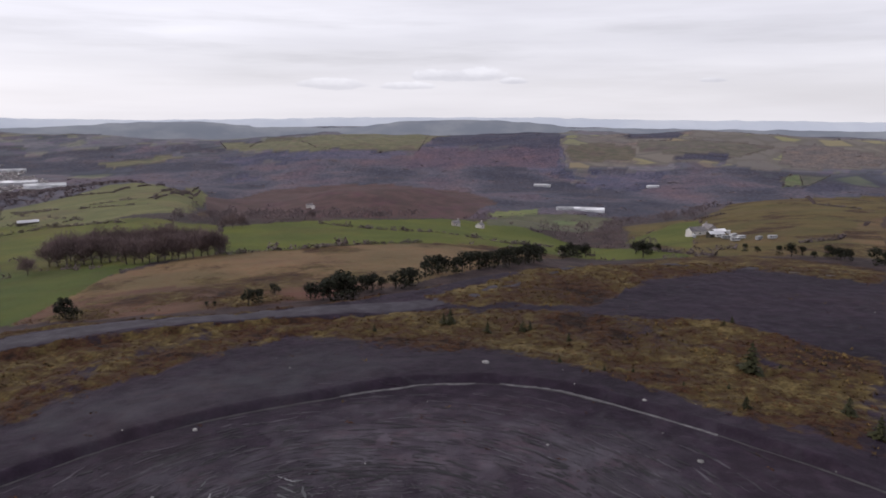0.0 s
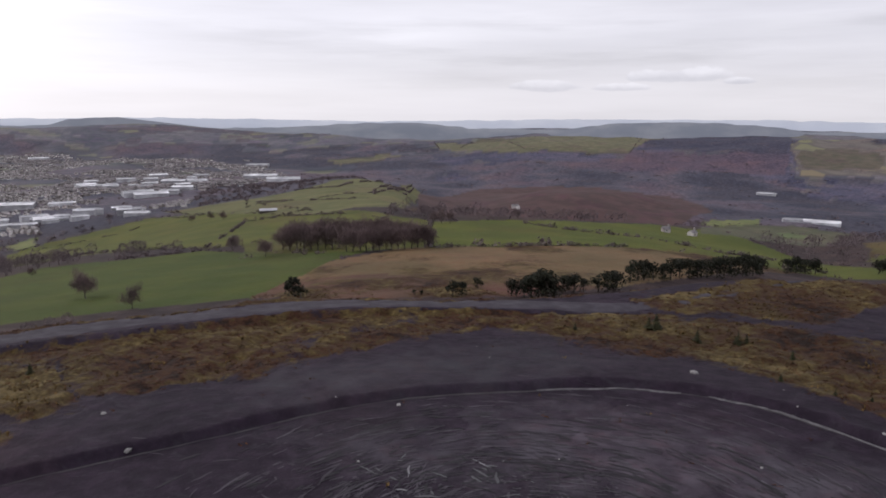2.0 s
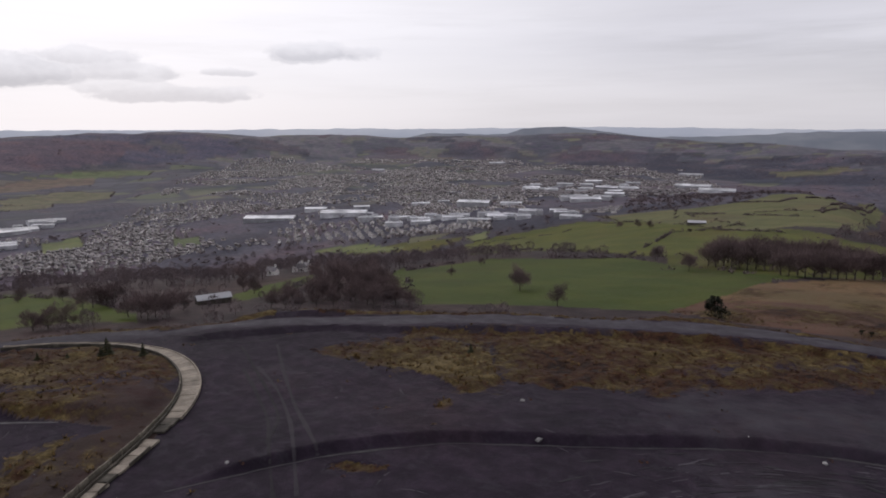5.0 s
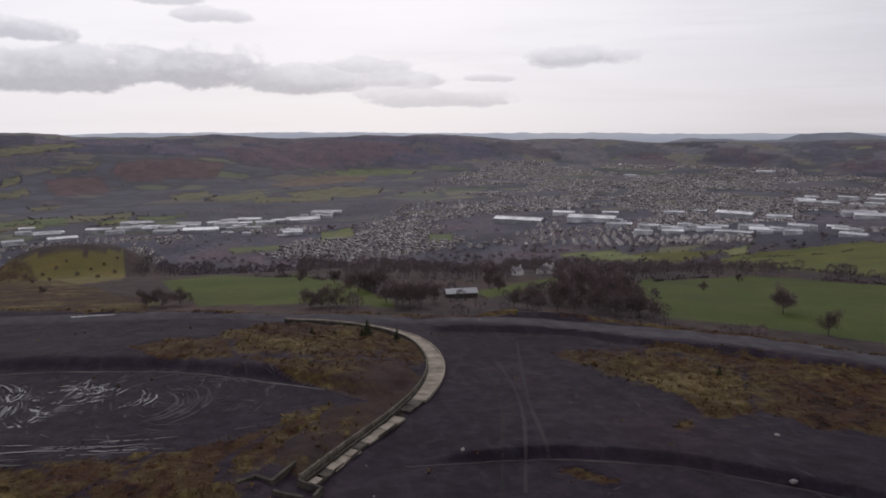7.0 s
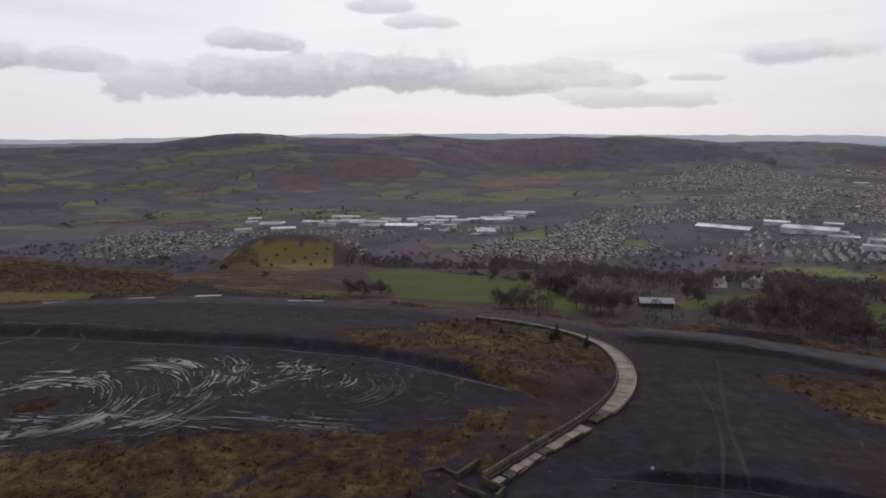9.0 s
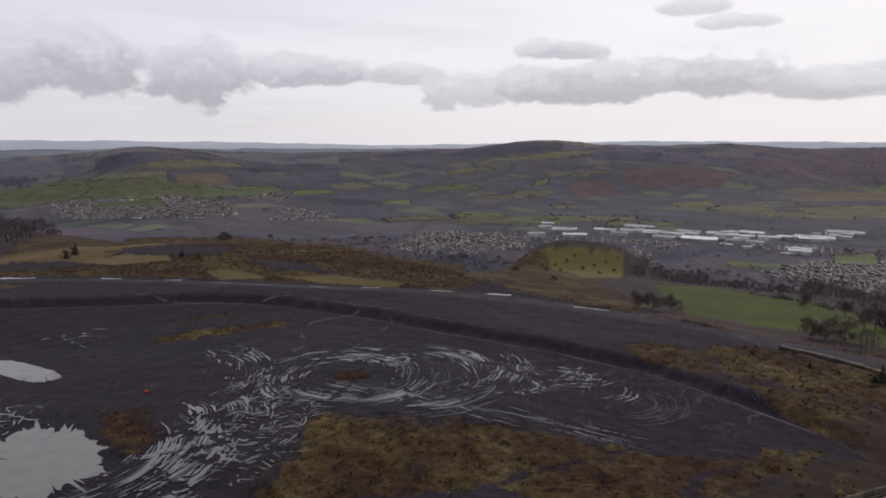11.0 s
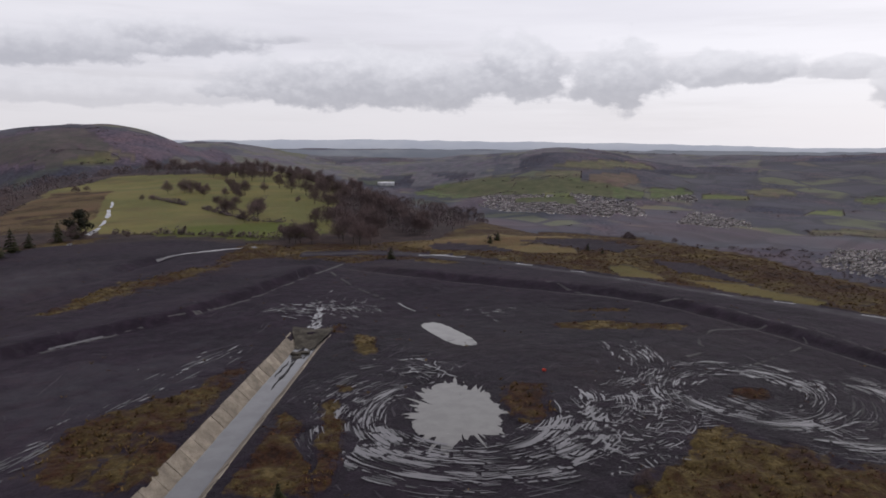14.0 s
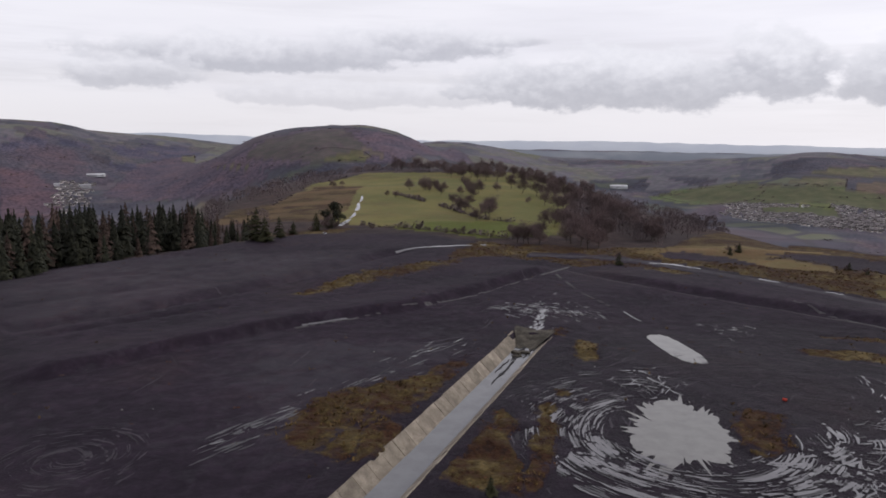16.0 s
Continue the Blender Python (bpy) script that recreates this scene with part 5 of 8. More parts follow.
def clump_meshes(seed, material, wide=0.5, leaves=420, balls=6, stem=0.3):
    """A stem and a crown of small leaf clumps gathered in uneven lobes, 1 m high."""
    rnd = random.Random(seed)
    verts, faces = [], []
    tube(verts, faces, (0, 0, -0.03), (0.02, 0.01, 0.6), 0.035, 0.012, 5)
    lobes = []
    for i in range(balls):
        a = rnd.uniform(0, 6.28)
        d = wide * rnd.uniform(0.1, 0.62)
        c = Vector((math.cos(a) * d, math.sin(a) * d, rnd.uniform(stem + 0.05, 0.80)))
        lobes.append((c, rnd.uniform(0.16, 0.27)))
        tube(verts, faces, (0.01, 0, 0.25), c, 0.014, 0.005, 4)
    lobes.append((Vector((0, 0, 0.78)), 0.2))
    trunk = mesh_of("trunk", verts, faces, [BARK])
    verts, faces = [], []
    for i in range(leaves):
        c, rad = rnd.choice(lobes)
        d = Vector((rnd.gauss(0, 1), rnd.gauss(0, 1), rnd.gauss(0.15, 1))).normalized()
        p = c + Vector((d.x, d.y, d.z * 0.85)) * rad * rnd.uniform(0.7, 1.1)
        p.z = max(p.z, 0.03)
        u = d.orthogonal().normalized()
        u.rotate(Matrix.Rotation(rnd.uniform(0, 6.28), 3, d))
        w = d.cross(u)
        s = rnd.uniform(0.025, 0.06)
        k = len(verts)
        verts += [p + u * s, p + w * s * 0.7, p - u * s, p - w * s * 0.7 + d * s * 0.7]
        faces += [(k, k + 1, k + 2), (k, k + 2, k + 3)]
    return trunk, mesh_of("crown", verts, faces, [material])


KINDS = {}   # kind of plant: list of (trunk, crown) meshes, name, labels, category, group


def kind_of_plant(kind, models, name, label, category, group):
    KINDS[kind] = (models, name, label, category, group)


def plant(kind, places):
    """Plants of a kind at x, y with their heights."""
    models, name, label, category, group = KINDS[kind]
    pl = np.array(places, float)
    zs = ground_height(pl[:, 0], pl[:, 1])
    for (x, y, h), z in zip(places, zs):
        rnd = random.Random(round(x * 7 + y * 13, 2))
        trunk, crown = rnd.choice(models)
        wide = 1.15 if kind == "pine" else 1.45 if kind == "spruce" else 1.0
        root = new(name)
        root.matrix_world = Matrix.LocRotScale((x, y, z - 0.02), Euler((0, 0, rnd.uniform(0, 6.28))), (h * wide * rnd.uniform(0.9, 1.1), h * wide * rnd.uniform(0.9, 1.1), h))
        tagged(root, label, category, group)
        part("trunk", trunk, None, root)
        part("crown", crown, None, root)

# ---- the town in the valley ----
TOWNS = []


def town(pts):
    TOWNS.append(pts)


town([(-1151, 103), (-1089, 201), (-1066, 340), (-1011, 455), (-834, 513), (-702, 591), (-564, 724), (-877, 1216), (-784, 1454), (-1629, 2641), (-2481, 2377), (-3154, 1686), (-3168, 1277), (-2280, 690), (-1600, 395), (-1636, 323), (-1278, 239), (-1348, 125)])
town([(-1210, -574), (-1399, -616), (-1467, -409), (-1496, -271), (-1503, 196), (-1297, 256), (-1082, 233), (-1233, -42), (-1194, -335)])
town([(-1384, -1765), (-1459, -1716), (-1689, -1390), (-1539, -1225), (-1353, -1271), (-1306, -1539)])
town([(-1444, -1055), (-1723, -1196), (-1593, -977), (-1470, -933)])
town([(-1268, -605), (-1480, -548), (-1496, -400), (-1292, -353), (-1219, -535)])
town([(493, -2017), (508, -2280), (421, -2298), (389, -2032), (328, -1452)])
SHEDS = []
SHEDS += [(-1272, 575, 98, 8), (-1148, 669, 87, 13), (-1194, 736, 32, 9), (-1629, 184, 76, 11), (-1709, 239, 48, 9), (-1415, 142, 33, 11), (-1282, 680, 45, 6), (-1160, 860, 38, 6), (-1143, 907, 25, 8), (-1006, 875, 62, 9), (-919, 889, 39, 6), (-2376, 2204, 75, 16), (-863, 1029, 58, 6), (-1086, 1379, 54, 9), (-1053, 1414, 54, 9), (-1231, 1386, 43, 8), (-1318, 1607, 48, 9), (-1260, 1289, 42, 6), (-1252, 1707, 42, 9), (-2380, 1551, 48, 7)]
SHEDS += [(-771, 728, 49, 5), (-855, 696, 34, 5), (-771, 682, 32, 5), (-744, 762, 33, 5), (-661, 758, 23, 5), (-911, 669, 26, 5), (-969, 664, 23, 5), (-1601, -386, 28, 15), (-1569, -335, 50, 8), (-1496, -295, 52, 6), (-1622, -247, 51, 11), (-1607, -186, 50, 12), (-1614, -134, 30, 13), (-1653, -76, 38, 12), (-1621, 11, 50, 16), (-1690, 67, 52, 7), (-1557, 68, 34, 6), (-1628, 131, 38, 8), (-1608, 176, 50, 9), (-1698, 249, 40, 6)]
SHEDS += [(-1570, -40, 73, 6), (-1403, 137, 39, 7), (-1486, -378, 36, 8), (-1564, -111, 49, 5), (302, 2120, 50, 5), (326, 1556, 74, 5), (274, 1553, 37, 5), (625, 2069, 33, 5), (-1034, 1674, 91, 8), (-844, 1463, 78, 6), (-1541, 2470, 90, 19), (441, -2240, 30, 8), (435, -2383, 50, 6), (505, -2197, 14, 8), (-1328, -2262, 61, 9)]

town([(-1284, -1639), (-1403, -1733), (-1481, -1634), (-1559, -1464), (-1609, -1313), (-1496, -1187), (-1373, -1208), (-1302, -1327), (-1247, -1469)])
town([(-1445, -1056), (-1648, -1164), (-1707, -1144), (-1599, -959), (-1556, -916), (-1460, -978)])
town([(-1232, -606), (-1392, -639), (-1483, -574), (-1404, -406), (-1329, -354), (-1190, -458), (-1201, -561)])
town([(-1731, -1378), (-1906, -1418), (-1943, -1338), (-1857, -1290)])
town([(-1256, 244), (-1469, 298), (-1360, 438), (-1067, 367), (-1149, 296)])
town([(-1158, 104), (-1297, 119), (-1240, 215), (-1062, 313), (-1029, 226)])
town([(-2238, 712), (-2501, 962), (-2371, 1125), (-1726, 866), (-1866, 715)])
town([(-2937, 1207), (-3156, 1328), (-3143, 1555), (-2671, 1345)])
SHEDS += [(-809, 733, 33, 8), (-1117, 701, 24, 5), (-790, 726, 25, 5), (-875, 685, 13, 8), (-919, 663, 15, 7), (-994, 678, 12, 5), (-820, 740, 10, 5), (-746, 746, 15, 5), (-874, 647, 31, 5), (-955, 661, 32, 5), (-655, 747, 21, 7), (-971, 665, 14, 6), (-1029, 661, 10, 8), (-761, 713, 20, 4), (-882, 661, 20, 5), (-866, 721, 32, 5), (-1015, 649, 33, 6), (-713, 748, 10, 8), (-759, 766, 10, 7), (-991, 629, 15, 8), (-660, 746, 24, 6), (-795, 674, 26, 6)]
SHEDS += [(-715, 716, 21, 6), (-996, 628, 12, 5), (-919, 702, 20, 6), (-739, 818, 27, 4), (-898, 674, 12, 5), (-760, 733, 19, 7), (-897, 612, 27, 7), (-1005, 632, 33, 8), (-880, 673, 14, 4), (-635, 730, 30, 4), (-743, 758, 33, 8), (-660, 744, 30, 7), (-1315, 1339, 27, 6), (-1233, 1267, 33, 5), (-1185, 1576, 24, 7), (-1206, 1282, 29, 7), (-966, 1253, 31, 5), (-1054, 1242, 29, 6), (-1322, 1372, 31, 8), (-1192, 1296, 25, 8), (-1114, 1329, 36, 6), (-1166, 1477, 22, 6)]
SHEDS += [(-1097, 1450, 14, 7), (-1132, 1296, 22, 6), (-1232, 1473, 34, 6), (-1187, 1286, 34, 6), (-855, 1072, 35, 7), (-895, 1160, 40, 8), (-889, 1023, 41, 7), (-903, 1061, 32, 7), (-899, 1039, 51, 7), (-1701, -188, 51, 6), (-1623, 99, 44, 8), (-1641, 55, 30, 5), (-1606, 41, 30, 5), (-1627, -363, 24, 4), (-1638, -171, 18, 7), (-1621, -64, 40, 8), (-1630, -351, 39, 4), (-1598, -144, 33, 7), (-1685, 194, 18, 8), (-1681, 32, 22, 6), (-1665, -11, 38, 5), (-1606, -97, 52, 8)]
SHEDS += [(-1615, -132, 52, 7), (-1639, 243, 24, 8), (-1630, -337, 40, 4), (-1699, -171, 50, 5), (-1616, -163, 43, 7), (-1717, 267, 47, 6), (-1661, -55, 26, 8), (-1671, 19, 35, 7), (-1572, -210, 35, 7), (-1668, 230, 25, 7), (-1677, -397, 31, 6), (-1552, 18, 14, 7), (-1495, 13, 25, 4), (-1446, 50, 18, 5), (-1418, 127, 25, 8), (-1388, 112, 13, 4), (-1419, 134, 20, 8)]

def gable(length, depth, eaves, ridge):
    """Corner places of a gabled house along x, its wall faces and its roof faces."""
    a, b, o = length / 2, depth / 2, 0.3
    v = [(-a, -b, -2), (a, -b, -2), (a, b, -2), (-a, b, -2), (-a, -b, eaves), (a, -b, eaves), (a, b, eaves), (-a, b, eaves),
         (-a, 0, ridge), (a, 0, ridge)]
    walls = [(0, 1, 5, 4), (2, 3, 7, 6), (1, 2, 6, 9, 5), (3, 0, 4, 8, 7)]
    rv = [(-a - o, -b - o, eaves - 0.2), (a + o, -b - o, eaves - 0.2), (a + o, 0, ridge + 0.15), (-a - o, 0, ridge + 0.15), (a + o, b + o, eaves - 0.2), (-a - o, b + o, eaves - 0.2),
          (-a - o, 0, ridge - 0.1), (a + o, 0, ridge - 0.1)]
    roof = [(0, 1, 2, 3), (3, 2, 4, 5), (0, 6, 7, 1), (6, 5, 4, 7)]
    return v, walls, rv, roof


def park_free(x, y):
    """True where no playing field or park lies."""
    free = np.ones(len(x), bool)
    for cover, colour, pts in AREAS:
        if cover == "field" and min(math.hypot(*q) for q in pts) > 900:
            free &= ~inside(x, y, pts)
    return free


def build_towns():
    rng = np.random.default_rng(3)
    rows = []
    for pts in TOWNS:
        p = np.array(pts, float)
        lo, hi = p.min(0), p.max(0)
        size = np.hypot(*(hi - lo))
        mid = (lo + hi) / 2
        u, v = np.meshgrid(np.arange(-size / 2, size / 2, 11), np.arange(-size / 2, size / 2, 15))
        u, v = u.ravel(), v.ravel()
        district = np.floor(u / 260) * 7 + np.floor(v / 230)
        turn = lattice(district, district * 0.37, 5) * 0.9 - 0.45
        x, y = mid[0] + u + rng.normal(0, 5, len(u)), mid[1] + v + rng.normal(0, 3, len(u))
        cx, cy = np.floor(u / 260) * 260 + 130, np.floor(v / 230) * 230 + 115
        du, dv = u - cx, v - cy
        x = mid[0] + cx + du * np.cos(turn) - dv * np.sin(turn) + rng.normal(0, 2.2, len(u))
        y = mid[1] + cy + du * np.sin(turn) + dv * np.cos(turn) + rng.normal(0, 1.8, len(u))
        keep = inside(x, y, pts) & (rng.uniform(0, 1, len(u)) < 0.74) & ((fbm(x / 150, y / 150, 3, 70) > -0.10) | (size < 700)) & park_free(x, y)
        for i in np.flatnonzero(keep):
            rows.append((x[i], y[i], turn[i] + rng.normal(0, 0.06), rng.uniform(5.5, 9.5)))
    rows = [r for r in rows if all((r[0] - s[0]) ** 2 + (r[1] - s[1]) ** 2 > (s[2] * 0.75) ** 2 for s in SHEDS)]
    rows.sort(key=lambda r: math.hypot(r[0], r[1]))
    xs, ys = np.array([r[0] for r in rows]), np.array([r[1] for r in rows])
    zs = ground_height(xs, ys)
    for i, (x, y, turn, length) in enumerate(rows[:170]):
        length = min(length, 9)
        v, walls, v2, roof = gable(length, rng.uniform(4.2, 5.6), rng.uniform(2.9, 3.6), rng.uniform(4.5, 5.4))
        root = new("house")
        root.matrix_world = pose(x, y, zs[i], 0, 0, math.degrees(turn))
        tagged(root, "pale rendered house with a grey slate roof in the valley town", "house", "houses at the town's near side")
        part("wall", mesh_of("wall", v, walls, [WALL_ONE]), None, root)
        part("roof", mesh_of("roof", v2, roof, [SLATE_ONE]), None, root, "grey slate roof")
        ch = bmesh.new()
        box(ch, length / 2 - 0.5, 0, 5.2, 0.5, 0.6, 1.2)
        part("chimney", ch, WALL_ONE, root)
    # the rest, each a gabled body and roof scaled by its frontage
    v, walls, v2, roof = gable(1.0, 0.66, 0.44, 0.70)
    v = [(a, b, max(c, -0.3)) for a, b, c in v]
    v2 = [(a * 0.70, b * 0.62, c + 0.12 if c < 0.5 else c * 0.92) for a, b, c in v2]
    fan = lambda faces: [(f[0], f[k], f[k + 1]) for f in faces for k in range(1, len(f) - 1)]
    p = np.array([(x, y, z, l, l * u, t) for (x, y, t, l), z, u in zip(rows[170:], zs[170:], rng.uniform(0.75, 1.05, len(rows) - 170))])
    body = new("town_houses", scatter_mesh("town_houses", v, fan(walls), p, RENDERED))
    tagged(body, "rows of pale rendered terraced houses along the valley", "houses", kind="stuff")
    tagged(part("roofs", scatter_mesh("roofs", v2, fan(roof), p, SLATE), None, body, "grey slate roofs"), kind="stuff")


def warehouse(x, y, width, height, turn, label="long pale metal-roofed works shed in the valley"):
    root = new("warehouse")
    root.matrix_world = pose(x, y, ground_at(x, y), 0, 0, turn)
    tagged(root, label, "warehouse", "works sheds of the industrial estate")
    depth = max(7.0, min(width * 0.6, 46.0))
    h = min(height, 8.5)
    v, walls, rv, roof = gable(width, depth, h, h + depth * 0.07)
    part("wall", mesh_of("wall", v, walls, [CLADDING]), None, root)
    part("roof", mesh_of("roof", rv, roof, [SHEET]), None, root, "pale sheet-metal roof")
    d = bmesh.new()
    box(d, width * 0.2, -depth / 2 - 0.1, 2.0, min(5, width * 0.2), 0.3, 4.0)
    part("loading_door", d, GLASS_DARK, root)
    r = bmesh.new()
    box(r, 0, 0, h + depth * 0.07 + 0.25, width * 0.8, 1.6, 0.9)
    part("ridge_vent", r, CLADDING, root)


build_towns()
for _i, (_x, _y, _w, _h) in enumerate(SHEDS):
    warehouse(_x, _y, _w, _h, math.degrees(math.atan2(_y, _x)) + 90 + (_i * 37 % 30) - 15)

# ---- trees and bushes ----
kind_of_plant("bare_tree", [bare_tree_meshes(s, 0.55, 12, 1700, 0.10) for s in (1, 2, 3, 4)], "bare_tree",
              "leafless broad-crowned tree in a winter pasture", "tree", "bare trees in the fields")
kind_of_plant("copse_tree", [bare_tree_meshes(s, 0.46, 12, 2300, 0.13) for s in (11, 12, 13)], "copse_tree",
              "leafless purple-brown tree of a windblown copse", "tree", "trees of the copse")
kind_of_plant("pine", [clump_meshes(s, NEEDLES, 0.5, 460, 7, 0.15) for s in (21, 22, 23)], "pine_tree",
              "dark bushy pine at the rim of the tip", "tree", "pines along the tip's rim")
kind_of_plant("spruce", [conifer_meshes(s, NEEDLES_YOUNG, 0.30, 9, 9, 0.03) for s in (31, 32)], "young_spruce",
              "small self-seeded dark green spruce on the shale", "tree", "young spruces on the tip")
kind_of_plant("shrub", [bare_tree_meshes(s, 0.85, 14, 2600, 0.03) for s in (41, 42)], "bush",
              "low rounded bush of leafless brown thorn", "bush", "bushes")
kind_of_plant("conifer", [conifer_meshes(s, NEEDLES, 0.19 + 0.02 * (s % 3), 15, 9, 0.06) for s in (51, 52, 53, 55, 56, 57, 58)] + [conifer_meshes(s, LARCH, 0.22, 12, 7, 0.12) for s in (54, 61, 62)], "conifer",
              "tall dark conifer of the plantation below the tip", "tree", "conifers of the plantation")
plant("bare_tree", [(-156.3, 155.8, 8.9), (-124.7, 138.7, 6.9), (-216.0, 175.6, 4.1), (-247.1, 219.5, 4.9), (-153.2, 248.4, 7.9), (-195.0, 286.5, 7.6), (-114.7, 371.6, 9.3), (-118.3, 368.4, 7.7), (-110.8, 375.8, 7.5), (-82.5, 432.3, 6.0), (-405.6, 564.2, 8.1), (-431.7, 570.1, 8.4)])
plant("copse_tree", [(-117.4, 250.7, 11.8), (-114.0, 249.7, 11.2), (-111.9, 252.0, 11.7), (-107.8, 248.5, 11.5), (-106.0, 251.1, 11.3), (-102.8, 250.0, 11.7), (-100.9, 252.1, 11.0), (-97.8, 250.6, 11.3), (-95.8, 252.4, 11.1), (-92.4, 250.5, 11.2), (-90.5, 253.4, 10.8), (-89.0, 256.3, 11.3), (-86.6, 257.7, 10.8), (-85.9, 261.0, 9.9), (-159.6, 273.6, 12.5), (-152.9, 268.2, 13.3), (-150.5, 270.2, 13.9), (-144.6, 265.6, 13.6), (-142.3, 267.7, 13.0), (-138.0, 265.9, 12.9), (-135.1, 267.2, 13.4), (-130.5, 264.9, 12.6), (-128.3, 267.0, 12.1)])
plant("copse_tree", [(-161.8, 285.4, 12.9), (-157.7, 286.3, 12.8), (-154.1, 288.0, 12.8), (-149.1, 287.2, 12.7), (-146.2, 290.2, 13.3), (-142.1, 290.8, 12.6), (-139.1, 293.6, 12.7), (-135.1, 294.2, 12.6), (-132.1, 297.1, 12.0), (-127.2, 295.4, 12.4), (-123.9, 297.5, 12.4), (-120.7, 299.6, 12.4), (-112.4, 288.9, 11.3), (-106.8, 284.4, 10.5), (-101.5, 280.2, 10.3), (-96.0, 274.9, 9.5)])
plant("bare_tree", [(-180.2, 87.0, 5.7), (-179.8, 102.4, 7.2), (-172.4, 103.3, 8.2), (-176.4, 110.7, 10.2), (-169.2, 111.3, 9.3), (-159.1, 108.8, 7.4), (-150.7, 107.3, 5.7), (-155.2, 98.7, 7.3), (-181.4, 98.4, 5.5), (-188.1, 85.0, 4.6)])
plant("bare_tree", [(-280.5, 30.8, 4.9), (-217.2, 41.6, 8.0), (-222.0, 45.7, 6.2), (-225.1, 49.5, 7.8), (-186.9, 47.0, 7.8), (-186.7, 50.5, 7.9), (-186.1, 53.9, 7.7), (-194.1, 60.2, 6.5), (-235.3, 94.3, 6.2), (-217.3, 91.0, 6.6), (-174.7, 77.8, 5.4), (-169.7, 79.7, 5.3), (-167.0, 82.5, 5.0)])
plant("bare_tree", [(-165.3, 86.8, 5.3), (-165.1, 91.9, 6.0), (-166.3, 98.0, 6.5), (-163.7, 102.1, 7.2), (-160.3, 105.6, 6.8), (-157.0, 107.2, 5.8), (-153.5, 109.6, 4.5), (-195.1, 119.5, 12.7), (-203.7, 119.1, 11.9), (-198.6, 128.6, 11.2), (-205.9, 114.8, 9.5), (-232.7, 122.5, 9.2), (-195.8, 106.0, 9.3), (-224.1, 141.2, 11.2)])
plant("bare_tree", [(-157.7, 275.6, 6.5), (-159.1, 258.3, 7.2), (-205.0, 303.4, 6.5), (-377.5, 543.1, 8.5), (-159.8, 159.2, 7.6)])
plant("bare_tree", [(-181.2, 47.1, 7.8), (-183.7, 52.5, 7.3), (-244.6, 38.4, 6.2), (-215.0, 38.4, 6.6), (-218.5, 45.5, 7.8), (-191.9, 45.0, 6.6), (-268.5, 28.6, 3.2), (-264.5, 105.9, 8.2), (-270.1, 112.1, 7.4), (-178.0, 92.6, 8.4), (-213.9, 120.3, 11.1), (-186.8, 112.0, 11.1), (-187.3, 117.3, 10.5), (-182.7, 119.3, 9.3), (-279.1, 193.3, 7.3), (-186.8, 88.9, 5.8), (-193.3, 131.2, 6.8), (-176.6, 96.6, 7.7)])
plant("shrub", [(-203.8, -20.9, 5.2), (-202.7, -16.6, 5.8), (-204.9, -12.1, 5.5), (-186.8, 22.3, 5.7), (-186.3, 25.4, 6.7), (-186.4, 29.4, 6.1), (-80.4, 1.0, 0.8), (-87.5, -2.9, 0.7)])
plant("bare_tree", [(-105.9, -295.3, 8.1), (-129.3, -386.3, 7.4), (-93.3, -219.8, 7.8), (-93.0, -229.2, 6.6), (-109.7, -209.3, 11.7), (-168.8, -356.4, 13.0), (-127.5, -259.4, 7.5), (-122.8, -257.8, 6.5), (-130.8, -257.1, 7.5), (-130.8, -236.5, 12.6), (-120.4, -223.6, 11.4), (-97.7, -283.5, 6.4), (-102.4, -228.2, 5.3), (-109.6, -220.0, 5.6), (-126.2, -220.8, 9.9)])
plant("bare_tree", [(-105.0, -439.1, 8.2), (-122.6, -440.4, 6.8), (-107.2, -351.2, 6.7), (-114.2, -343.7, 6.6), (-106.1, -290.9, 9.2), (-125.0, -392.4, 6.1), (-128.8, -379.4, 6.0), (-86.9, -398.8, 4.7), (-83.8, -408.7, 4.1), (-148.6, -345.7, 4.3), (-91.7, -221.9, 6.8), (-94.4, -218.4, 7.5), (-96.7, -214.2, 6.6), (-108.9, -215.3, 10.7), (-108.2, -201.6, 9.4), (-128.9, -268.8, 7.8), (-136.0, -273.5, 7.5), (-128.7, -278.2, 6.0), (-113.1, -203.1, 8.3)])
plant("bare_tree", [(-181.5, -383.9, 12.5), (-191.4, -507.4, 13.4), (-185.9, -518.2, 12.7), (-172.4, -430.1, 10.7), (-167.8, -399.7, 10.7), (-169.6, -382.0, 10.3), (-183.1, -584.2, 11.1), (-184.5, -534.8, 11.2), (-184.5, -374.6, 11.6), (-191.3, -373.1, 10.9), (-199.8, -371.4, 10.2), (-194.8, -345.5, 10.9), (-187.1, -314.3, 10.0), (-169.5, -274.7, 9.3), (-115.6, -450.6, 6.9), (-112.6, -417.7, 5.7), (-114.4, -398.4, 6.2), (-149.7, -427.9, 6.0), (-153.8, -407.4, 6.5)])
plant("shrub", [(-96.5, -382.4, 2.9), (-31.4, -270.1, 5.8), (-35.3, -270.9, 3.1), (-80.5, -248.5, 3.0), (-77.3, -249.0, 2.2), (-66.9, -528.3, 5.2), (-74.5, -536.7, 4.0), (-24.6, -262.3, 2.2), (-17.2, -261.3, 2.1), (-84.4, -246.4, 2.0), (-74.1, -249.6, 1.5), (-48.8, -265.1, 1.6), (-71.6, -256.4, 1.6)])
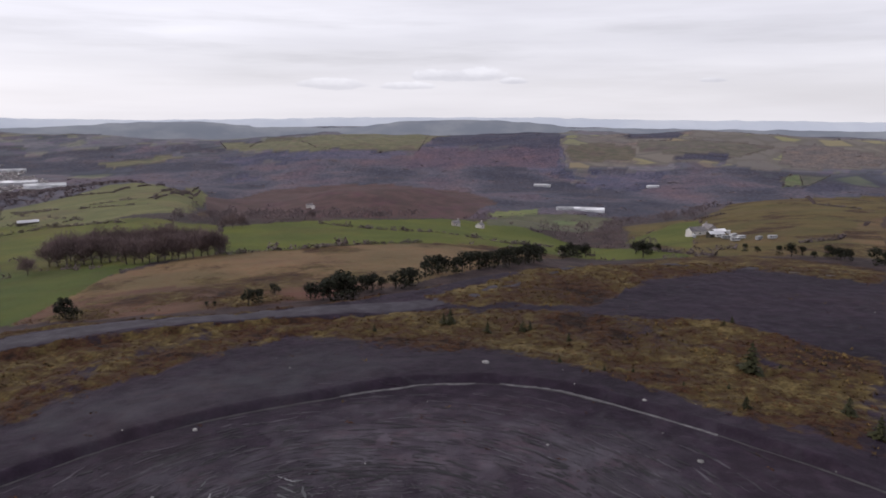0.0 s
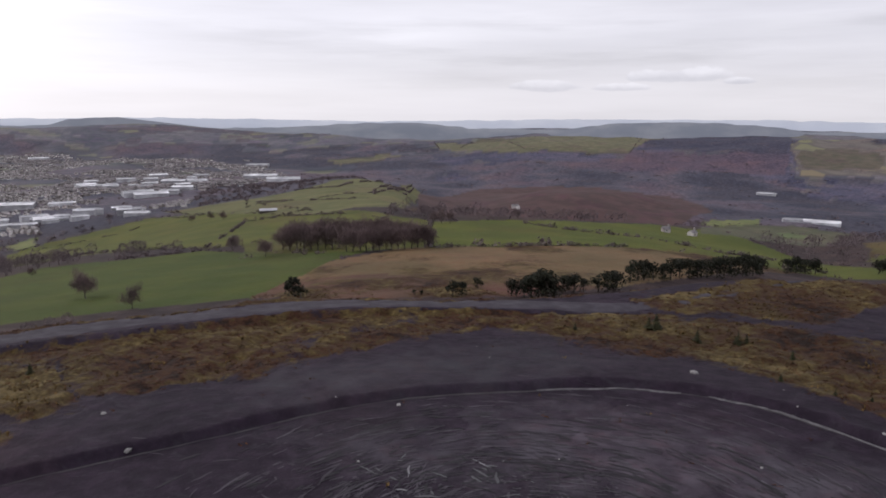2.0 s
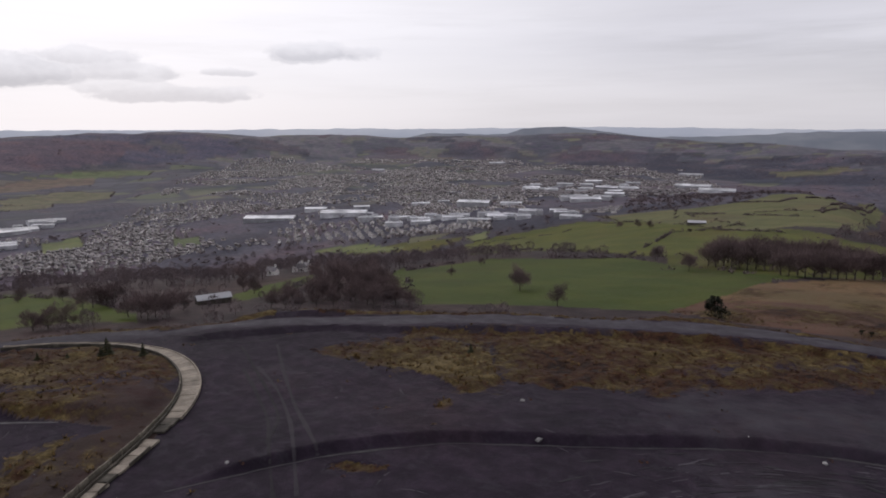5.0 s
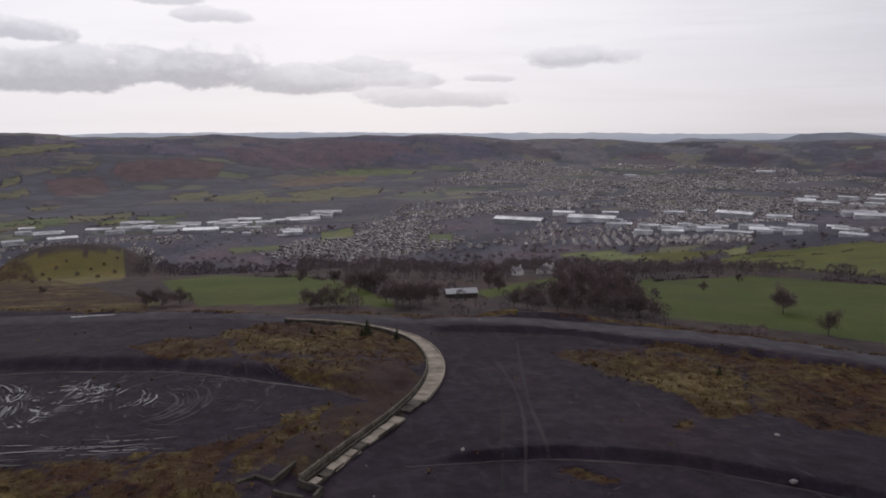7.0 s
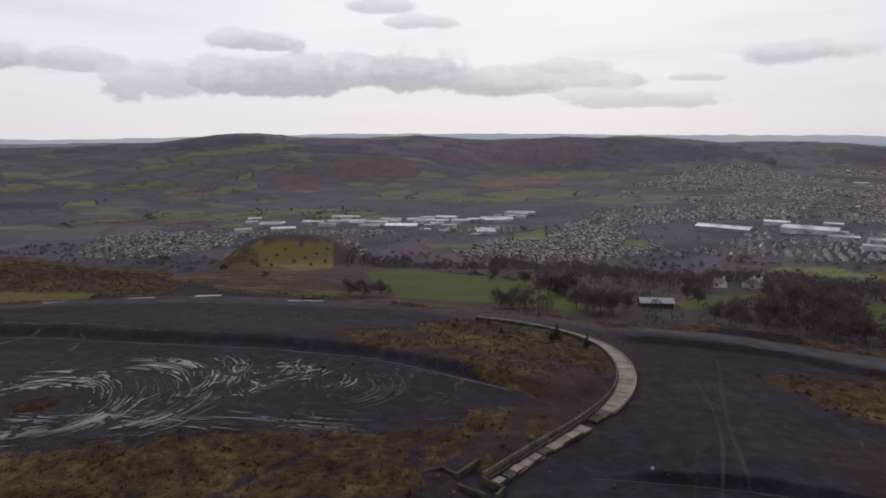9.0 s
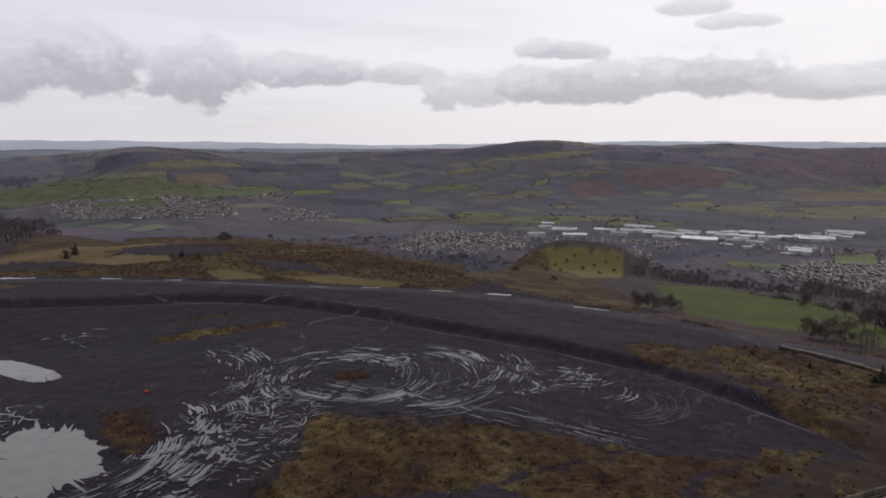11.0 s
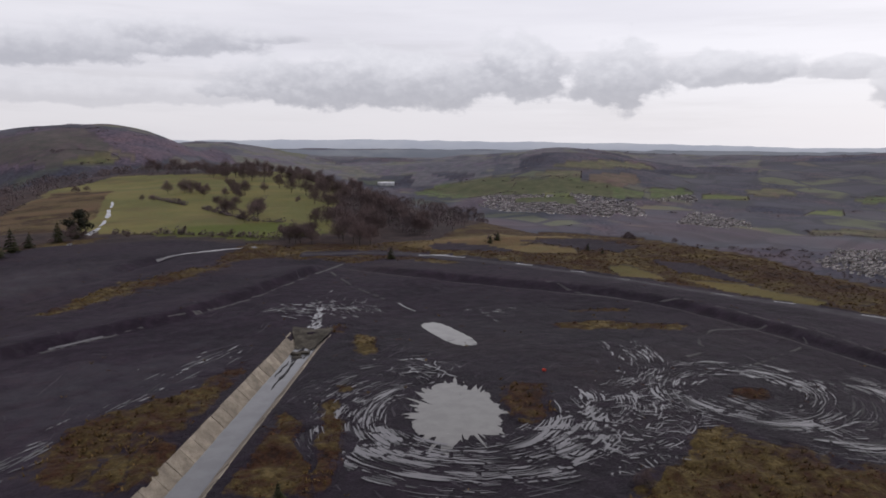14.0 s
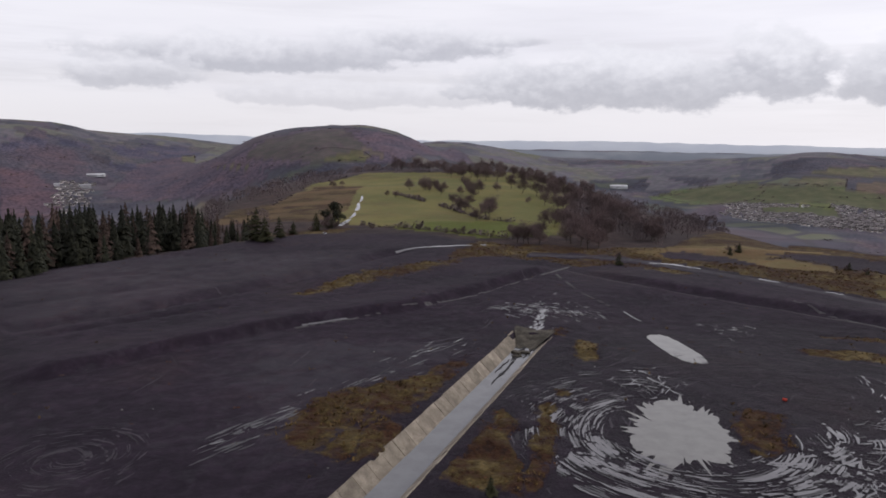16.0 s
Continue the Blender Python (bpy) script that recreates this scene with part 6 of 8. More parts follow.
plant("pine", [(-32.0, 168.4, 5.0), (-27.8, 166.1, 6.0), (-25.9, 165.4, 7.4), (-23.9, 165.3, 8.1), (-22.3, 167.8, 5.7), (-21.3, 176.9, 4.9), (-18.4, 176.9, 5.3), (-10.5, 185.0, 5.5), (-8.4, 187.0, 5.2), (-3.2, 208.4, 6.6), (-1.5, 210.5, 6.3), (6.3, 219.3, 7.4), (4.4, 215.6, 5.5), (12.0, 229.3, 6.3), (14.8, 230.9, 6.4), (17.8, 235.2, 6.0), (21.2, 238.2, 7.6), (23.9, 241.9, 7.2), (28.1, 250.4, 7.4), (31.4, 257.2, 8.2), (35.7, 265.4, 7.9), (39.2, 274.2, 6.4)])
plant("pine", [(55.0, 312.3, 6.6), (60.1, 322.0, 7.5), (65.3, 329.2, 7.0), (71.1, 338.3, 7.9), (98.8, 348.1, 7.3), (95.3, 322.8, 8.9), (104.3, 342.2, 5.8), (108.9, 343.4, 5.1), (134.7, 303.1, 3.8), (142.5, 277.4, 6.4), (148.6, 280.3, 4.1), (156.0, 274.8, 5.2), (156.5, 269.4, 5.7), (157.9, 266.1, 5.6), (164.7, 257.3, 7.1), (168.3, 257.8, 5.5), (149.1, 272.5, 3.5), (136.6, 295.0, 3.1), (140.7, 284.2, 4.2)])
plant("pine", [(-86.5, 152.9, 5.6), (-88.7, 153.9, 3.6), (-84.2, 152.1, 3.9), (-47.4, 163.5, 4.6), (-45.2, 164.5, 3.9), (-43.9, 175.6, 3.4), (-57.3, 162.0, 1.4), (-55.1, 161.6, 1.4)])
plant("spruce", [(35.0, 74.0, 3.6), (1.2, 91.2, 2.4), (0.3, 91.8, 1.6), (6.1, 87.9, 1.5), (10.8, 88.2, 1.7), (11.8, 88.3, 1.5), (16.2, 84.0, 1.3), (-8.9, 88.1, 0.9), (13.6, 75.1, 0.9), (18.0, 72.0, 0.8), (39.1, 61.9, 2.1), (39.0, 56.9, 2.3), (29.6, 62.7, 1.4), (25.5, 68.4, 0.8), (38.1, 89.6, 1.2), (40.0, 91.5, 1.1), (21.2, 72.1, 0.8), (30.2, 68.3, 0.8), (38.6, 74.5, 0.8)])
plant("spruce", [(-90.0, 18.4, 2.5), (-89.9, 17.6, 1.5), (-87.8, 22.0, 1.7), (-93.2, 11.3, 1.1), (-62.2, 53.7, 1.4), (-71.1, 46.8, 0.7), (-91.9, 14.3, 0.7)])
plant("spruce", [(-18.2, -47.8, 1.6), (-113.6, -139.9, 2.2), (-118.2, -142.4, 2.6), (-125.4, -116.6, 2.0), (-124.8, -111.3, 1.4), (-79.7, -133.9, 2.8)])
plant("shrub", [(-1177.3, -977.3, 17.9), (-1168.0, -981.0, 12.7), (-1177.2, -965.8, 12.7), (-118.9, -143.9, 1.8), (-116.1, -143.5, 1.7), (-125.2, -116.8, 1.3), (-126.5, -113.2, 1.4), (-83.9, -141.4, 1.8), (-1213.6, -886.8, 11.3), (-49.8, -22.3, 1.6), (-43.3, -33.1, 1.5), (-291.2, -83.3, 3.3), (-252.5, -57.1, 2.4)])
plant("spruce", [(-27.0, -265.3, 7.0), (-33.4, -273.5, 6.3), (-3.6, -189.2, 8.5), (-5.7, -186.1, 6.6), (-1.8, -241.6, 7.8), (-9.7, -193.5, 5.7), (-17.8, -255.7, 5.0)])
plant("shrub", [(-373.6, -91.4, 2.2), (-371.8, -83.3, 1.9), (-377.9, -78.4, 1.9), (-369.3, -67.7, 2.2), (-376.9, -62.8, 1.9), (-384.9, -57.8, 1.6), (-377.2, -52.1, 2.2), (-312.8, -74.1, 1.8), (-383.7, -74.8, 1.6), (-326.1, -70.6, 1.9), (-395.8, -52.9, 1.7), (-358.9, -57.0, 2.1)])
plant("pine", [(-33.3, 169.1, 4.0), (-29.8, 167.3, 5.4), (-25.6, 169.3, 6.9), (-23.7, 172.2, 5.5), (-20.5, 180.2, 4.6), (-16.3, 180.2, 3.8), (-12.8, 183.3, 4.7), (-9.5, 190.5, 5.3), (-5.3, 202.2, 5.2), (1.2, 214.1, 5.9), (9.1, 225.5, 6.7), (13.5, 235.4, 6.0), (19.9, 242.7, 6.7), (26.5, 251.4, 6.9), (33.5, 263.3, 7.2), (38.4, 276.5, 7.0)])
plant("pine", [(57.8, 321.0, 5.4), (64.2, 333.4, 6.3), (69.6, 339.7, 6.5), (101.7, 353.2, 6.0), (100.4, 334.0, 6.3), (158.5, 275.1, 4.1), (159.5, 271.7, 4.6), (160.1, 266.0, 3.9)])
plant("bare_tree", [(-179.8, -561.3, 9.3), (-198.6, -561.4, 8.0), (-190.8, -568.9, 11.4), (-201.6, -558.9, 10.9), (-200.3, -551.6, 7.9), (-173.6, -573.6, 9.8), (-177.2, -596.3, 7.8), (-207.6, -537.0, 9.2), (-183.1, -567.2, 11.3), (-182.0, -568.0, 11.3), (-225.5, -556.3, 11.1), (-197.6, -570.8, 11.5)])
plant("bare_tree", [(-240.2, -458.9, 10.6), (-209.1, -500.5, 12.2), (-209.8, -495.6, 11.7), (-210.8, -486.4, 12.0), (-245.7, -458.6, 10.7), (-216.7, -468.7, 8.4), (-223.0, -457.5, 11.2), (-211.5, -475.9, 11.8), (-217.0, -459.7, 11.2), (-215.5, -472.8, 10.1), (-212.4, -470.8, 10.5), (-221.6, -460.0, 8.3), (-221.6, -460.0, 11.2), (-240.0, -455.8, 10.1)])
plant("bare_tree", [(-117.5, -417.1, 6.1), (-113.1, -432.2, 6.2), (-136.7, -408.0, 7.2), (-138.7, -398.8, 9.1), (-113.8, -431.1, 9.3), (-138.4, -420.0, 6.3), (-123.3, -421.0, 6.2), (-118.8, -440.8, 7.4), (-119.8, -424.1, 6.5), (-139.9, -427.7, 9.2)])
plant("bare_tree", [(-101.5, -321.6, 8.0), (-114.2, -309.0, 7.7), (-112.9, -309.8, 8.7), (-102.8, -320.6, 7.2), (-103.1, -314.3, 6.6)])
plant("bare_tree", [(-153.8, -319.9, 9.9), (-185.9, -345.2, 11.3), (-142.1, -285.2, 6.5), (-196.6, -391.5, 12.2), (-120.0, -263.2, 6.6), (-156.9, -320.4, 9.6), (-173.3, -343.9, 9.5), (-155.5, -339.6, 9.1), (-154.1, -304.2, 8.1), (-171.0, -336.0, 11.1), (-178.4, -386.2, 11.4), (-144.7, -285.2, 7.6)])
plant("bare_tree", [(-171.7, -302.9, 9.8), (-142.5, -217.8, 9.1), (-170.9, -300.3, 11.4), (-173.0, -308.0, 12.3), (-161.7, -270.8, 9.2), (-148.4, -232.6, 7.3), (-175.8, -320.4, 10.2), (-166.6, -286.9, 11.5), (-167.4, -287.0, 9.4), (-142.1, -215.7, 7.5), (-162.0, -270.8, 9.4), (-141.5, -213.7, 7.7), (-173.4, -310.5, 10.6), (-167.4, -287.0, 12.1), (-150.2, -238.5, 7.5), (-140.0, -209.9, 6.3), (-161.1, -268.7, 11.7), (-171.7, -302.9, 12.7), (-175.6, -318.1, 13.5), (-158.0, -258.3, 9.1), (-173.0, -308.0, 13.1), (-142.5, -217.8, 9.5), (-142.3, -215.6, 7.1), (-172.6, -307.9, 12.0)])
plant("bare_tree", [(-105.3, -232.8, 6.3), (-104.2, -233.8, 5.4), (-101.6, -230.8, 6.0)])
plant("pine", [(-36.4, -288.8, 9.1), (-33.5, -283.6, 6.8), (-38.0, -284.0, 6.4)])

plant("bare_tree", [(-156.3, -714.1, 15.0), (-159.0, -696.1, 11.9), (-162.5, -672.7, 9.6), (-171.6, -688.0, 14.8), (-171.7, -662.1, 10.6), (-178.2, -660.4, 10.9), (-180.8, -643.8, 13.7), (-183.2, -625.9, 13.1), (-193.1, -629.4, 9.5), (-197.9, -618.2, 13.3), (-206.6, -623.4, 9.7), (-215.3, -624.8, 10.2), (-216.4, -614.2, 13.8), (-220.5, -612.1, 10.7), (-228.3, -619.1, 12.8), (-234.6, -613.4, 11.9), (-229.5, -587.9, 9.9), (-231.7, -572.9, 10.6), (-242.2, -577.5, 8.6), (-248.1, -575.0, 9.2), (-246.9, -558.1, 8.7), (-245.8, -545.7, 9.4), (-249.5, -535.8, 9.5)])

def plantation():
    rnd = random.Random(8)
    out = []
    while len(out) < 270:
        a = rnd.uniform(179, 206)
        r0 = float(ring(EDGE, np.array([a]), 1)[0])
        r = r0 + rnd.uniform(3, 80)
        x, y = -math.sin(math.radians(a)) * r, math.cos(math.radians(a)) * r
        if all((x - p) ** 2 + (y - q) ** 2 > 5 for p, q, _ in out):
            z = ground_at(x, y)
            top = 28 - r * math.tan(math.radians(rnd.uniform(5.2, 6.9)))
            if r - r0 < 14:
                top -= rnd.uniform(2, 5)
            h = min(max(top - z, 3.0), 20) * (0.6 if a < 183 else 1)
            out.append((round(x, 1), round(y, 1), h))
    plant("conifer", out)


plantation()


def cover_at(x, y):
    r = np.hypot(x, y)
    az = np.degrees(np.arctan2(-x, y))
    az = np.where(az < -100, az + 360, az)
    re = ring(EDGE, az, 1)
    mask, _ = cover_masks(x, y, r, re)
    return mask, r, az, re


def wood_template(blades, seed, lo=0.07, hi=0.16, thin=0.6):
    """A rough crown of twig sprays over a stem, 1 wide and 1 high."""
    rnd = random.Random(seed)
    v, t = [(-0.02, 0, 0), (0.02, 0, 0), (0, 0, 0.7), (0, -0.02, 0), (0, 0.02, 0)], [(0, 1, 2), (3, 4, 2)]
    for i in range(blades):
        a, e = rnd.uniform(0, 6.28), math.asin(rnd.uniform(-0.75, 1.0))
        d = Vector((math.cos(a) * math.cos(e), math.sin(a) * math.cos(e), math.sin(e)))
        lump = 0.82 + 0.18 * math.sin(3 * a + seed) * math.cos(2.3 * e)
        c = Vector((0, 0, 0.50)) + Vector((d.x * 0.44, d.y * 0.44, d.z * 0.46)) * lump * rnd.uniform(0.45, 1.0) ** 0.6
        u = d.orthogonal().normalized()
        u.rotate(Matrix.Rotation(rnd.uniform(0, 6.28), 3, d))
        w = d.cross(u)
        s = rnd.uniform(lo, hi)
        if thin < 0.5:      # fine sprays that point outwards
            u = (d + Vector((rnd.gauss(0, 0.5), rnd.gauss(0, 0.5), rnd.gauss(0.3, 0.4)))).normalized()
            w = u.orthogonal().normalized()
            w.rotate(Matrix.Rotation(rnd.uniform(0, 6.28), 3, u))
        k = len(v)
        v += [tuple(c + u * s), tuple(c + w * s * thin - d * s * 0.6), tuple(c - u * s + d * s * 0.6)]
        t.append((k, k + 1, k + 2))
    return v, t


def woodland():
    rng = np.random.default_rng(4)

    def ringed(lo, hi, n):
        a = rng.uniform(-44, 206, n)
        r = np.sqrt(rng.uniform(lo * lo, hi * hi, n))
        return -np.sin(np.radians(a)) * r, np.cos(np.radians(a)) * r

    sets = []
    for lo, hi, n, blades, wide, tall, lab in ((150, 460, 3400, 380, 7.5, 8.0, "bare purple-brown woodland on the slope below the tip"),
                                          (460, 800, 5200, 70, 9.5, 8.5, "leafless woods falling towards the valley"),
                                          (800, 1500, 11000, 26, 13, 8.0, "leafless winter woods across the lower slopes"),
                                          (1500, 4300, 6000, 16, 34, 6.5, "distant winter woods on the valley sides")):
        x, y = ringed(lo, hi, n)
        mask, r, az, re = cover_at(x, y)
        keep = (mask[:, 2] > 0.5) | ((mask[:, 3] > 0.5) & (fbm(x / 260, y / 260, 3, 90) > 0.10))
        keep &= r > re + np.where((az > 112) & (az < 146), 75, 42)
        keep &= (r > 340) | ((az > 46) & (az < 84)) | ((az > 138) & (az < 166)) | (az > 176)
        keep &= (r > 430) | (az < 84) | (az > 138) | ((r > 345) & (((az > 91) & (az < 96)) | ((az > 105) & (az < 112))))
        keep &= (r > 620) | (r < 425) | (az < 96) | (az > 105)
        keep &= fbm(x / 70, y / 70, 2, 33) > np.where(r < 330, -0.02, -0.28)
        if TOWNS:
            for pts in TOWNS:
                keep &= ~(inside(x, y, pts) & (rng.uniform(0, 1, n) > 0.07))
        x, y, r = x[keep], y[keep], r[keep]
        z = ground_height(x, y)
        k = len(x)
        s = rng.uniform(0.7, 1.2, k) * np.where(r < 260, 0.62, 1.0)
        places = np.stack([x, y, z - np.where(r > 1500, 3.0, 0.3), wide * s, tall * s * rng.uniform(0.8, 1.15, k), rng.uniform(0, 6.28, k)], -1)
        v, t = wood_template(blades, int(lo), *((0.03, 0.06, 0.11) if lo < 300 else (0.05, 0.11, 0.35) if lo < 700 else (0.07, 0.16, 0.6)))
        ob = new("woodland", scatter_mesh("woodland", v, t, places, TWIGS_WOOD))
        tagged(ob, lab, "woodland", kind="stuff")


def hedges():
    """Hedge lines along the sides of the painted pastures, of bushes and thorn trees."""
    rng = np.random.default_rng(12)
    pts = []
    for cover, colour, poly in AREAS:
        if cover != "field" or colour[1] < colour[0] * 0.95:
            continue
        for (ax, ay), (bx, by) in zip(poly, poly[1:] + poly[:1]):
            length = math.hypot(bx - ax, by - ay)
            if length > 900 or min(math.hypot(ax, ay), math.hypot(bx, by)) < 215 or rng.uniform() < 0.42:
                continue
            n = int(length / 2.8)
            u = rng.uniform(0, 1, n)
            pts.append(np.stack([ax + (bx - ax) * u + rng.normal(0, 0.8, n), ay + (by - ay) * u + rng.normal(0, 0.8, n)], -1))
    for line, height in HEDGE_LINES:
        for (ax, ay), (bx, by) in zip(line, line[1:]):
            n = int(math.hypot(bx - ax, by - ay) / 0.8)
            u = rng.uniform(0, 1, n)
            pts.append(np.stack([ax + (bx - ax) * u + rng.normal(0, 0.4, n), ay + (by - ay) * u + rng.normal(0, 0.4, n)], -1))
    p = np.concatenate(pts)
    p = p[fbm(p[:, 0] / 30, p[:, 1] / 30, 2, 3) > -0.12]
    z = ground_height(p[:, 0], p[:, 1])
    k = len(p)
    s = rng.gamma(4, 0.25, k)
    v, t = wood_template(20, 5, 0.08, 0.2)
    grown = 1 + 0.8 * smooth(700, 1600, np.hypot(p[:, 0], p[:, 1]))
    places = np.stack([p[:, 0], p[:, 1], z - 0.3, 2.2 * s * grown, 1.5 * s * grown, rng.uniform(0, 6.28, k)], -1)
    tagged(new("hedgerow", scatter_mesh("hedgerow", v, t, places, TWIGS_WOOD)), "straggling leafless hedges between the pastures", "hedge", kind="stuff")


def moor_growth():
    rng = np.random.default_rng(6)
    n = 120000
    a = rng.uniform(-40, 200, n)
    r = np.sqrt(rng.uniform(44 ** 2, 185 ** 2, n))
    x, y = -np.sin(np.radians(a)) * r, np.cos(np.radians(a)) * r
    mask, rr, az, re = cover_at(x, y)
    moor = mask[:, 0] + rng.normal(0, 0.15, n) > 0.46
    moor &= rng.uniform(0, 1, n) < 0.7
    sparse = (~moor) & (rr < re) & (rng.uniform(0, 1, n) < 0.006)
    lift = tussock_lift(x, y, mask[:, 0])[moor | sparse]
    x, y = x[moor | sparse], y[moor | sparse]
    d, _ = line_distance(x, y, CURVE)
    across, along = drain_place(x, y)
    ok = (np.abs(d) > 2.4) & ((np.abs(across) > 3.2) | (along > DRAIN_LENGTH + 1))
    x, y = x[ok], y[ok]
    z = ground_height(x, y) + lift[ok]
    pick = fbm(x / 9, y / 9, 4, 44) + rng.normal(0, 0.10, len(x)) > np.where(y > 30, 0.15, -0.03)
    v, t = [], []
    rnd = random.Random(2)
    for i in range(9):
        ang, lean = rnd.uniform(0, 6.28), rnd.uniform(0.15, 0.55)
        w = 0.09
        k = len(v)
        bx, by = math.cos(ang) * 0.15, math.sin(ang) * 0.15
        v += [(bx - math.sin(ang) * w, by + math.cos(ang) * w, 0), (bx + math.sin(ang) * w, by - math.cos(ang) * w, 0),
              (bx + math.cos(ang) * lean, by + math.sin(ang) * lean, rnd.uniform(0.7, 1.0))]
        t.append((k, k + 1, k + 2))
    k = pick.sum()
    places = np.stack([x[pick], y[pick], z[pick] - 0.02, rng.uniform(0.3, 0.8, k), rng.uniform(0.15, 0.42, k), rng.uniform(0, 6.28, k)], -1)
    tagged(new("tussock_grass", scatter_mesh("tussock_grass", v, t, places, TUFT)), "bleached ochre tussock grass growing over the shale", "grass", kind="stuff")
    v, t = wood_template(16, 9)
    v = [(a * 1.1, b * 1.1, max(c - 0.35, -0.05) * 1.5) for a, b, c in v]
    q = ~pick
    k = q.sum()
    places = np.stack([x[q], y[q], z[q] - 0.03, rng.uniform(0.4, 1.1, k), rng.uniform(0.18, 0.42, k), rng.uniform(0, 6.28, k)], -1)
    tagged(new("heather", scatter_mesh("heather", v, t, places, HEATHER)), "dark rust-brown heather and dead bracken in drifts", "heather", kind="stuff")



def hedge_line(pts, height=1.3):
    HEDGE_LINES.append((pts, height))


HEDGE_LINES = []
hedge_line([(-80, 405), (-45, 375), (-25, 359), (-1, 356), (33, 339), (76, 403)])
hedge_line([(-83, 253), (-67, 264), (-50, 271), (-29, 286), (-9, 300)])
hedge_line([(64, 341), (107, 370), (119, 293)])
hedge_line([(-328, 504), (-303, 504), (-291, 546)])
hedge_line([(-480, 854), (-384, 800), (-694, 1949)])
hedge_line([(-457, 724), (-334, 640), (-269, 624), (-346, 948)])
hedge_line([(-627, 472), (-468, 427), (-295, 326), (-220, 299)])
hedge_line([(-586, 535), (-526, 583), (-543, 664), (-453, 635)])
hedge_line([(-220, 299), (-267, 388), (-317, 485), (-290, 505), (-221, 470)])
hedge_line([(-434, 690), (-357, 658), (-288, 680), (-652, 1844)])
hedge_line([(-253, 170), (-274, 213), (-273, 248), (-251, 278), (-215, 291)])
hedge_line([(-46, -276), (-62, -266), (-77, -252), (-93, -234)])
hedge_line([(-91, -416), (-99, -346), (-101, -287), (-109, -273)])
hedge_line([(924, 1834), (320, 595), (320, 497)])
hedge_line([(124, 327), (146, 310), (195, 337), (265, 426)])
hedge_line([(149, 539), (210, 559), (276, 616)])
hedge_line([(-300, -23), (-328, 5), (-287, 33), (-237, 43), (-199, 50)])
woodland()
hedges()
moor_growth()

# ---- on the tip: drains, ponds, wheel ruts, the perimeter track ----
def along_drain(across, along, z):
    ux, uy = (DRAIN_END[0] - DRAIN_START[0]) / DRAIN_LENGTH, (DRAIN_END[1] - DRAIN_START[1]) / DRAIN_LENGTH
    return Vector((DRAIN_START[0] + ux * along - uy * across, DRAIN_START[1] + uy * along + ux * across, z))


def slab(corners, thick):
    """A slab with slightly broken edges on four corners, its underside set back along the normal."""
    bm = bmesh.new()
    top = [bm.verts.new(c) for c in corners]
    n = (corners[1] - corners[0]).cross(corners[3] - corners[0]).normalized()
    low = [bm.verts.new(c - n * thick) for c in corners]
    bm.faces.new(top)
    bm.faces.new(low[::-1])
    for i in range(4):
        j = (i + 1) % 4
        bm.faces.new((top[i], low[i], low[j], top[j]))
    edges = [e for e in bm.edges if e.verts[0] in top and e.verts[1] in top]
    bmesh.ops.bevel(bm, geom=edges, offset=0.03, segments=1, affect="EDGES")
    return bm


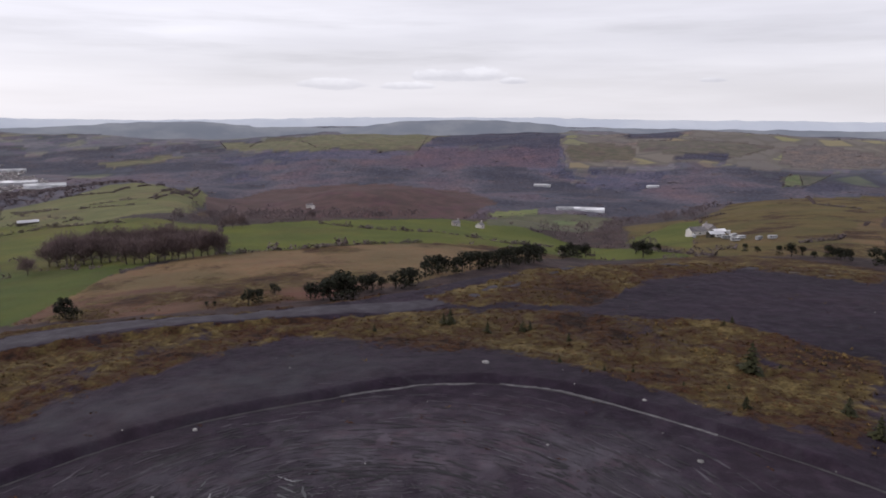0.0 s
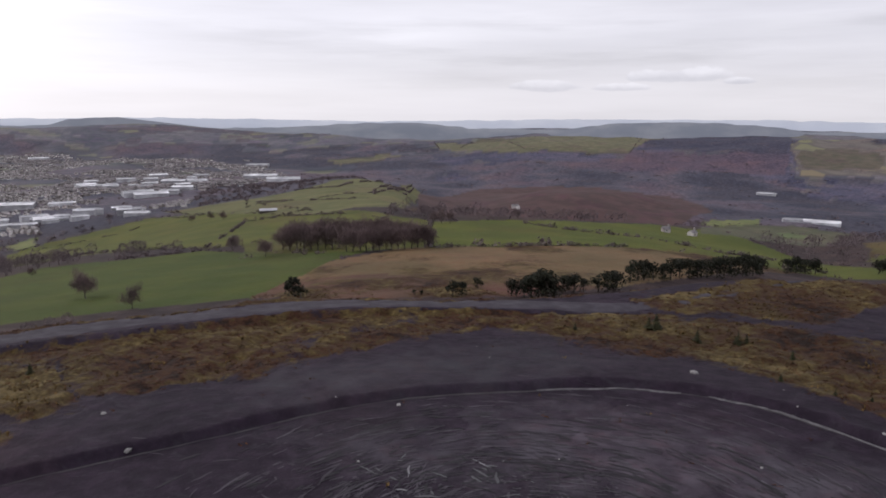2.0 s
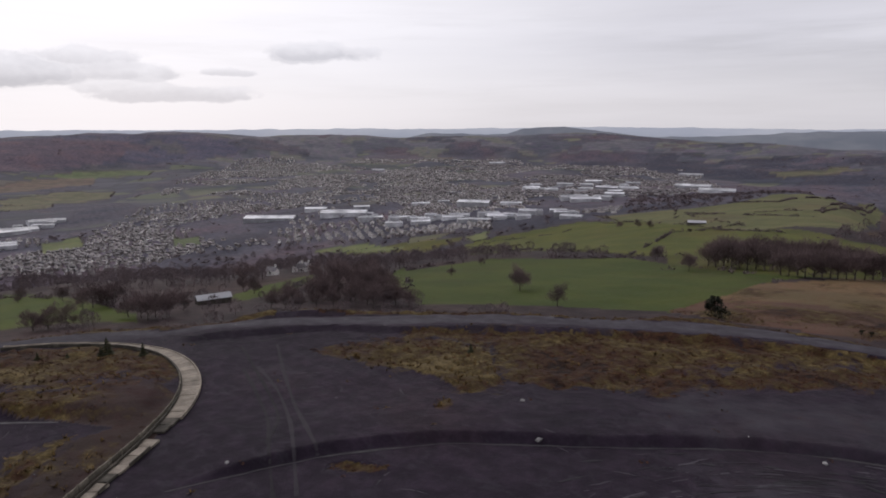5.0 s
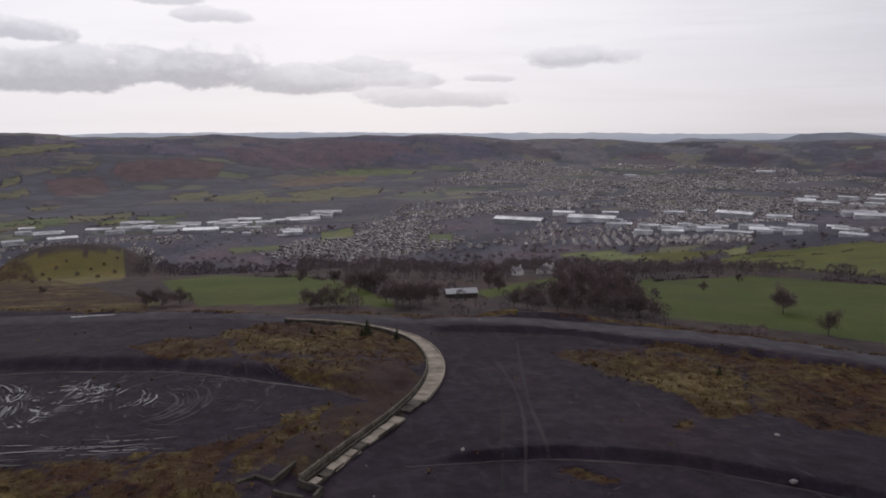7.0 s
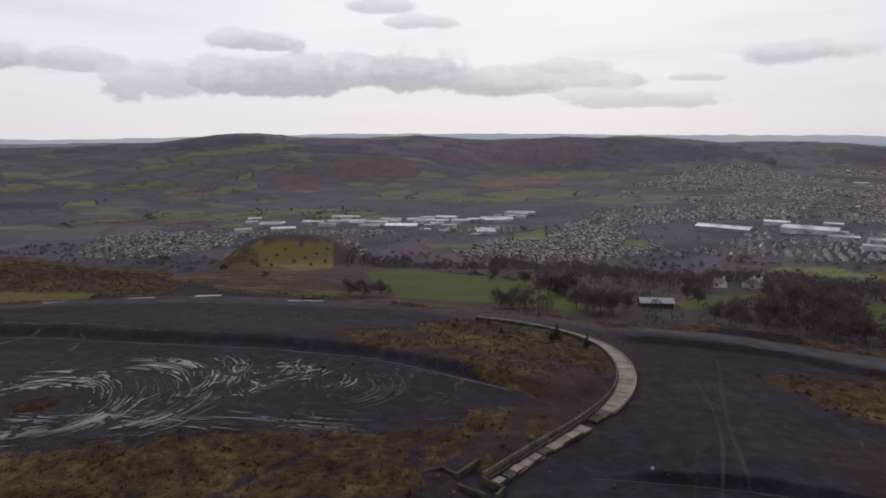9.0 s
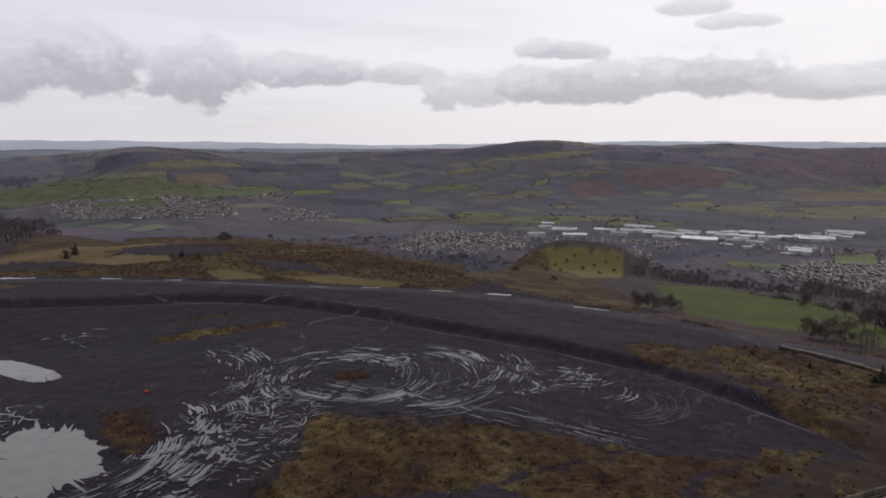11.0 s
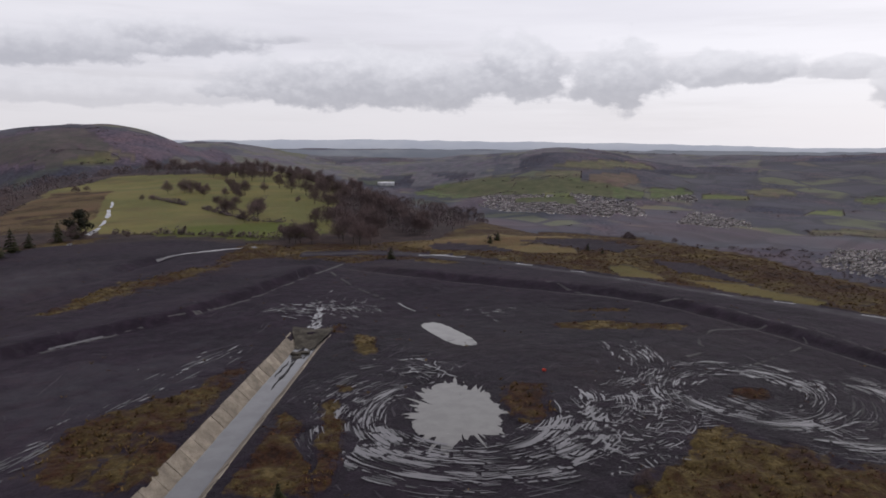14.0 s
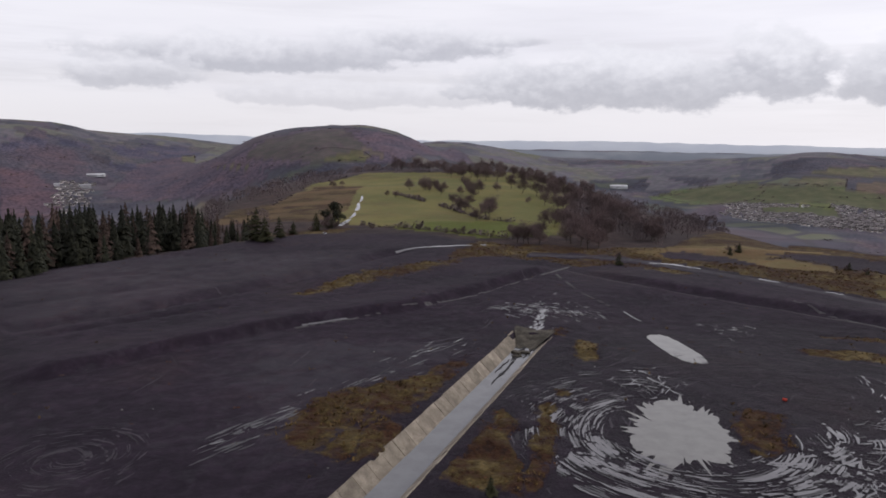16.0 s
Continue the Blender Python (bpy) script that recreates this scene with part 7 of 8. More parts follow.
def straight_drain():
    root = new("concrete_drain")
    tagged(root, "straight open drain with sloping stained concrete sides", "drain")
    rnd = random.Random(5)
    n = int(DRAIN_LENGTH / 2.45)
    step = DRAIN_LENGTH / n
    for i in range(n):
        s0, s1 = i * step + 0.02, (i + 1) * step - 0.02
        lift = rnd.uniform(-0.02, 0.03)
        top = rnd.uniform(-0.04, 0.06)
        flare = 0.35 * smooth(n - 3, n, i)
        # the side that faces the camera
        part("concrete_panel", slab([along_drain(0.95, s0, -1.62 + lift), along_drain(2.72 + top + flare, s0, 0.12 + lift), along_drain(2.72 + top + flare, s1, 0.12 + lift), along_drain(0.95, s1, -1.62 + lift)][::-1], 0.16),
             CONCRETE, root)
        part("concrete_panel", slab([along_drain(-0.95, s0, -1.62 + lift), along_drain(-2.72 - top - flare, s0, 0.08 + lift), along_drain(-2.72 - top - flare, s1, 0.08 + lift), along_drain(-0.95, s1, -1.62 + lift)], 0.16),
             CONCRETE, root)
    bm = bmesh.new()
    for i in range(26):
        a, b = i / 26 * (DRAIN_LENGTH - 2.5), (i + 1) / 26 * (DRAIN_LENGTH - 2.5)
        vs = [bm.verts.new(along_drain(s * 1.42, t, -1.22)) for s, t in ((-1, a), (-1, b), (1, b), (1, a))]
        bm.faces.new(vs[::-1])
    bmesh.ops.remove_doubles(bm, verts=bm.verts, dist=0.001)
    w = part("water", bm, DRAIN_WATER, None)
    w.name = "drain_water"
    tagged(w, "grey standing water along the concrete drain", "water")
    # concrete apron at the head, and tongues of black silt washed down from it
    bm = bmesh.new()
    grid = []
    for i in range(13):
        row = []
        for j in range(7):
            s = (j / 6 - 0.5) * 2
            rise = -1.35 + 1.40 * float(smooth(0, 11, i)) + abs(s) * 0.3
            row.append(bm.verts.new(along_drain(s * (1.3 + 1.7 * float(smooth(0, 11, i))), DRAIN_LENGTH - 4 + i * 0.5, rise + noise.noise(Vector((i * 0.6, j * 0.8, 3))) * 0.10)))
        grid.append(row)
    for i in range(12):
        for j in range(6):
            bm.faces.new((grid[i][j], grid[i][j + 1], grid[i + 1][j + 1], grid[i + 1][j])[::-1])
    apron = part("apron", bm, CONCRETE_OLD, None)
    apron.name = "drain_apron"
    tagged(apron, "stained concrete apron sloping into the drain's head", "apron")
    for k, (mid, wide, far, near) in enumerate(((0.35, 1.25, 2.2, 9.5), (-0.05, 0.6, 7.5, 19.0), (0.75, 0.45, 9.0, 15.0), (-0.85, 0.5, 3.0, 8.0))):
        bm = bmesh.new()
        rows = []
        for i in range(29):
            u = i / 28
            w = wide * math.sin(math.pi * min(max(u, 0.03), 0.97)) ** 0.7 * (0.75 + 0.6 * noise.noise(Vector((u * 7, k * 5.0, 1))))
            c = mid + 0.35 * noise.noise(Vector((u * 3, k * 3.0, 4)))
            at = DRAIN_LENGTH - far - (near - far) * u
            rows.append([bm.verts.new(along_drain(c + w * (j / 4 - 0.5), at, -1.24 + 0.11 * math.sin(math.pi * j / 4))) for j in range(5)])
        for i in range(28):
            for j in range(4):
                bm.faces.new((rows[i][j], rows[i][j + 1], rows[i + 1][j + 1], rows[i + 1][j]))
        bmesh.ops.recalc_face_normals(bm, faces=bm.faces)
        bar = part("silt_bar", bm, MUD, None)
        tagged(bar, "tongue of wet black silt lying in the drain's water", "silt")
    # shallow stream that feeds the drain over a broken sill
    sill = new("drain_sill")
    tagged(sill, "broken dark concrete sill at the drain's head", "sill")
    for k, (a, l, hgt, wid) in enumerate(((0.55, DRAIN_LENGTH - 6.3, 0.5, 0.7), (-0.5, DRAIN_LENGTH - 5.6, 0.42, 0.8), (0.1, DRAIN_LENGTH - 7.4, 0.28, 0.6))):
        bm = bmesh.new()
        p = along_drain(a, l, -1.35 + hgt / 2)
        box(bm, p.x, p.y, p.z, wid, 1.3, hgt, 30 + 25 * k)
        bmesh.ops.bevel(bm, geom=bm.edges[:], offset=0.06, segments=1, affect="EDGES")
        part("block", bm, CONCRETE_OLD, sill)


def curved_drain():
    root = new("concrete_chute")
    tagged(root, "curved shallow drain of pale cracked concrete slabs", "drain")
    def edge(out):
        # narrower towards the outfall and the head
        n = len(CURVE)
        lines = [offset_line(CURVE, out * (0.48 + 0.44 * float(smooth(4, 20, i)) - 0.44 * float(smooth(24, 38, i))) + 0.15) for i in range(n)]
        return [lines[i][i] for i in range(n)]

    left, right, lk, rk = edge(1.0), edge(-1.0), edge(1.2), edge(-1.2)
    n = len(CURVE) - 1
    rnd = random.Random(3)
    for i in range(n):
        worn = i < 13
        z = 0.02 + rnd.uniform(-0.02, 0.02)
        q = 0.02
        def at(line, k, h):
            return Vector((*line[k], h))
        def pull(a, b, u):
            return a.lerp(b, u)
        l0, l1, r0, r1 = at(left, i, z), at(left, i + 1, z), at(right, i, z), at(right, i + 1, z)
        corners = [pull(l0, l1, q), pull(r0, r1, q), pull(r1, r0, q), pull(l1, l0, q)]
        if worn:      # broken towards the outfall
            corners = [c + Vector((rnd.uniform(-0.14, 0.14), rnd.uniform(-0.14, 0.14), rnd.uniform(-0.05, 0.02))) for c in corners]
        if not (worn and rnd.random() < 0.08):
            part("slab", slab(corners, 0.2), CONCRETE_OLD if worn and rnd.random() < 0.45 else CONCRETE, root)
        for inner, outer, up in ((left, lk, 0.24), (right, rk, 0.12)):
            if worn and inner is right and rnd.random() < 0.5:
                continue
            bm = bmesh.new()
            a0, a1, b0, b1 = at(inner, i, -0.2), at(inner, i + 1, -0.2), at(outer, i, -0.2), at(outer, i + 1, -0.2)
            vs = [bm.verts.new(p) for p in (a0, a1, b1, b0)]
            vt = [bm.verts.new(p + Vector((0, 0, up + 0.2 + rnd.uniform(-0.03, 0.03)))) for p in (a0, a1, b1, b0)]
            bm.faces.new(vt)
            for j in range(4):
                bm.faces.new((vs[j], vs[(j + 1) % 4], vt[(j + 1) % 4], vt[j]))
            bmesh.ops.recalc_face_normals(bm, faces=bm.faces)
            part("kerb", bm, CONCRETE_OLD if (worn or inner is left) else CONCRETE, root)
    # upright board wall on the chute's lower inner side
    wall = new("retaining_wall")
    tagged(wall, "low retaining wall of weathered posts and boards", "wall")
    line = offset_line(CURVE, 1.25)
    for i in range(0, 22):
        a, b = Vector((*line[i], 0)), Vector((*line[i + 1], 0))
        bm = bmesh.new()
        m = (a + b) / 2
        ang = math.degrees(math.atan2(b.y - a.y, b.x - a.x))
        box(bm, m.x, m.y, 0.2, (b - a).length * 0.99, 0.10, 0.70 - 0.02 * i, ang)
        part("board", bm, WOOD_POST, wall)
        bm = bmesh.new()
        box(bm, a.x, a.y, 0.2, 0.14, 0.16, 0.80 - 0.02 * i, ang)
        part("post", bm, WOOD_POST, wall)


def chamber():
    """Ruined walls round the outfall."""
    root = new("outfall_chamber")
    tagged(root, "ruined roofless chamber of thick dark concrete walls", "ruin")
    walls = [((-53.6, 0.2), (-54.4, 1.7)), ((-54.4, 1.7), (-53.0, 2.9)), ((-53.0, 2.9), (-55.3, 4.9)), ((-51.4, 2.9), (-49.8, 4.9)), ((-52.3, 5.0), (-50.6, 6.5)), ((-50.6, 6.5), (-49.6, 5.8))]
    for k, (a, b) in enumerate(walls):
        bm = bmesh.new()
        cx, cy = (a[0] + b[0]) / 2, (a[1] + b[1]) / 2
        ang = math.degrees(math.atan2(b[1] - a[1], b[0] - a[0]))
        box(bm, cx, cy, -0.2 + 0.05 * (k % 3), math.dist(a, b) + 0.2, 0.26, 1.0 - 0.1 * (k % 2), ang)
        bmesh.ops.subdivide_edges(bm, edges=bm.edges[:], cuts=2)
        for v in bm.verts:
            v.co += Vector((noise.noise(v.co * 1.3), noise.noise(v.co * 1.3 + Vector((9, 0, 0))), noise.noise(v.co * 1.1 + Vector((0, 7, 0))))) * 0.09
        part("wall", bm, CONCRETE_OLD, root)


def pond(name, label, cx, cy, a, b, turn, spiky, seed):
    bm = bmesh.new()
    rnd = random.Random(seed)
    n = 420 if spiky else 150
    z = max(ground_at(cx + math.cos(t) * a * 0.7, cy + math.sin(t) * a * 0.7) for t in np.arange(0, 6.3, 0.6)) + 0.04
    c = bm.verts.new((cx, cy, z))
    rim = []
    shred = np.zeros(n)      # torn fringes of uneven reach and width
    for k in range(120 if spiky else 0):
        at, half = rnd.randrange(n), rnd.choice((1, 1, 1, 2, 2, 3, 5))
        reach = min(rnd.expovariate(1 / 0.10), 0.42) if rnd.random() < 0.62 else -min(rnd.expovariate(1 / 0.08), 0.25)
        for q in range(-half, half + 1):
            shred[(at + q) % n] += reach * (1 - abs(q) / (half + 1))
    for i in range(n):
        t = 2 * math.pi * i / n
        k = 1 + (0.42 if spiky else 0.04) * noise.noise(Vector((math.cos(t) * 1.5, math.sin(t) * 1.5, seed))) + 0.08 * noise.noise(Vector((math.cos(t) * 5, math.sin(t) * 5, seed)))
        reach = float(np.clip(shred[i], -0.3, 0.5)) * spiky * 3.8
        k += reach
        c1, s1 = math.cos(t), math.sin(t)
        if not spiky:      # squarer ends
            c1, s1 = math.copysign(abs(c1) ** 0.62, c1), math.copysign(abs(s1) ** 0.8, s1)
        x, y = c1 * a * k, s1 * b * k
        ct, st = math.cos(turn), math.sin(turn)
        rim.append(bm.verts.new((cx + x * ct - y * st, cy + x * st + y * ct, z)))
    for i in range(n):
        bm.faces.new((c, rim[i], rim[(i + 1) % n]))
    me = bpy.data.meshes.new(name)
    bm.to_mesh(me)
    bm.free()
    me.materials.append(POND)
    tagged(new(name, me), label, "water")


def arcs(items, name, label, material, lift, gaps=1.6):
    """Curved wheel marks: centre, radius, start, sweep, width; each a tapered strip laid on the ground."""
    mid = np.array([(i[0] + math.cos(i[3] + i[4] / 2) * i[2], i[1] + math.sin(i[3] + i[4] / 2) * i[2]) for i in items])
    across, along = drain_place(mid[:, 0], mid[:, 1])
    bare = (cover_at(mid[:, 0], mid[:, 1])[0][:, [0, 2, 3]].sum(1) < 0.45) & ((np.abs(across) > 3.3) | (along > DRAIN_LENGTH + 1))
    items = [it for it, ok in zip(items, bare) if ok]
    cx, cy, rad, st, sw, wd = [np.array(v)[:, None] for v in zip(*items)]
    k = 12
    u = np.linspace(0, 1, k)[None]
    jit = fbm(st * 3 + u * 4, rad + u * 3, 2, 8) * 0.16
    r = rad + np.minimum(rad * 0.05, 0.3) * (u - 0.5) + jit
    a = st + sw * u
    w = wd * np.sin(np.pi * np.clip(u, 0.02, 0.98)) ** 0.6 * (0.7 + 0.6 * np.abs(fbm(a * 5, rad * 2, 2, 6)))
    rows = []
    for s in (-0.5, 0.5):
        x, y = cx + np.cos(a) * (r + w * s), cy + np.sin(a) * (r + w * s)
        rows.append((x, y))
    xm, ym = (rows[0][0] + rows[1][0]) / 2, (rows[0][1] + rows[1][1]) / 2
    z = ground_height(xm.ravel(), ym.ravel()).reshape(xm.shape) + lift
    n = len(items)
    v = np.stack([np.stack([rows[0][0], rows[0][1], z], -1), np.stack([rows[1][0], rows[1][1], z], -1)], 2).reshape(-1, 3)
    base = (np.arange(n) * k * 2)[:, None, None] + (np.arange(k - 1) * 2)[None, :, None]
    t1 = base + np.array([0, 2, 1])
    t2 = base + np.array([1, 2, 3])
    # broken where the ruts run dry
    gap = (fbm(xm[:, :-1] / gaps, ym[:, :-1] / gaps, 3, 91) + fbm(xm[:, :-1] * 3, ym[:, :-1] * 3, 2, 92) * 0.5 > -0.20)
    t1, t2 = t1[gap], t2[gap]
    ob = new(name, stuff_mesh(name, v, np.concatenate([t1.reshape(-1, 3), t2.reshape(-1, 3)]), material))
    tagged(ob, label, "wheel ruts", kind="stuff")


def wheel_ruts():
    rnd = random.Random(17)
    wet, damp, dry, dark = [], [], [], []

    def lay(item, share):
        (wet if rnd.random() < share else damp if rnd.random() < 0.4 else dark).append(item)

    def strokes(cx, cy, r0, r1, n, share, a0=0.0, a1=6.28, width=0.30, long=1.0, wob=0.5):
        # families of side-by-side curved streaks, as the treads left them
        for i in range(n):
            r, a, run = rnd.uniform(r0, r1), rnd.uniform(a0, a1), rnd.uniform(1.2, 5.5) * long
            fx, fy = cx + rnd.gauss(0, wob), cy + rnd.gauss(0, wob)
            pitch = rnd.uniform(0.32, 0.65)
            for k in range(rnd.randint(2, 6)):
                q = r + k * pitch
                if q < r1 + 1.2:
                    lay((fx, fy, q, a + rnd.gauss(0, 0.7) / q, run * rnd.uniform(0.4, 1.25) / q, min(rnd.expovariate(1 / (width * 0.46)) + 0.06, 0.55)), share)

    def straight(x, y, turn, length, width, share):
        a, r = turn - math.pi / 2, 60.0
        lay((x - math.cos(a) * r, y - math.sin(a) * r, r, a, length / r, width), share)

    def comb(cx, cy, r, a0, a1, n, tilt, length, share=0.7):
        # short strokes standing across the way that the wheels went
        for i in range(n):
            a = a0 + (a1 - a0) * (i + rnd.uniform(-0.4, 0.4)) / n
            q = r + rnd.gauss(0, 0.5)
            straight(cx + q * math.cos(a), cy + q * math.sin(a), a + tilt + rnd.gauss(0, 0.15), length * rnd.uniform(0.5, 1.3), rnd.uniform(0.08, 0.32), share)

    def scrapes(cx, cy, r0, r1, n, a0=0.0, a1=6.28, long=3.0, wob=2.0):
        for i in range(n):
            r = rnd.uniform(r0, r1)
            dry.append((cx + rnd.gauss(0, wob), cy + rnd.gauss(0, wob), r, rnd.uniform(a0, a1), rnd.uniform(0.3, 1.0) * long / r, rnd.uniform(0.05, 0.30)))

    def herringbone(cx, cy, reach, n, turns, share=0.65):
        for i in range(n):
            straight(cx + rnd.gauss(0, reach), cy + rnd.gauss(0, reach), rnd.choice(turns) + math.pi / 2 + rnd.gauss(0, 0.18), rnd.uniform(0.4, 2.2), rnd.uniform(0.08, 0.32), share)

    # round the large pond
    strokes(-39.8, -53.4, 7.0, 14.2, 95, 0.62, -0.9, 2.3, 0.34, 1.15)
    strokes(-39.8, -53.4, 7.5, 13.8, 48, 0.6, -1.5, 0.35, 0.30, 1.2)
    strokes(-40.5, -52.8, 9.0, 14.5, 34, 0.60, 1.1, 2.4, 0.36, 1.2)
    strokes(-40.0, -53.6, 10.0, 17.5, 26, 0.42, -2.0, -0.7, 0.24, 0.7)
    strokes(-39.8, -53.6, 14.6, 16.2, 8, 0.5, -0.5, 1.2, 0.20, 2.6, 0.2)
    herringbone(-44.0, -66.0, 2.4, 70, (0.3, 1.1, 2.4), 0.5)
    # the bright crescent beyond the grass, and the churned ground behind it
    strokes(-47.5, -53.3, 6.5, 7.9, 11, 0.85, 1.0, 2.7, 0.55, 1.1, 0.15)
    for r, tilt in ((10.0, 0.55), (11.8, -0.5), (13.4, 0.45), (15.0, 0.7), (16.6, -0.4), (18.0, 0.6)):
        comb(-47.0, -53.0, r, 1.35, 3.0, 34, tilt, 1.9, 0.66)
    strokes(-47.0, -53.0, 9.5, 17.5, 30, 0.55, 1.4, 2.9, 0.26, 0.7)
    strokes(-56.0, -62.0, 11.0, 19.0, 24, 0.62, 1.7, 2.9, 0.26, 0.9, 1.5)
    # round the second circle and along the moor's foot
    strokes(-69.5, -40.4, 5.2, 9.8, 60, 0.55, 0, 6.28, 0.24, 1.5)
    strokes(-69.5, -40.4, 5.0, 8.6, 22, 0.85, 2.3, 4.0, 0.34, 1.0)
    strokes(-71.5, -35.5, 7.5, 12.5, 26, 0.34, 0.4, 3.0, 0.22, 1.6)
    for i in range(90):
        u = rnd.random()
        straight(-66.5 + 2.5 * u + rnd.gauss(0, 1.0), -42 + 34 * u, 1.52 - 0.1 * u + rnd.gauss(0, 0.05), rnd.uniform(1.5, 6.0), rnd.uniform(0.06, 0.26), 0.5)
    # loops towards the basin's far end
    strokes(-75.0, -33.0, 4.5, 13.0, 30, 0.30, 0.4, 2.4, 0.28, 1.3)
    strokes(-78.4, -16.5, 1.6, 4.2, 16, 0.55, 0, 6.28, 0.26, 0.6)
    herringbone(-78.6, -15.0, 1.5, 60, (0.6, 1.1, 1.5), 0.55)
    strokes(-76.2, -12.2, 2.8, 3.4, 4, 0.6, 0.7, 1.8, 0.24, 0.8, 0.2)
    strokes(-74.6, -21.2, 2.2, 2.8, 4, 0.7, 0.2, 1.8, 0.34, 0.8, 0.2)
    strokes(-80.5, -27.0, 3.0, 6.0, 10, 0.5, 0.2, 2.2, 0.24, 1.0)
    for r in (3.6, 4.4, 5.2, 6.0, 7.0):
        for k in range(5):
            dry.append((-74.0 + rnd.gauss(0, 0.2), -9.0 + rnd.gauss(0, 0.2), r, rnd.uniform(0.2, 1.2), rnd.uniform(0.6, 1.6), rnd.uniform(0.12, 0.3)))
    # wet smears on the floor below the rim's bank
    for i in range(80):
        r, a, run = rnd.uniform(9, 28), rnd.uniform(0.3, 2.8), rnd.uniform(1.5, 6.0)
        for k in range(rnd.randint(2, 5)):
            q = r + k * rnd.uniform(0.3, 0.6)
            (dry if rnd.random() < 0.5 else dark).append((-3 + rnd.gauss(0, 0.2), 35.5 + rnd.gauss(0, 0.2), q, a + rnd.gauss(0, 0.5) / q, run * rnd.uniform(0.5, 1.2) / q, rnd.uniform(0.08, 0.30)))
    herringbone(-16.5, 45.0, 2.0, 26, (0.4, 1.3, 2.2), 0.12)
    herringbone(-9.5, 47.5, 2.0, 26, (0.4, 1.3, 2.2), 0.12)
    # faint dry scrapes elsewhere on the tip
    scrapes(-2, 36, 9, 29, 620, 0.1, 3.0, 5.0, 3.0)
    scrapes(-10, 44, 2, 12, 330, 0.0, 6.28, 4.0)
    scrapes(-30, 30, 3, 16, 40, 0.0, 6.28, 4.0, 5.0)
    scrapes(15, -63, 1.5, 7, 110, 0, 6.28, 4.0, 0.5)
    scrapes(-62, 34, 6, 26, 10, 0.3, 3.6, 5.0, 5.0)
    scrapes(-56, -50, 8, 34, 700, 0, 6.28, 4.0, 4.0)
    scrapes(-76, -4, 2, 14, 170, 0, 6.28, 3.0, 3.0)
    scrapes(10, -95, 10, 60, 60, 2.0, 4.6, 7.0, 12.0)
    scrapes(-20, -130, 10, 50, 40, 0, 6.28, 7.0, 10.0)
    herringbone(-67.7, -82.9, 2.0, 26, (0.4, 1.4), 0.7)
    for i in range(330):      # dark grooves curling over the basin's floor
        r = rnd.uniform(6, 29)
        dark.append((-3 + rnd.gauss(0, 3), 36 + rnd.gauss(0, 3), r, rnd.uniform(0.1, 3.0), rnd.uniform(0.5, 3.5) / r, rnd.uniform(0.08, 0.35)))
    # the marshy feeder above the drain's head
    herringbone(-47.0, -102.0, 3.0, 150, (0.5, 0.9, 2.3), 0.6)
    herringbone(-41.5, -103.5, 2.0, 40, (0.6, 1.0, 2.2), 0.5)
    herringbone(-51.5, -97.5, 2.0, 50, (0.4, 0.9), 0.5)
    for i in range(40):
        u = i / 39
        straight(-40.5 - 6.0 * u + rnd.gauss(0, 0.35), -89.5 - 11 * u, 4.2 + rnd.gauss(0, 0.25), rnd.uniform(1.0, 2.4), rnd.uniform(0.3, 0.7), 0.85)
    for i in range(60):
        u = rnd.random()
        straight(-8 - 18 * u + rnd.gauss(0, 1.6), -71 - 15 * u + rnd.gauss(0, 1.2), 3.85 + rnd.gauss(0, 0.08), rnd.uniform(1.0, 4.0), rnd.uniform(0.08, 0.3), 0.30)
    # wet streaks left of the drain
    for i in range(60):
        s = rnd.random()
        x, y = 4.0 - 10 * s + rnd.gauss(0, 1.3), -60.5 - 10.5 * s + rnd.gauss(0, 0.9)
        (wet if rnd.random() < 0.2 else damp).append((x + 40, y - 40, 56.6, 2.356 + rnd.uniform(-0.02, 0.02), rnd.uniform(0.02, 0.06), rnd.uniform(0.1, 0.35)))
    arcs(wet, "water_ruts", "crescent wheel ruts filled with pale silty water", PUDDLE, 0.075)
    arcs(dark, "dark_wheel_marks", "dark churned grooves between the wet ruts", DARK_RUT, 0.04)
    arcs(dry, "dry_wheel_marks", "faint pale wheel marks curling over the shale", DRY_MARK, 0.03)
    arcs(damp, "damp_wheel_marks", "damp wheel marks scraped across the dark shale", SLUDGE, 0.05)


def ribbon(name, label, category, pts, width, material, lift, kind="", rough_edge=0.35, broken=False):
    line = rounded(pts, 14)
    d = np.array(line)
    t = np.gradient(d, axis=0)
    t /= np.linalg.norm(t, axis=1)[:, None]
    nrm = np.stack([-t[:, 1], t[:, 0]], -1)
    rows = []
    cols = 9
    if isinstance(width, tuple):
        width = np.interp(np.linspace(0, 1, len(d)), np.linspace(0, 1, len(width)), width)
    wid = width * (1 + rough_edge * fbm(d[:, 0] / 5, d[:, 1] / 5, 3, 7))
    for j in range(cols):
        s = (j / (cols - 1) - 0.5)
        q = d + nrm * (wid * s)[:, None]
        z = ground_height(q[:, 0], q[:, 1]) + lift * (1 if 0 < j < cols - 1 else -1)
        rows.append(np.c_[q, z])
    v = np.stack(rows, 1).reshape(-1, 3)
    n = len(line)
    wet = fbm(v[:, 0] / 1.3, v[:, 1] / 1.3, 4, 17) > -0.06 if broken else np.ones(len(v), bool)
    faces = [(i * cols + j, i * cols + j + 1, (i + 1) * cols + j + 1, (i + 1) * cols + j) for i in range(n - 1) for j in range(cols - 1) if wet[i * cols + j]]
    ob = new(name, mesh_of(name, v, [f[::-1] for f in faces], [material], smooth_faces=True))
    return tagged(ob, label, category, kind=kind)


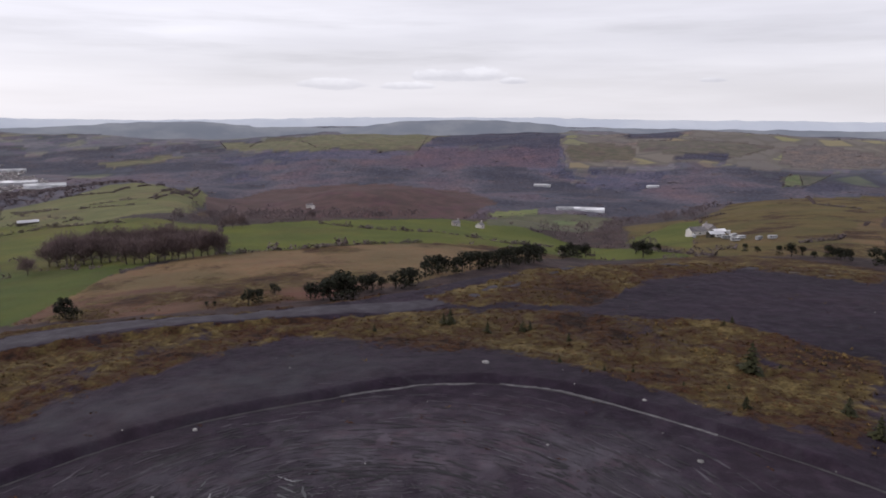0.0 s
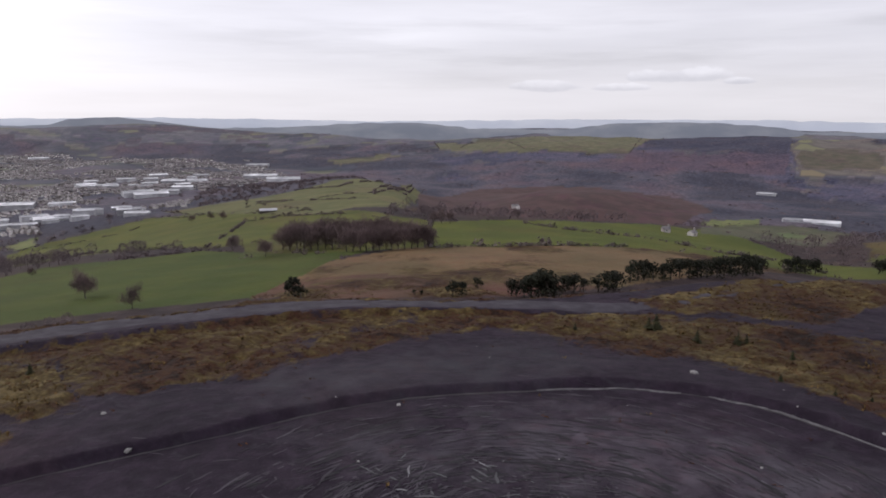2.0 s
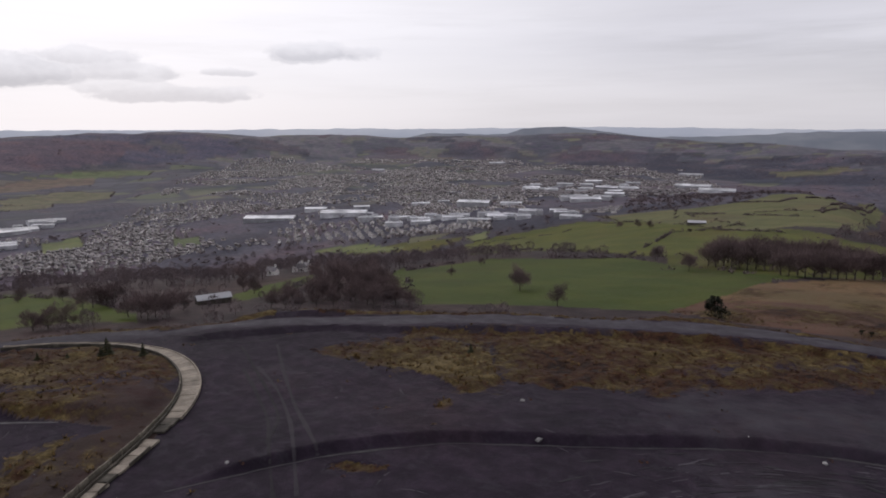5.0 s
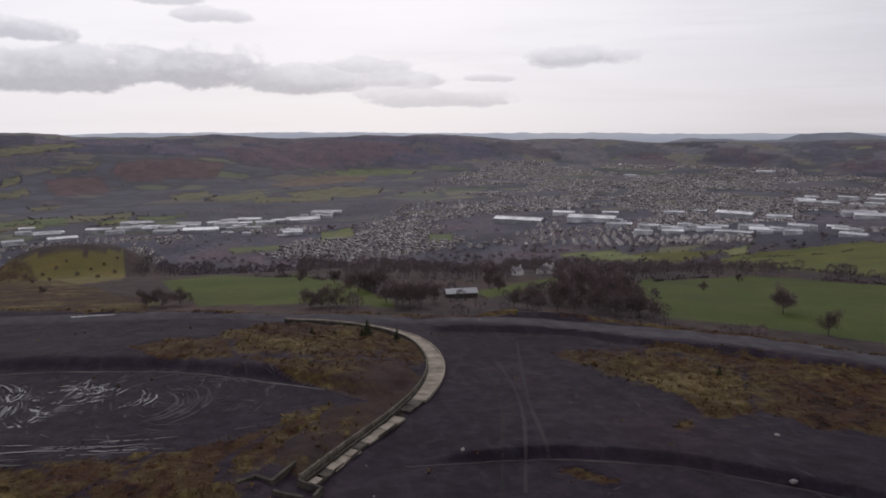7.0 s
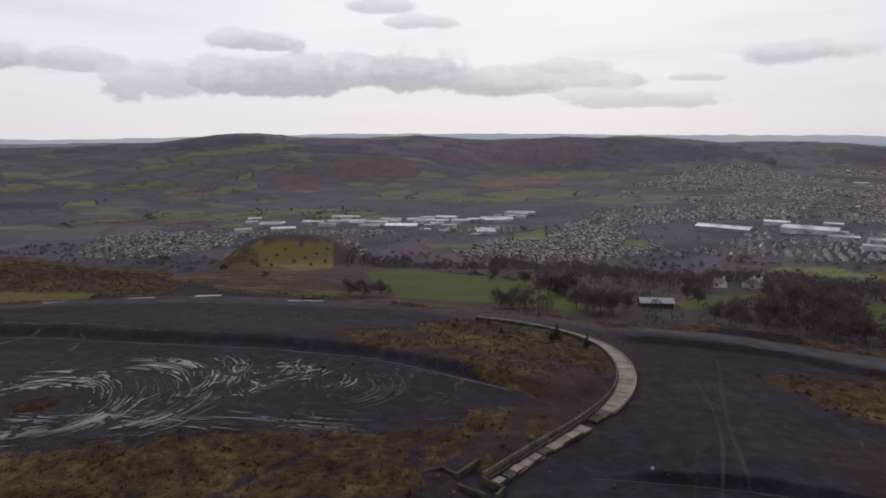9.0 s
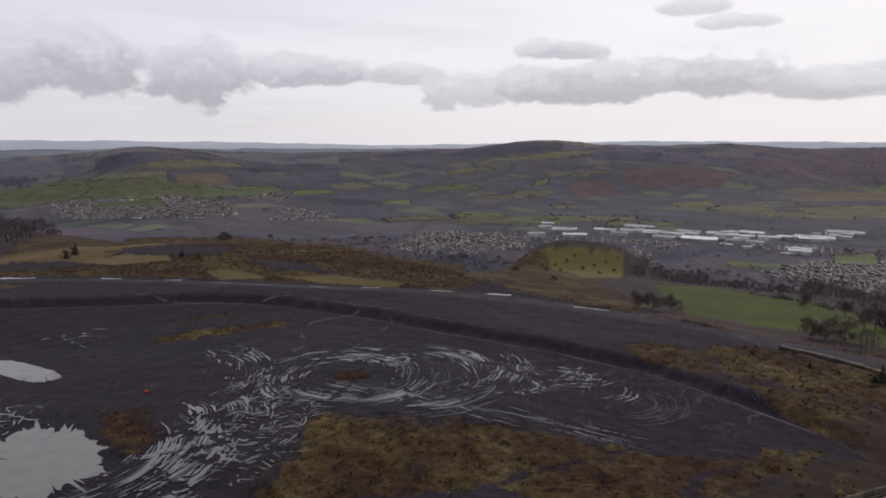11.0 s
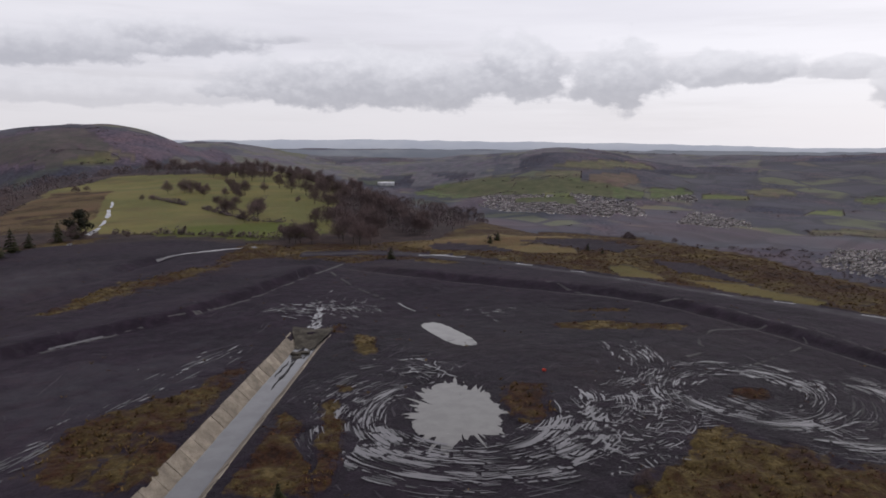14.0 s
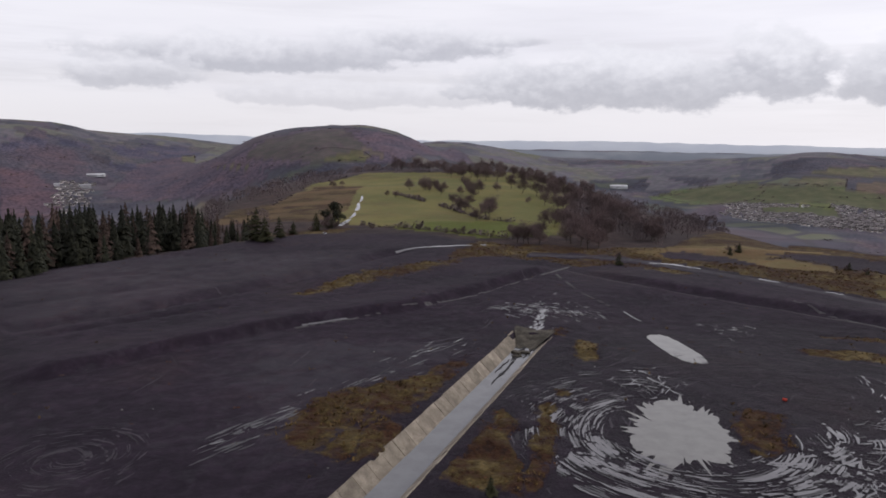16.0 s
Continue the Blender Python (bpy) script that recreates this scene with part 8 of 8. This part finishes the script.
def rock_mesh(seed):
    bm = bmesh.new()
    bmesh.ops.create_icosphere(bm, subdivisions=1, radius=0.5)
    for v in bm.verts:
        v.co *= 1 + 0.5 * noise.noise(v.co * 2.1 + Vector((seed, 0, 0)))
        v.co.z *= 0.6
    me = bpy.data.meshes.new("stone")
    bm.to_mesh(me)
    bm.free()
    me.materials.append(ROCK)
    return me


def stones():
    rnd = random.Random(9)
    kinds = [rock_mesh(s) for s in (1.3, 4.1, 7.7)]
    spots = [(-40.1, 42.7, 0.75), (-47.4, 48.0, 0.6), (-22.2, 58.2, 0.6), (-53.2, 19.2, 0.5), (5.1, 74.3, 0.9), (20.0, 63.6, 0.5), (21.7, 52.9, 0.6)]
    while len(spots) < 90:
        a, r = math.radians(rnd.uniform(-35, 195)), rnd.uniform(48, 120)
        spots.append((-math.sin(a) * r, math.cos(a) * r, rnd.uniform(0.12, 0.32)))
    for x, y, s in spots:
        across, along = drain_place(np.array([x]), np.array([y]))
        if abs(across[0]) < 3.4 and along[0] < DRAIN_LENGTH + 1:
            continue
        ob = new("stone", rnd.choice(kinds))
        ob.matrix_world = Matrix.LocRotScale((x, y, ground_at(x, y) + s * 0.1), Euler((0, 0, rnd.uniform(0, 6))), (s, s * rnd.uniform(0.6, 1), s))
        tagged(ob, "pale angular stone lying on the dark shale", "stone", "stones on the tip")


def red_drum():
    root = new("plastic_drum")
    root.matrix_world = pose(-55.9, -58.3, ground_at(-55.9, -58.3) + 0.15, 90, 0, 35) @ Matrix.Diagonal((0.55, 0.55, 0.55, 1))
    tagged(root, "small red plastic drum lying on the shale", "drum")
    bm = bmesh.new()
    bmesh.ops.create_cone(bm, cap_ends=True, segments=18, radius1=0.28, radius2=0.28, depth=0.8)
    bmesh.ops.bevel(bm, geom=[e for e in bm.edges if e.is_boundary or abs(e.verts[0].co.z - e.verts[1].co.z) < 0.01], offset=0.04, segments=2, affect="EDGES")
    part("barrel", bm, RED_PLASTIC, root)
    for z in (-0.14, 0.14):
        bm = bmesh.new()
        bmesh.ops.create_cone(bm, cap_ends=True, segments=18, radius1=0.295, radius2=0.295, depth=0.04, matrix=pose(0, 0, z))
        part("rib", bm, RED_PLASTIC, root)
    bm = bmesh.new()
    bmesh.ops.create_cone(bm, cap_ends=True, segments=10, radius1=0.06, radius2=0.06, depth=0.06, matrix=pose(0.12, 0, 0.42))
    part("cap", bm, RED_PLASTIC, root)


straight_drain()
curved_drain()
chamber()
pond("pond", "round pond of still silty water with splashed edges", -39.5, -53.6, 4.7, 6.9, -0.64, 0.30, 3)
pond("puddle", "long shallow puddle mirroring the grey sky", -55.3, -77.4, 2.0, 6.4, -0.12, 0.0, 8)
wheel_ruts()
ribbon("track", "grey rutted shale track along the tip's rim", "track",
       RIM_TRACK, (2.2, 2.6, 4.5, 8.0, 8.5, 8.5, 5.5, 5.5), TARMAC, 0.06, "structure")
ribbon("side_track", "narrow shale track with standing water in its ruts", "track",
       SIDE_TRACK, (5.5, 5, 4, 4), TARMAC, 0.06, "structure")
for _k, (_p, _w) in enumerate((([(-90.5, -133.5), (-92.5, -131), (-94.6, -125.5)], 1.7), ([(-88, -135), (-91.8, -132.5), (-93.8, -130.5)], 1.3), ([(-99, -113), (-99.8, -111), (-100.4, -109)], 1.0),
                               ([(-102.4, -99.8), (-103, -98.2), (-103.4, -96.6)], 1.1), ([(-104.6, -90), (-105, -88.4), (-105.4, -86.6)], 1.0), ([(-105.8, -81.4), (-106.1, -80), (-106.6, -78)], 0.9), ([(-108.7, -71), (-109.2, -69.4), (-109.7, -67.6)], 0.9), ([(-112, -61.5), (-112.6, -59.8), (-113, -58.4)], 0.9),
                               ([(-115.4, -49), (-115.8, -47), (-116, -45)], 0.8), ([(-116.6, -38.4), (-116.8, -36.6), (-116.8, -34)], 1.1), ([(-114, -12), (-113.6, -9), (-113, -6)], 1.3), ([(-112.6, -22), (-112.9, -19), (-112.8, -16)], 0.7),
                               ([(-36.4, -166.6), (-41, -168), (-46, -168.4), (-53, -168.2), (-60.4, -167.1)], 1.3), ([(-59.2, -97), (-58.8, -94), (-58.8, -91.3)], 0.35),
                               ([(-15, -103.2), (-11, -101.8), (-8, -100.7)], 0.4), ([(-71, -422), (-67, -400), (-64, -388)], 1.4), ([(-62, -380), (-57, -352), (-54, -340)], 1.9), ([(-52, -330), (-49, -316), (-46, -306)], 1.5), ([(-45, -300), (-41, -288), (-37.5, -278)], 2.2), ([(-26, -246), (-28, -252), (-29.8, -259)], 1.5))):
    ribbon("rain_puddle", "narrow strip of pale rainwater lying in a rut", "puddle", _p, _w, PUDDLE, 0.10, rough_edge=1.2)
for _p, _w in (([(-89.4, -93.5), (-89.9, -84.5), (-93.4, -74.3), (-98.3, -66.2), (-96.9, -52.8), (-96.4, -44.5), (-93.5, -36.3)], 0.45), ([(-96.3, -52.5), (-89.2, -56.6), (-85.9, -56.7), (-81, -54.5), (-78.9, -51.9), (-74.3, -51.6)], 0.55),
               ([(-94.6, -47.4), (-92.2, -45.8), (-84.6, -45.1), (-78.8, -45.1)], 0.5), ([(-6.9, -99.6), (-14.7, -102.7), (-32.5, -110.3), (-45.2, -118.3), (-62.4, -130.7), (-68.7, -135.9)], 0.85),
               ([(-61.8, -128.1), (-59.5, -116), (-58.6, -106), (-58.8, -98)], 0.6)):
    ribbon("footpath", "faint pale path worn over the dark shale", "path", _p, _w, PATH_WORN, 0.05, "stuff", rough_edge=1.0, broken=True)
TRACKS = [[(-75.9, 30.0), (-66.8, 27.8), (-59.6, 25.7), (-52.9, 22.8), (-45.8, 19.9)], [(-75.4, 31.6), (-66.2, 29.9), (-59.0, 27.6), (-52.3, 24.8), (-45.3, 21.6)],
          [(-95.7, 26.0), (-88.0, 31.3), (-84.0, 35.6), (-84.1, 44.2)], [(-81.6, 37.0), (-66.8, 31.4), (-55.8, 27.7), (-50.1, 26.0)], [(-83.9, 33.1), (-73.1, 30.6), (-60.3, 27.1), (-54.1, 23.1)]]
for _p in TRACKS:
    ribbon("wheel_track", "faint paired wheel track worn across the shale", "wheel track", _p, 0.4, TRODDEN, 0.03, rough_edge=0.8)
for _p, _w in (([(62.8, 125.4), (68.9, 123.2), (77.7, 119.0)], 0.36), ([(-10.3, 66.5), (-2.4, 69.0), (3.7, 69.6)], 0.5), ([(6.3, 69.6), (12, 67.7), (19, 62.9), (25, 57.8)], 0.5)):
    ribbon("silt_line", "thin pale line of silt below the bank", "silt", _p, _w, SILT, 0.05, rough_edge=1.0)
ribbon("silt_line", "faint grey line of silt below the rim's bank", "silt", [(x * 0.992, y * 0.992) for x, y in RIM_BANK], 0.22, PATH_WORN, 0.045, rough_edge=1.5)
ribbon("silt_line", "faint grey line of silt below the basin's bank", "silt", [(x + 0.9, y + 0.2) for x, y in BASIN_BANK[1:]], 0.24, PATH_WORN, 0.045, rough_edge=1.5)
stones()
red_drum()

# ---- farms and sheds below the tip ----
WINDOW_WHITE = simple("white_window_paint", (0.55, 0.55, 0.54), (0.7, 0.7, 0.69), 2.0, 0.5)


def cottage(x, y, length, depth, eaves, ridge, turn, label, walls=None, roofing=None):
    root = new("farm_building")
    root.matrix_world = pose(x, y, ground_at(x, y), 0, 0, turn)
    tagged(root, label, "farm building")
    v, wf, rv, rf = gable(length, depth, eaves, ridge)
    part("wall", mesh_of("wall", v, wf, [walls or WALL_ONE]), None, root)
    part("roof", mesh_of("roof", rv, rf, [roofing or SLATE_ONE]), None, root)
    for k in range(max(1, int(length / 4))):
        for side in (-1, 1):
            bm = bmesh.new()
            box(bm, -length / 2 + 2 + k * 4, side * (depth / 2 + 0.01), eaves * 0.55, 1.2, 0.12, 1.3)
            window = part("window", bm, WINDOW_WHITE, root, "white-framed window")
            bm = bmesh.new()
            box(bm, -length / 2 + 2 + k * 4, side * (depth / 2 + 0.06), eaves * 0.55, 0.95, 0.06, 1.05)
            part("pane", bm, GLASS_DARK, window, "dark window pane")
    bm = bmesh.new()
    box(bm, length / 2 - 0.7, 0, ridge + 0.5, 0.7, 0.7, 1.5)
    part("chimney", bm, walls or WALL_ONE, root)


def long_shed(x, y, length, depth, turn, label):
    root = new("farm_shed")
    root.matrix_world = pose(x, y, ground_at(x, y), 0, 0, turn)
    tagged(root, label, "shed")
    v, wf, rv, rf = gable(length, depth, 2.1, 2.1 + depth * 0.24)
    part("wall", mesh_of("wall", v, wf, [CONCRETE_OLD]), None, root)
    part("roof", mesh_of("roof", rv, rf, [SHEET]), None, root, "pale corrugated roof")
    bm = bmesh.new()
    box(bm, length / 2 + 0.05, 0, 1.2, 0.15, 2.4, 2.4)
    part("door", bm, GLASS_DARK, root)


CARAVAN_WHITE = simple("white_caravan_panels", (0.30, 0.30, 0.31), (0.42, 0.42, 0.43), 0.5, 0.5, spread=0.3)


def caravan(x, y, turn):
    root = new("caravan")
    root.matrix_world = pose(x, y, ground_at(x, y), 0, 0, turn)
    root.scale = (0.72, 0.72, 0.8)
    tagged(root, "white static caravan at the farm below the tip", "caravan", "caravans at the farm")
    bm = bmesh.new()
    box(bm, 0, 0, 1.6, 6.5, 2.5, 2.1)
    bmesh.ops.bevel(bm, geom=bm.edges[:], offset=0.2, segments=2, affect="EDGES")
    part("body", bm, CARAVAN_WHITE, root)
    for k in (-2, 0, 2):
        bm = bmesh.new()
        box(bm, k, -1.26, 1.9, 1.2, 0.06, 0.7)
        part("window", bm, GLASS_DARK, root)
    for k in (-0.8, 0.8):
        bm = bmesh.new()
        bmesh.ops.create_cone(bm, cap_ends=True, segments=14, radius1=0.33, radius2=0.33, depth=2.3, matrix=pose(k, 0, 0.33, 90, 0, 0))
        wheel = part("wheel", bm, GLASS_DARK, root)
        bm = bmesh.new()
        bmesh.ops.create_cone(bm, cap_ends=True, segments=10, radius1=0.14, radius2=0.14, depth=2.36, matrix=pose(k, 0, 0.33, 90, 0, 0))
        part("hub", bm, SHEET, wheel, "pale metal wheel hub")


cottage(157, 424, 11, 6, 3.4, 5.6, 20, "stone farmhouse with a slate roof beside pale sheds")
cottage(170, 437, 9, 6, 3.2, 5.2, 100, "whitewashed farm cottage below the tip")
long_shed(158, 396, 9, 5, 10, "pale metal farm shed among parked caravans")
long_shed(166, 412, 8, 4.5, 15, "grey farm shed with a pale roof")
for _x, _y, _t in ((157, 388, 15), (161, 379, 30), (155, 374, -10), (160, 366, 20), (153, 357, 5), (168, 402, 60), (150, 408, 80), (163, 352, 40), (170, 352, 10)):
    caravan(_x, _y, _t)
long_shed(-206, 73, 10, 4, 84, "long low barn with a pale corrugated roof")
cottage(-284, 128, 4.5, 3.5, 2.4, 3.8, 30, "whitewashed cottage among bare trees")
cottage(-284, 141, 5.5, 3.5, 2.4, 3.8, 110, "whitewashed farmhouse among bare trees")
cottage(-290, 147, 6, 5, 2.6, 4.2, 20, "dark-roofed farm outbuilding among bare trees")
long_shed(-338, 556, 15, 6, 35, "long white shed standing in the pastures")
cottage(8, 440, 4.5, 4, 2.2, 3.6, 20, "white cottage beyond the pasture's brow")
cottage(24, 449, 5.5, 4, 2.2, 3.6, 60, "white farmhouse beyond the pasture's brow")
cottage(-285, 1460, 14, 9, 5, 8, 20, "white house among woods in the valley")
cottage(-274, 1442, 10, 8, 5, 8, 100, "white house among woods in the valley")
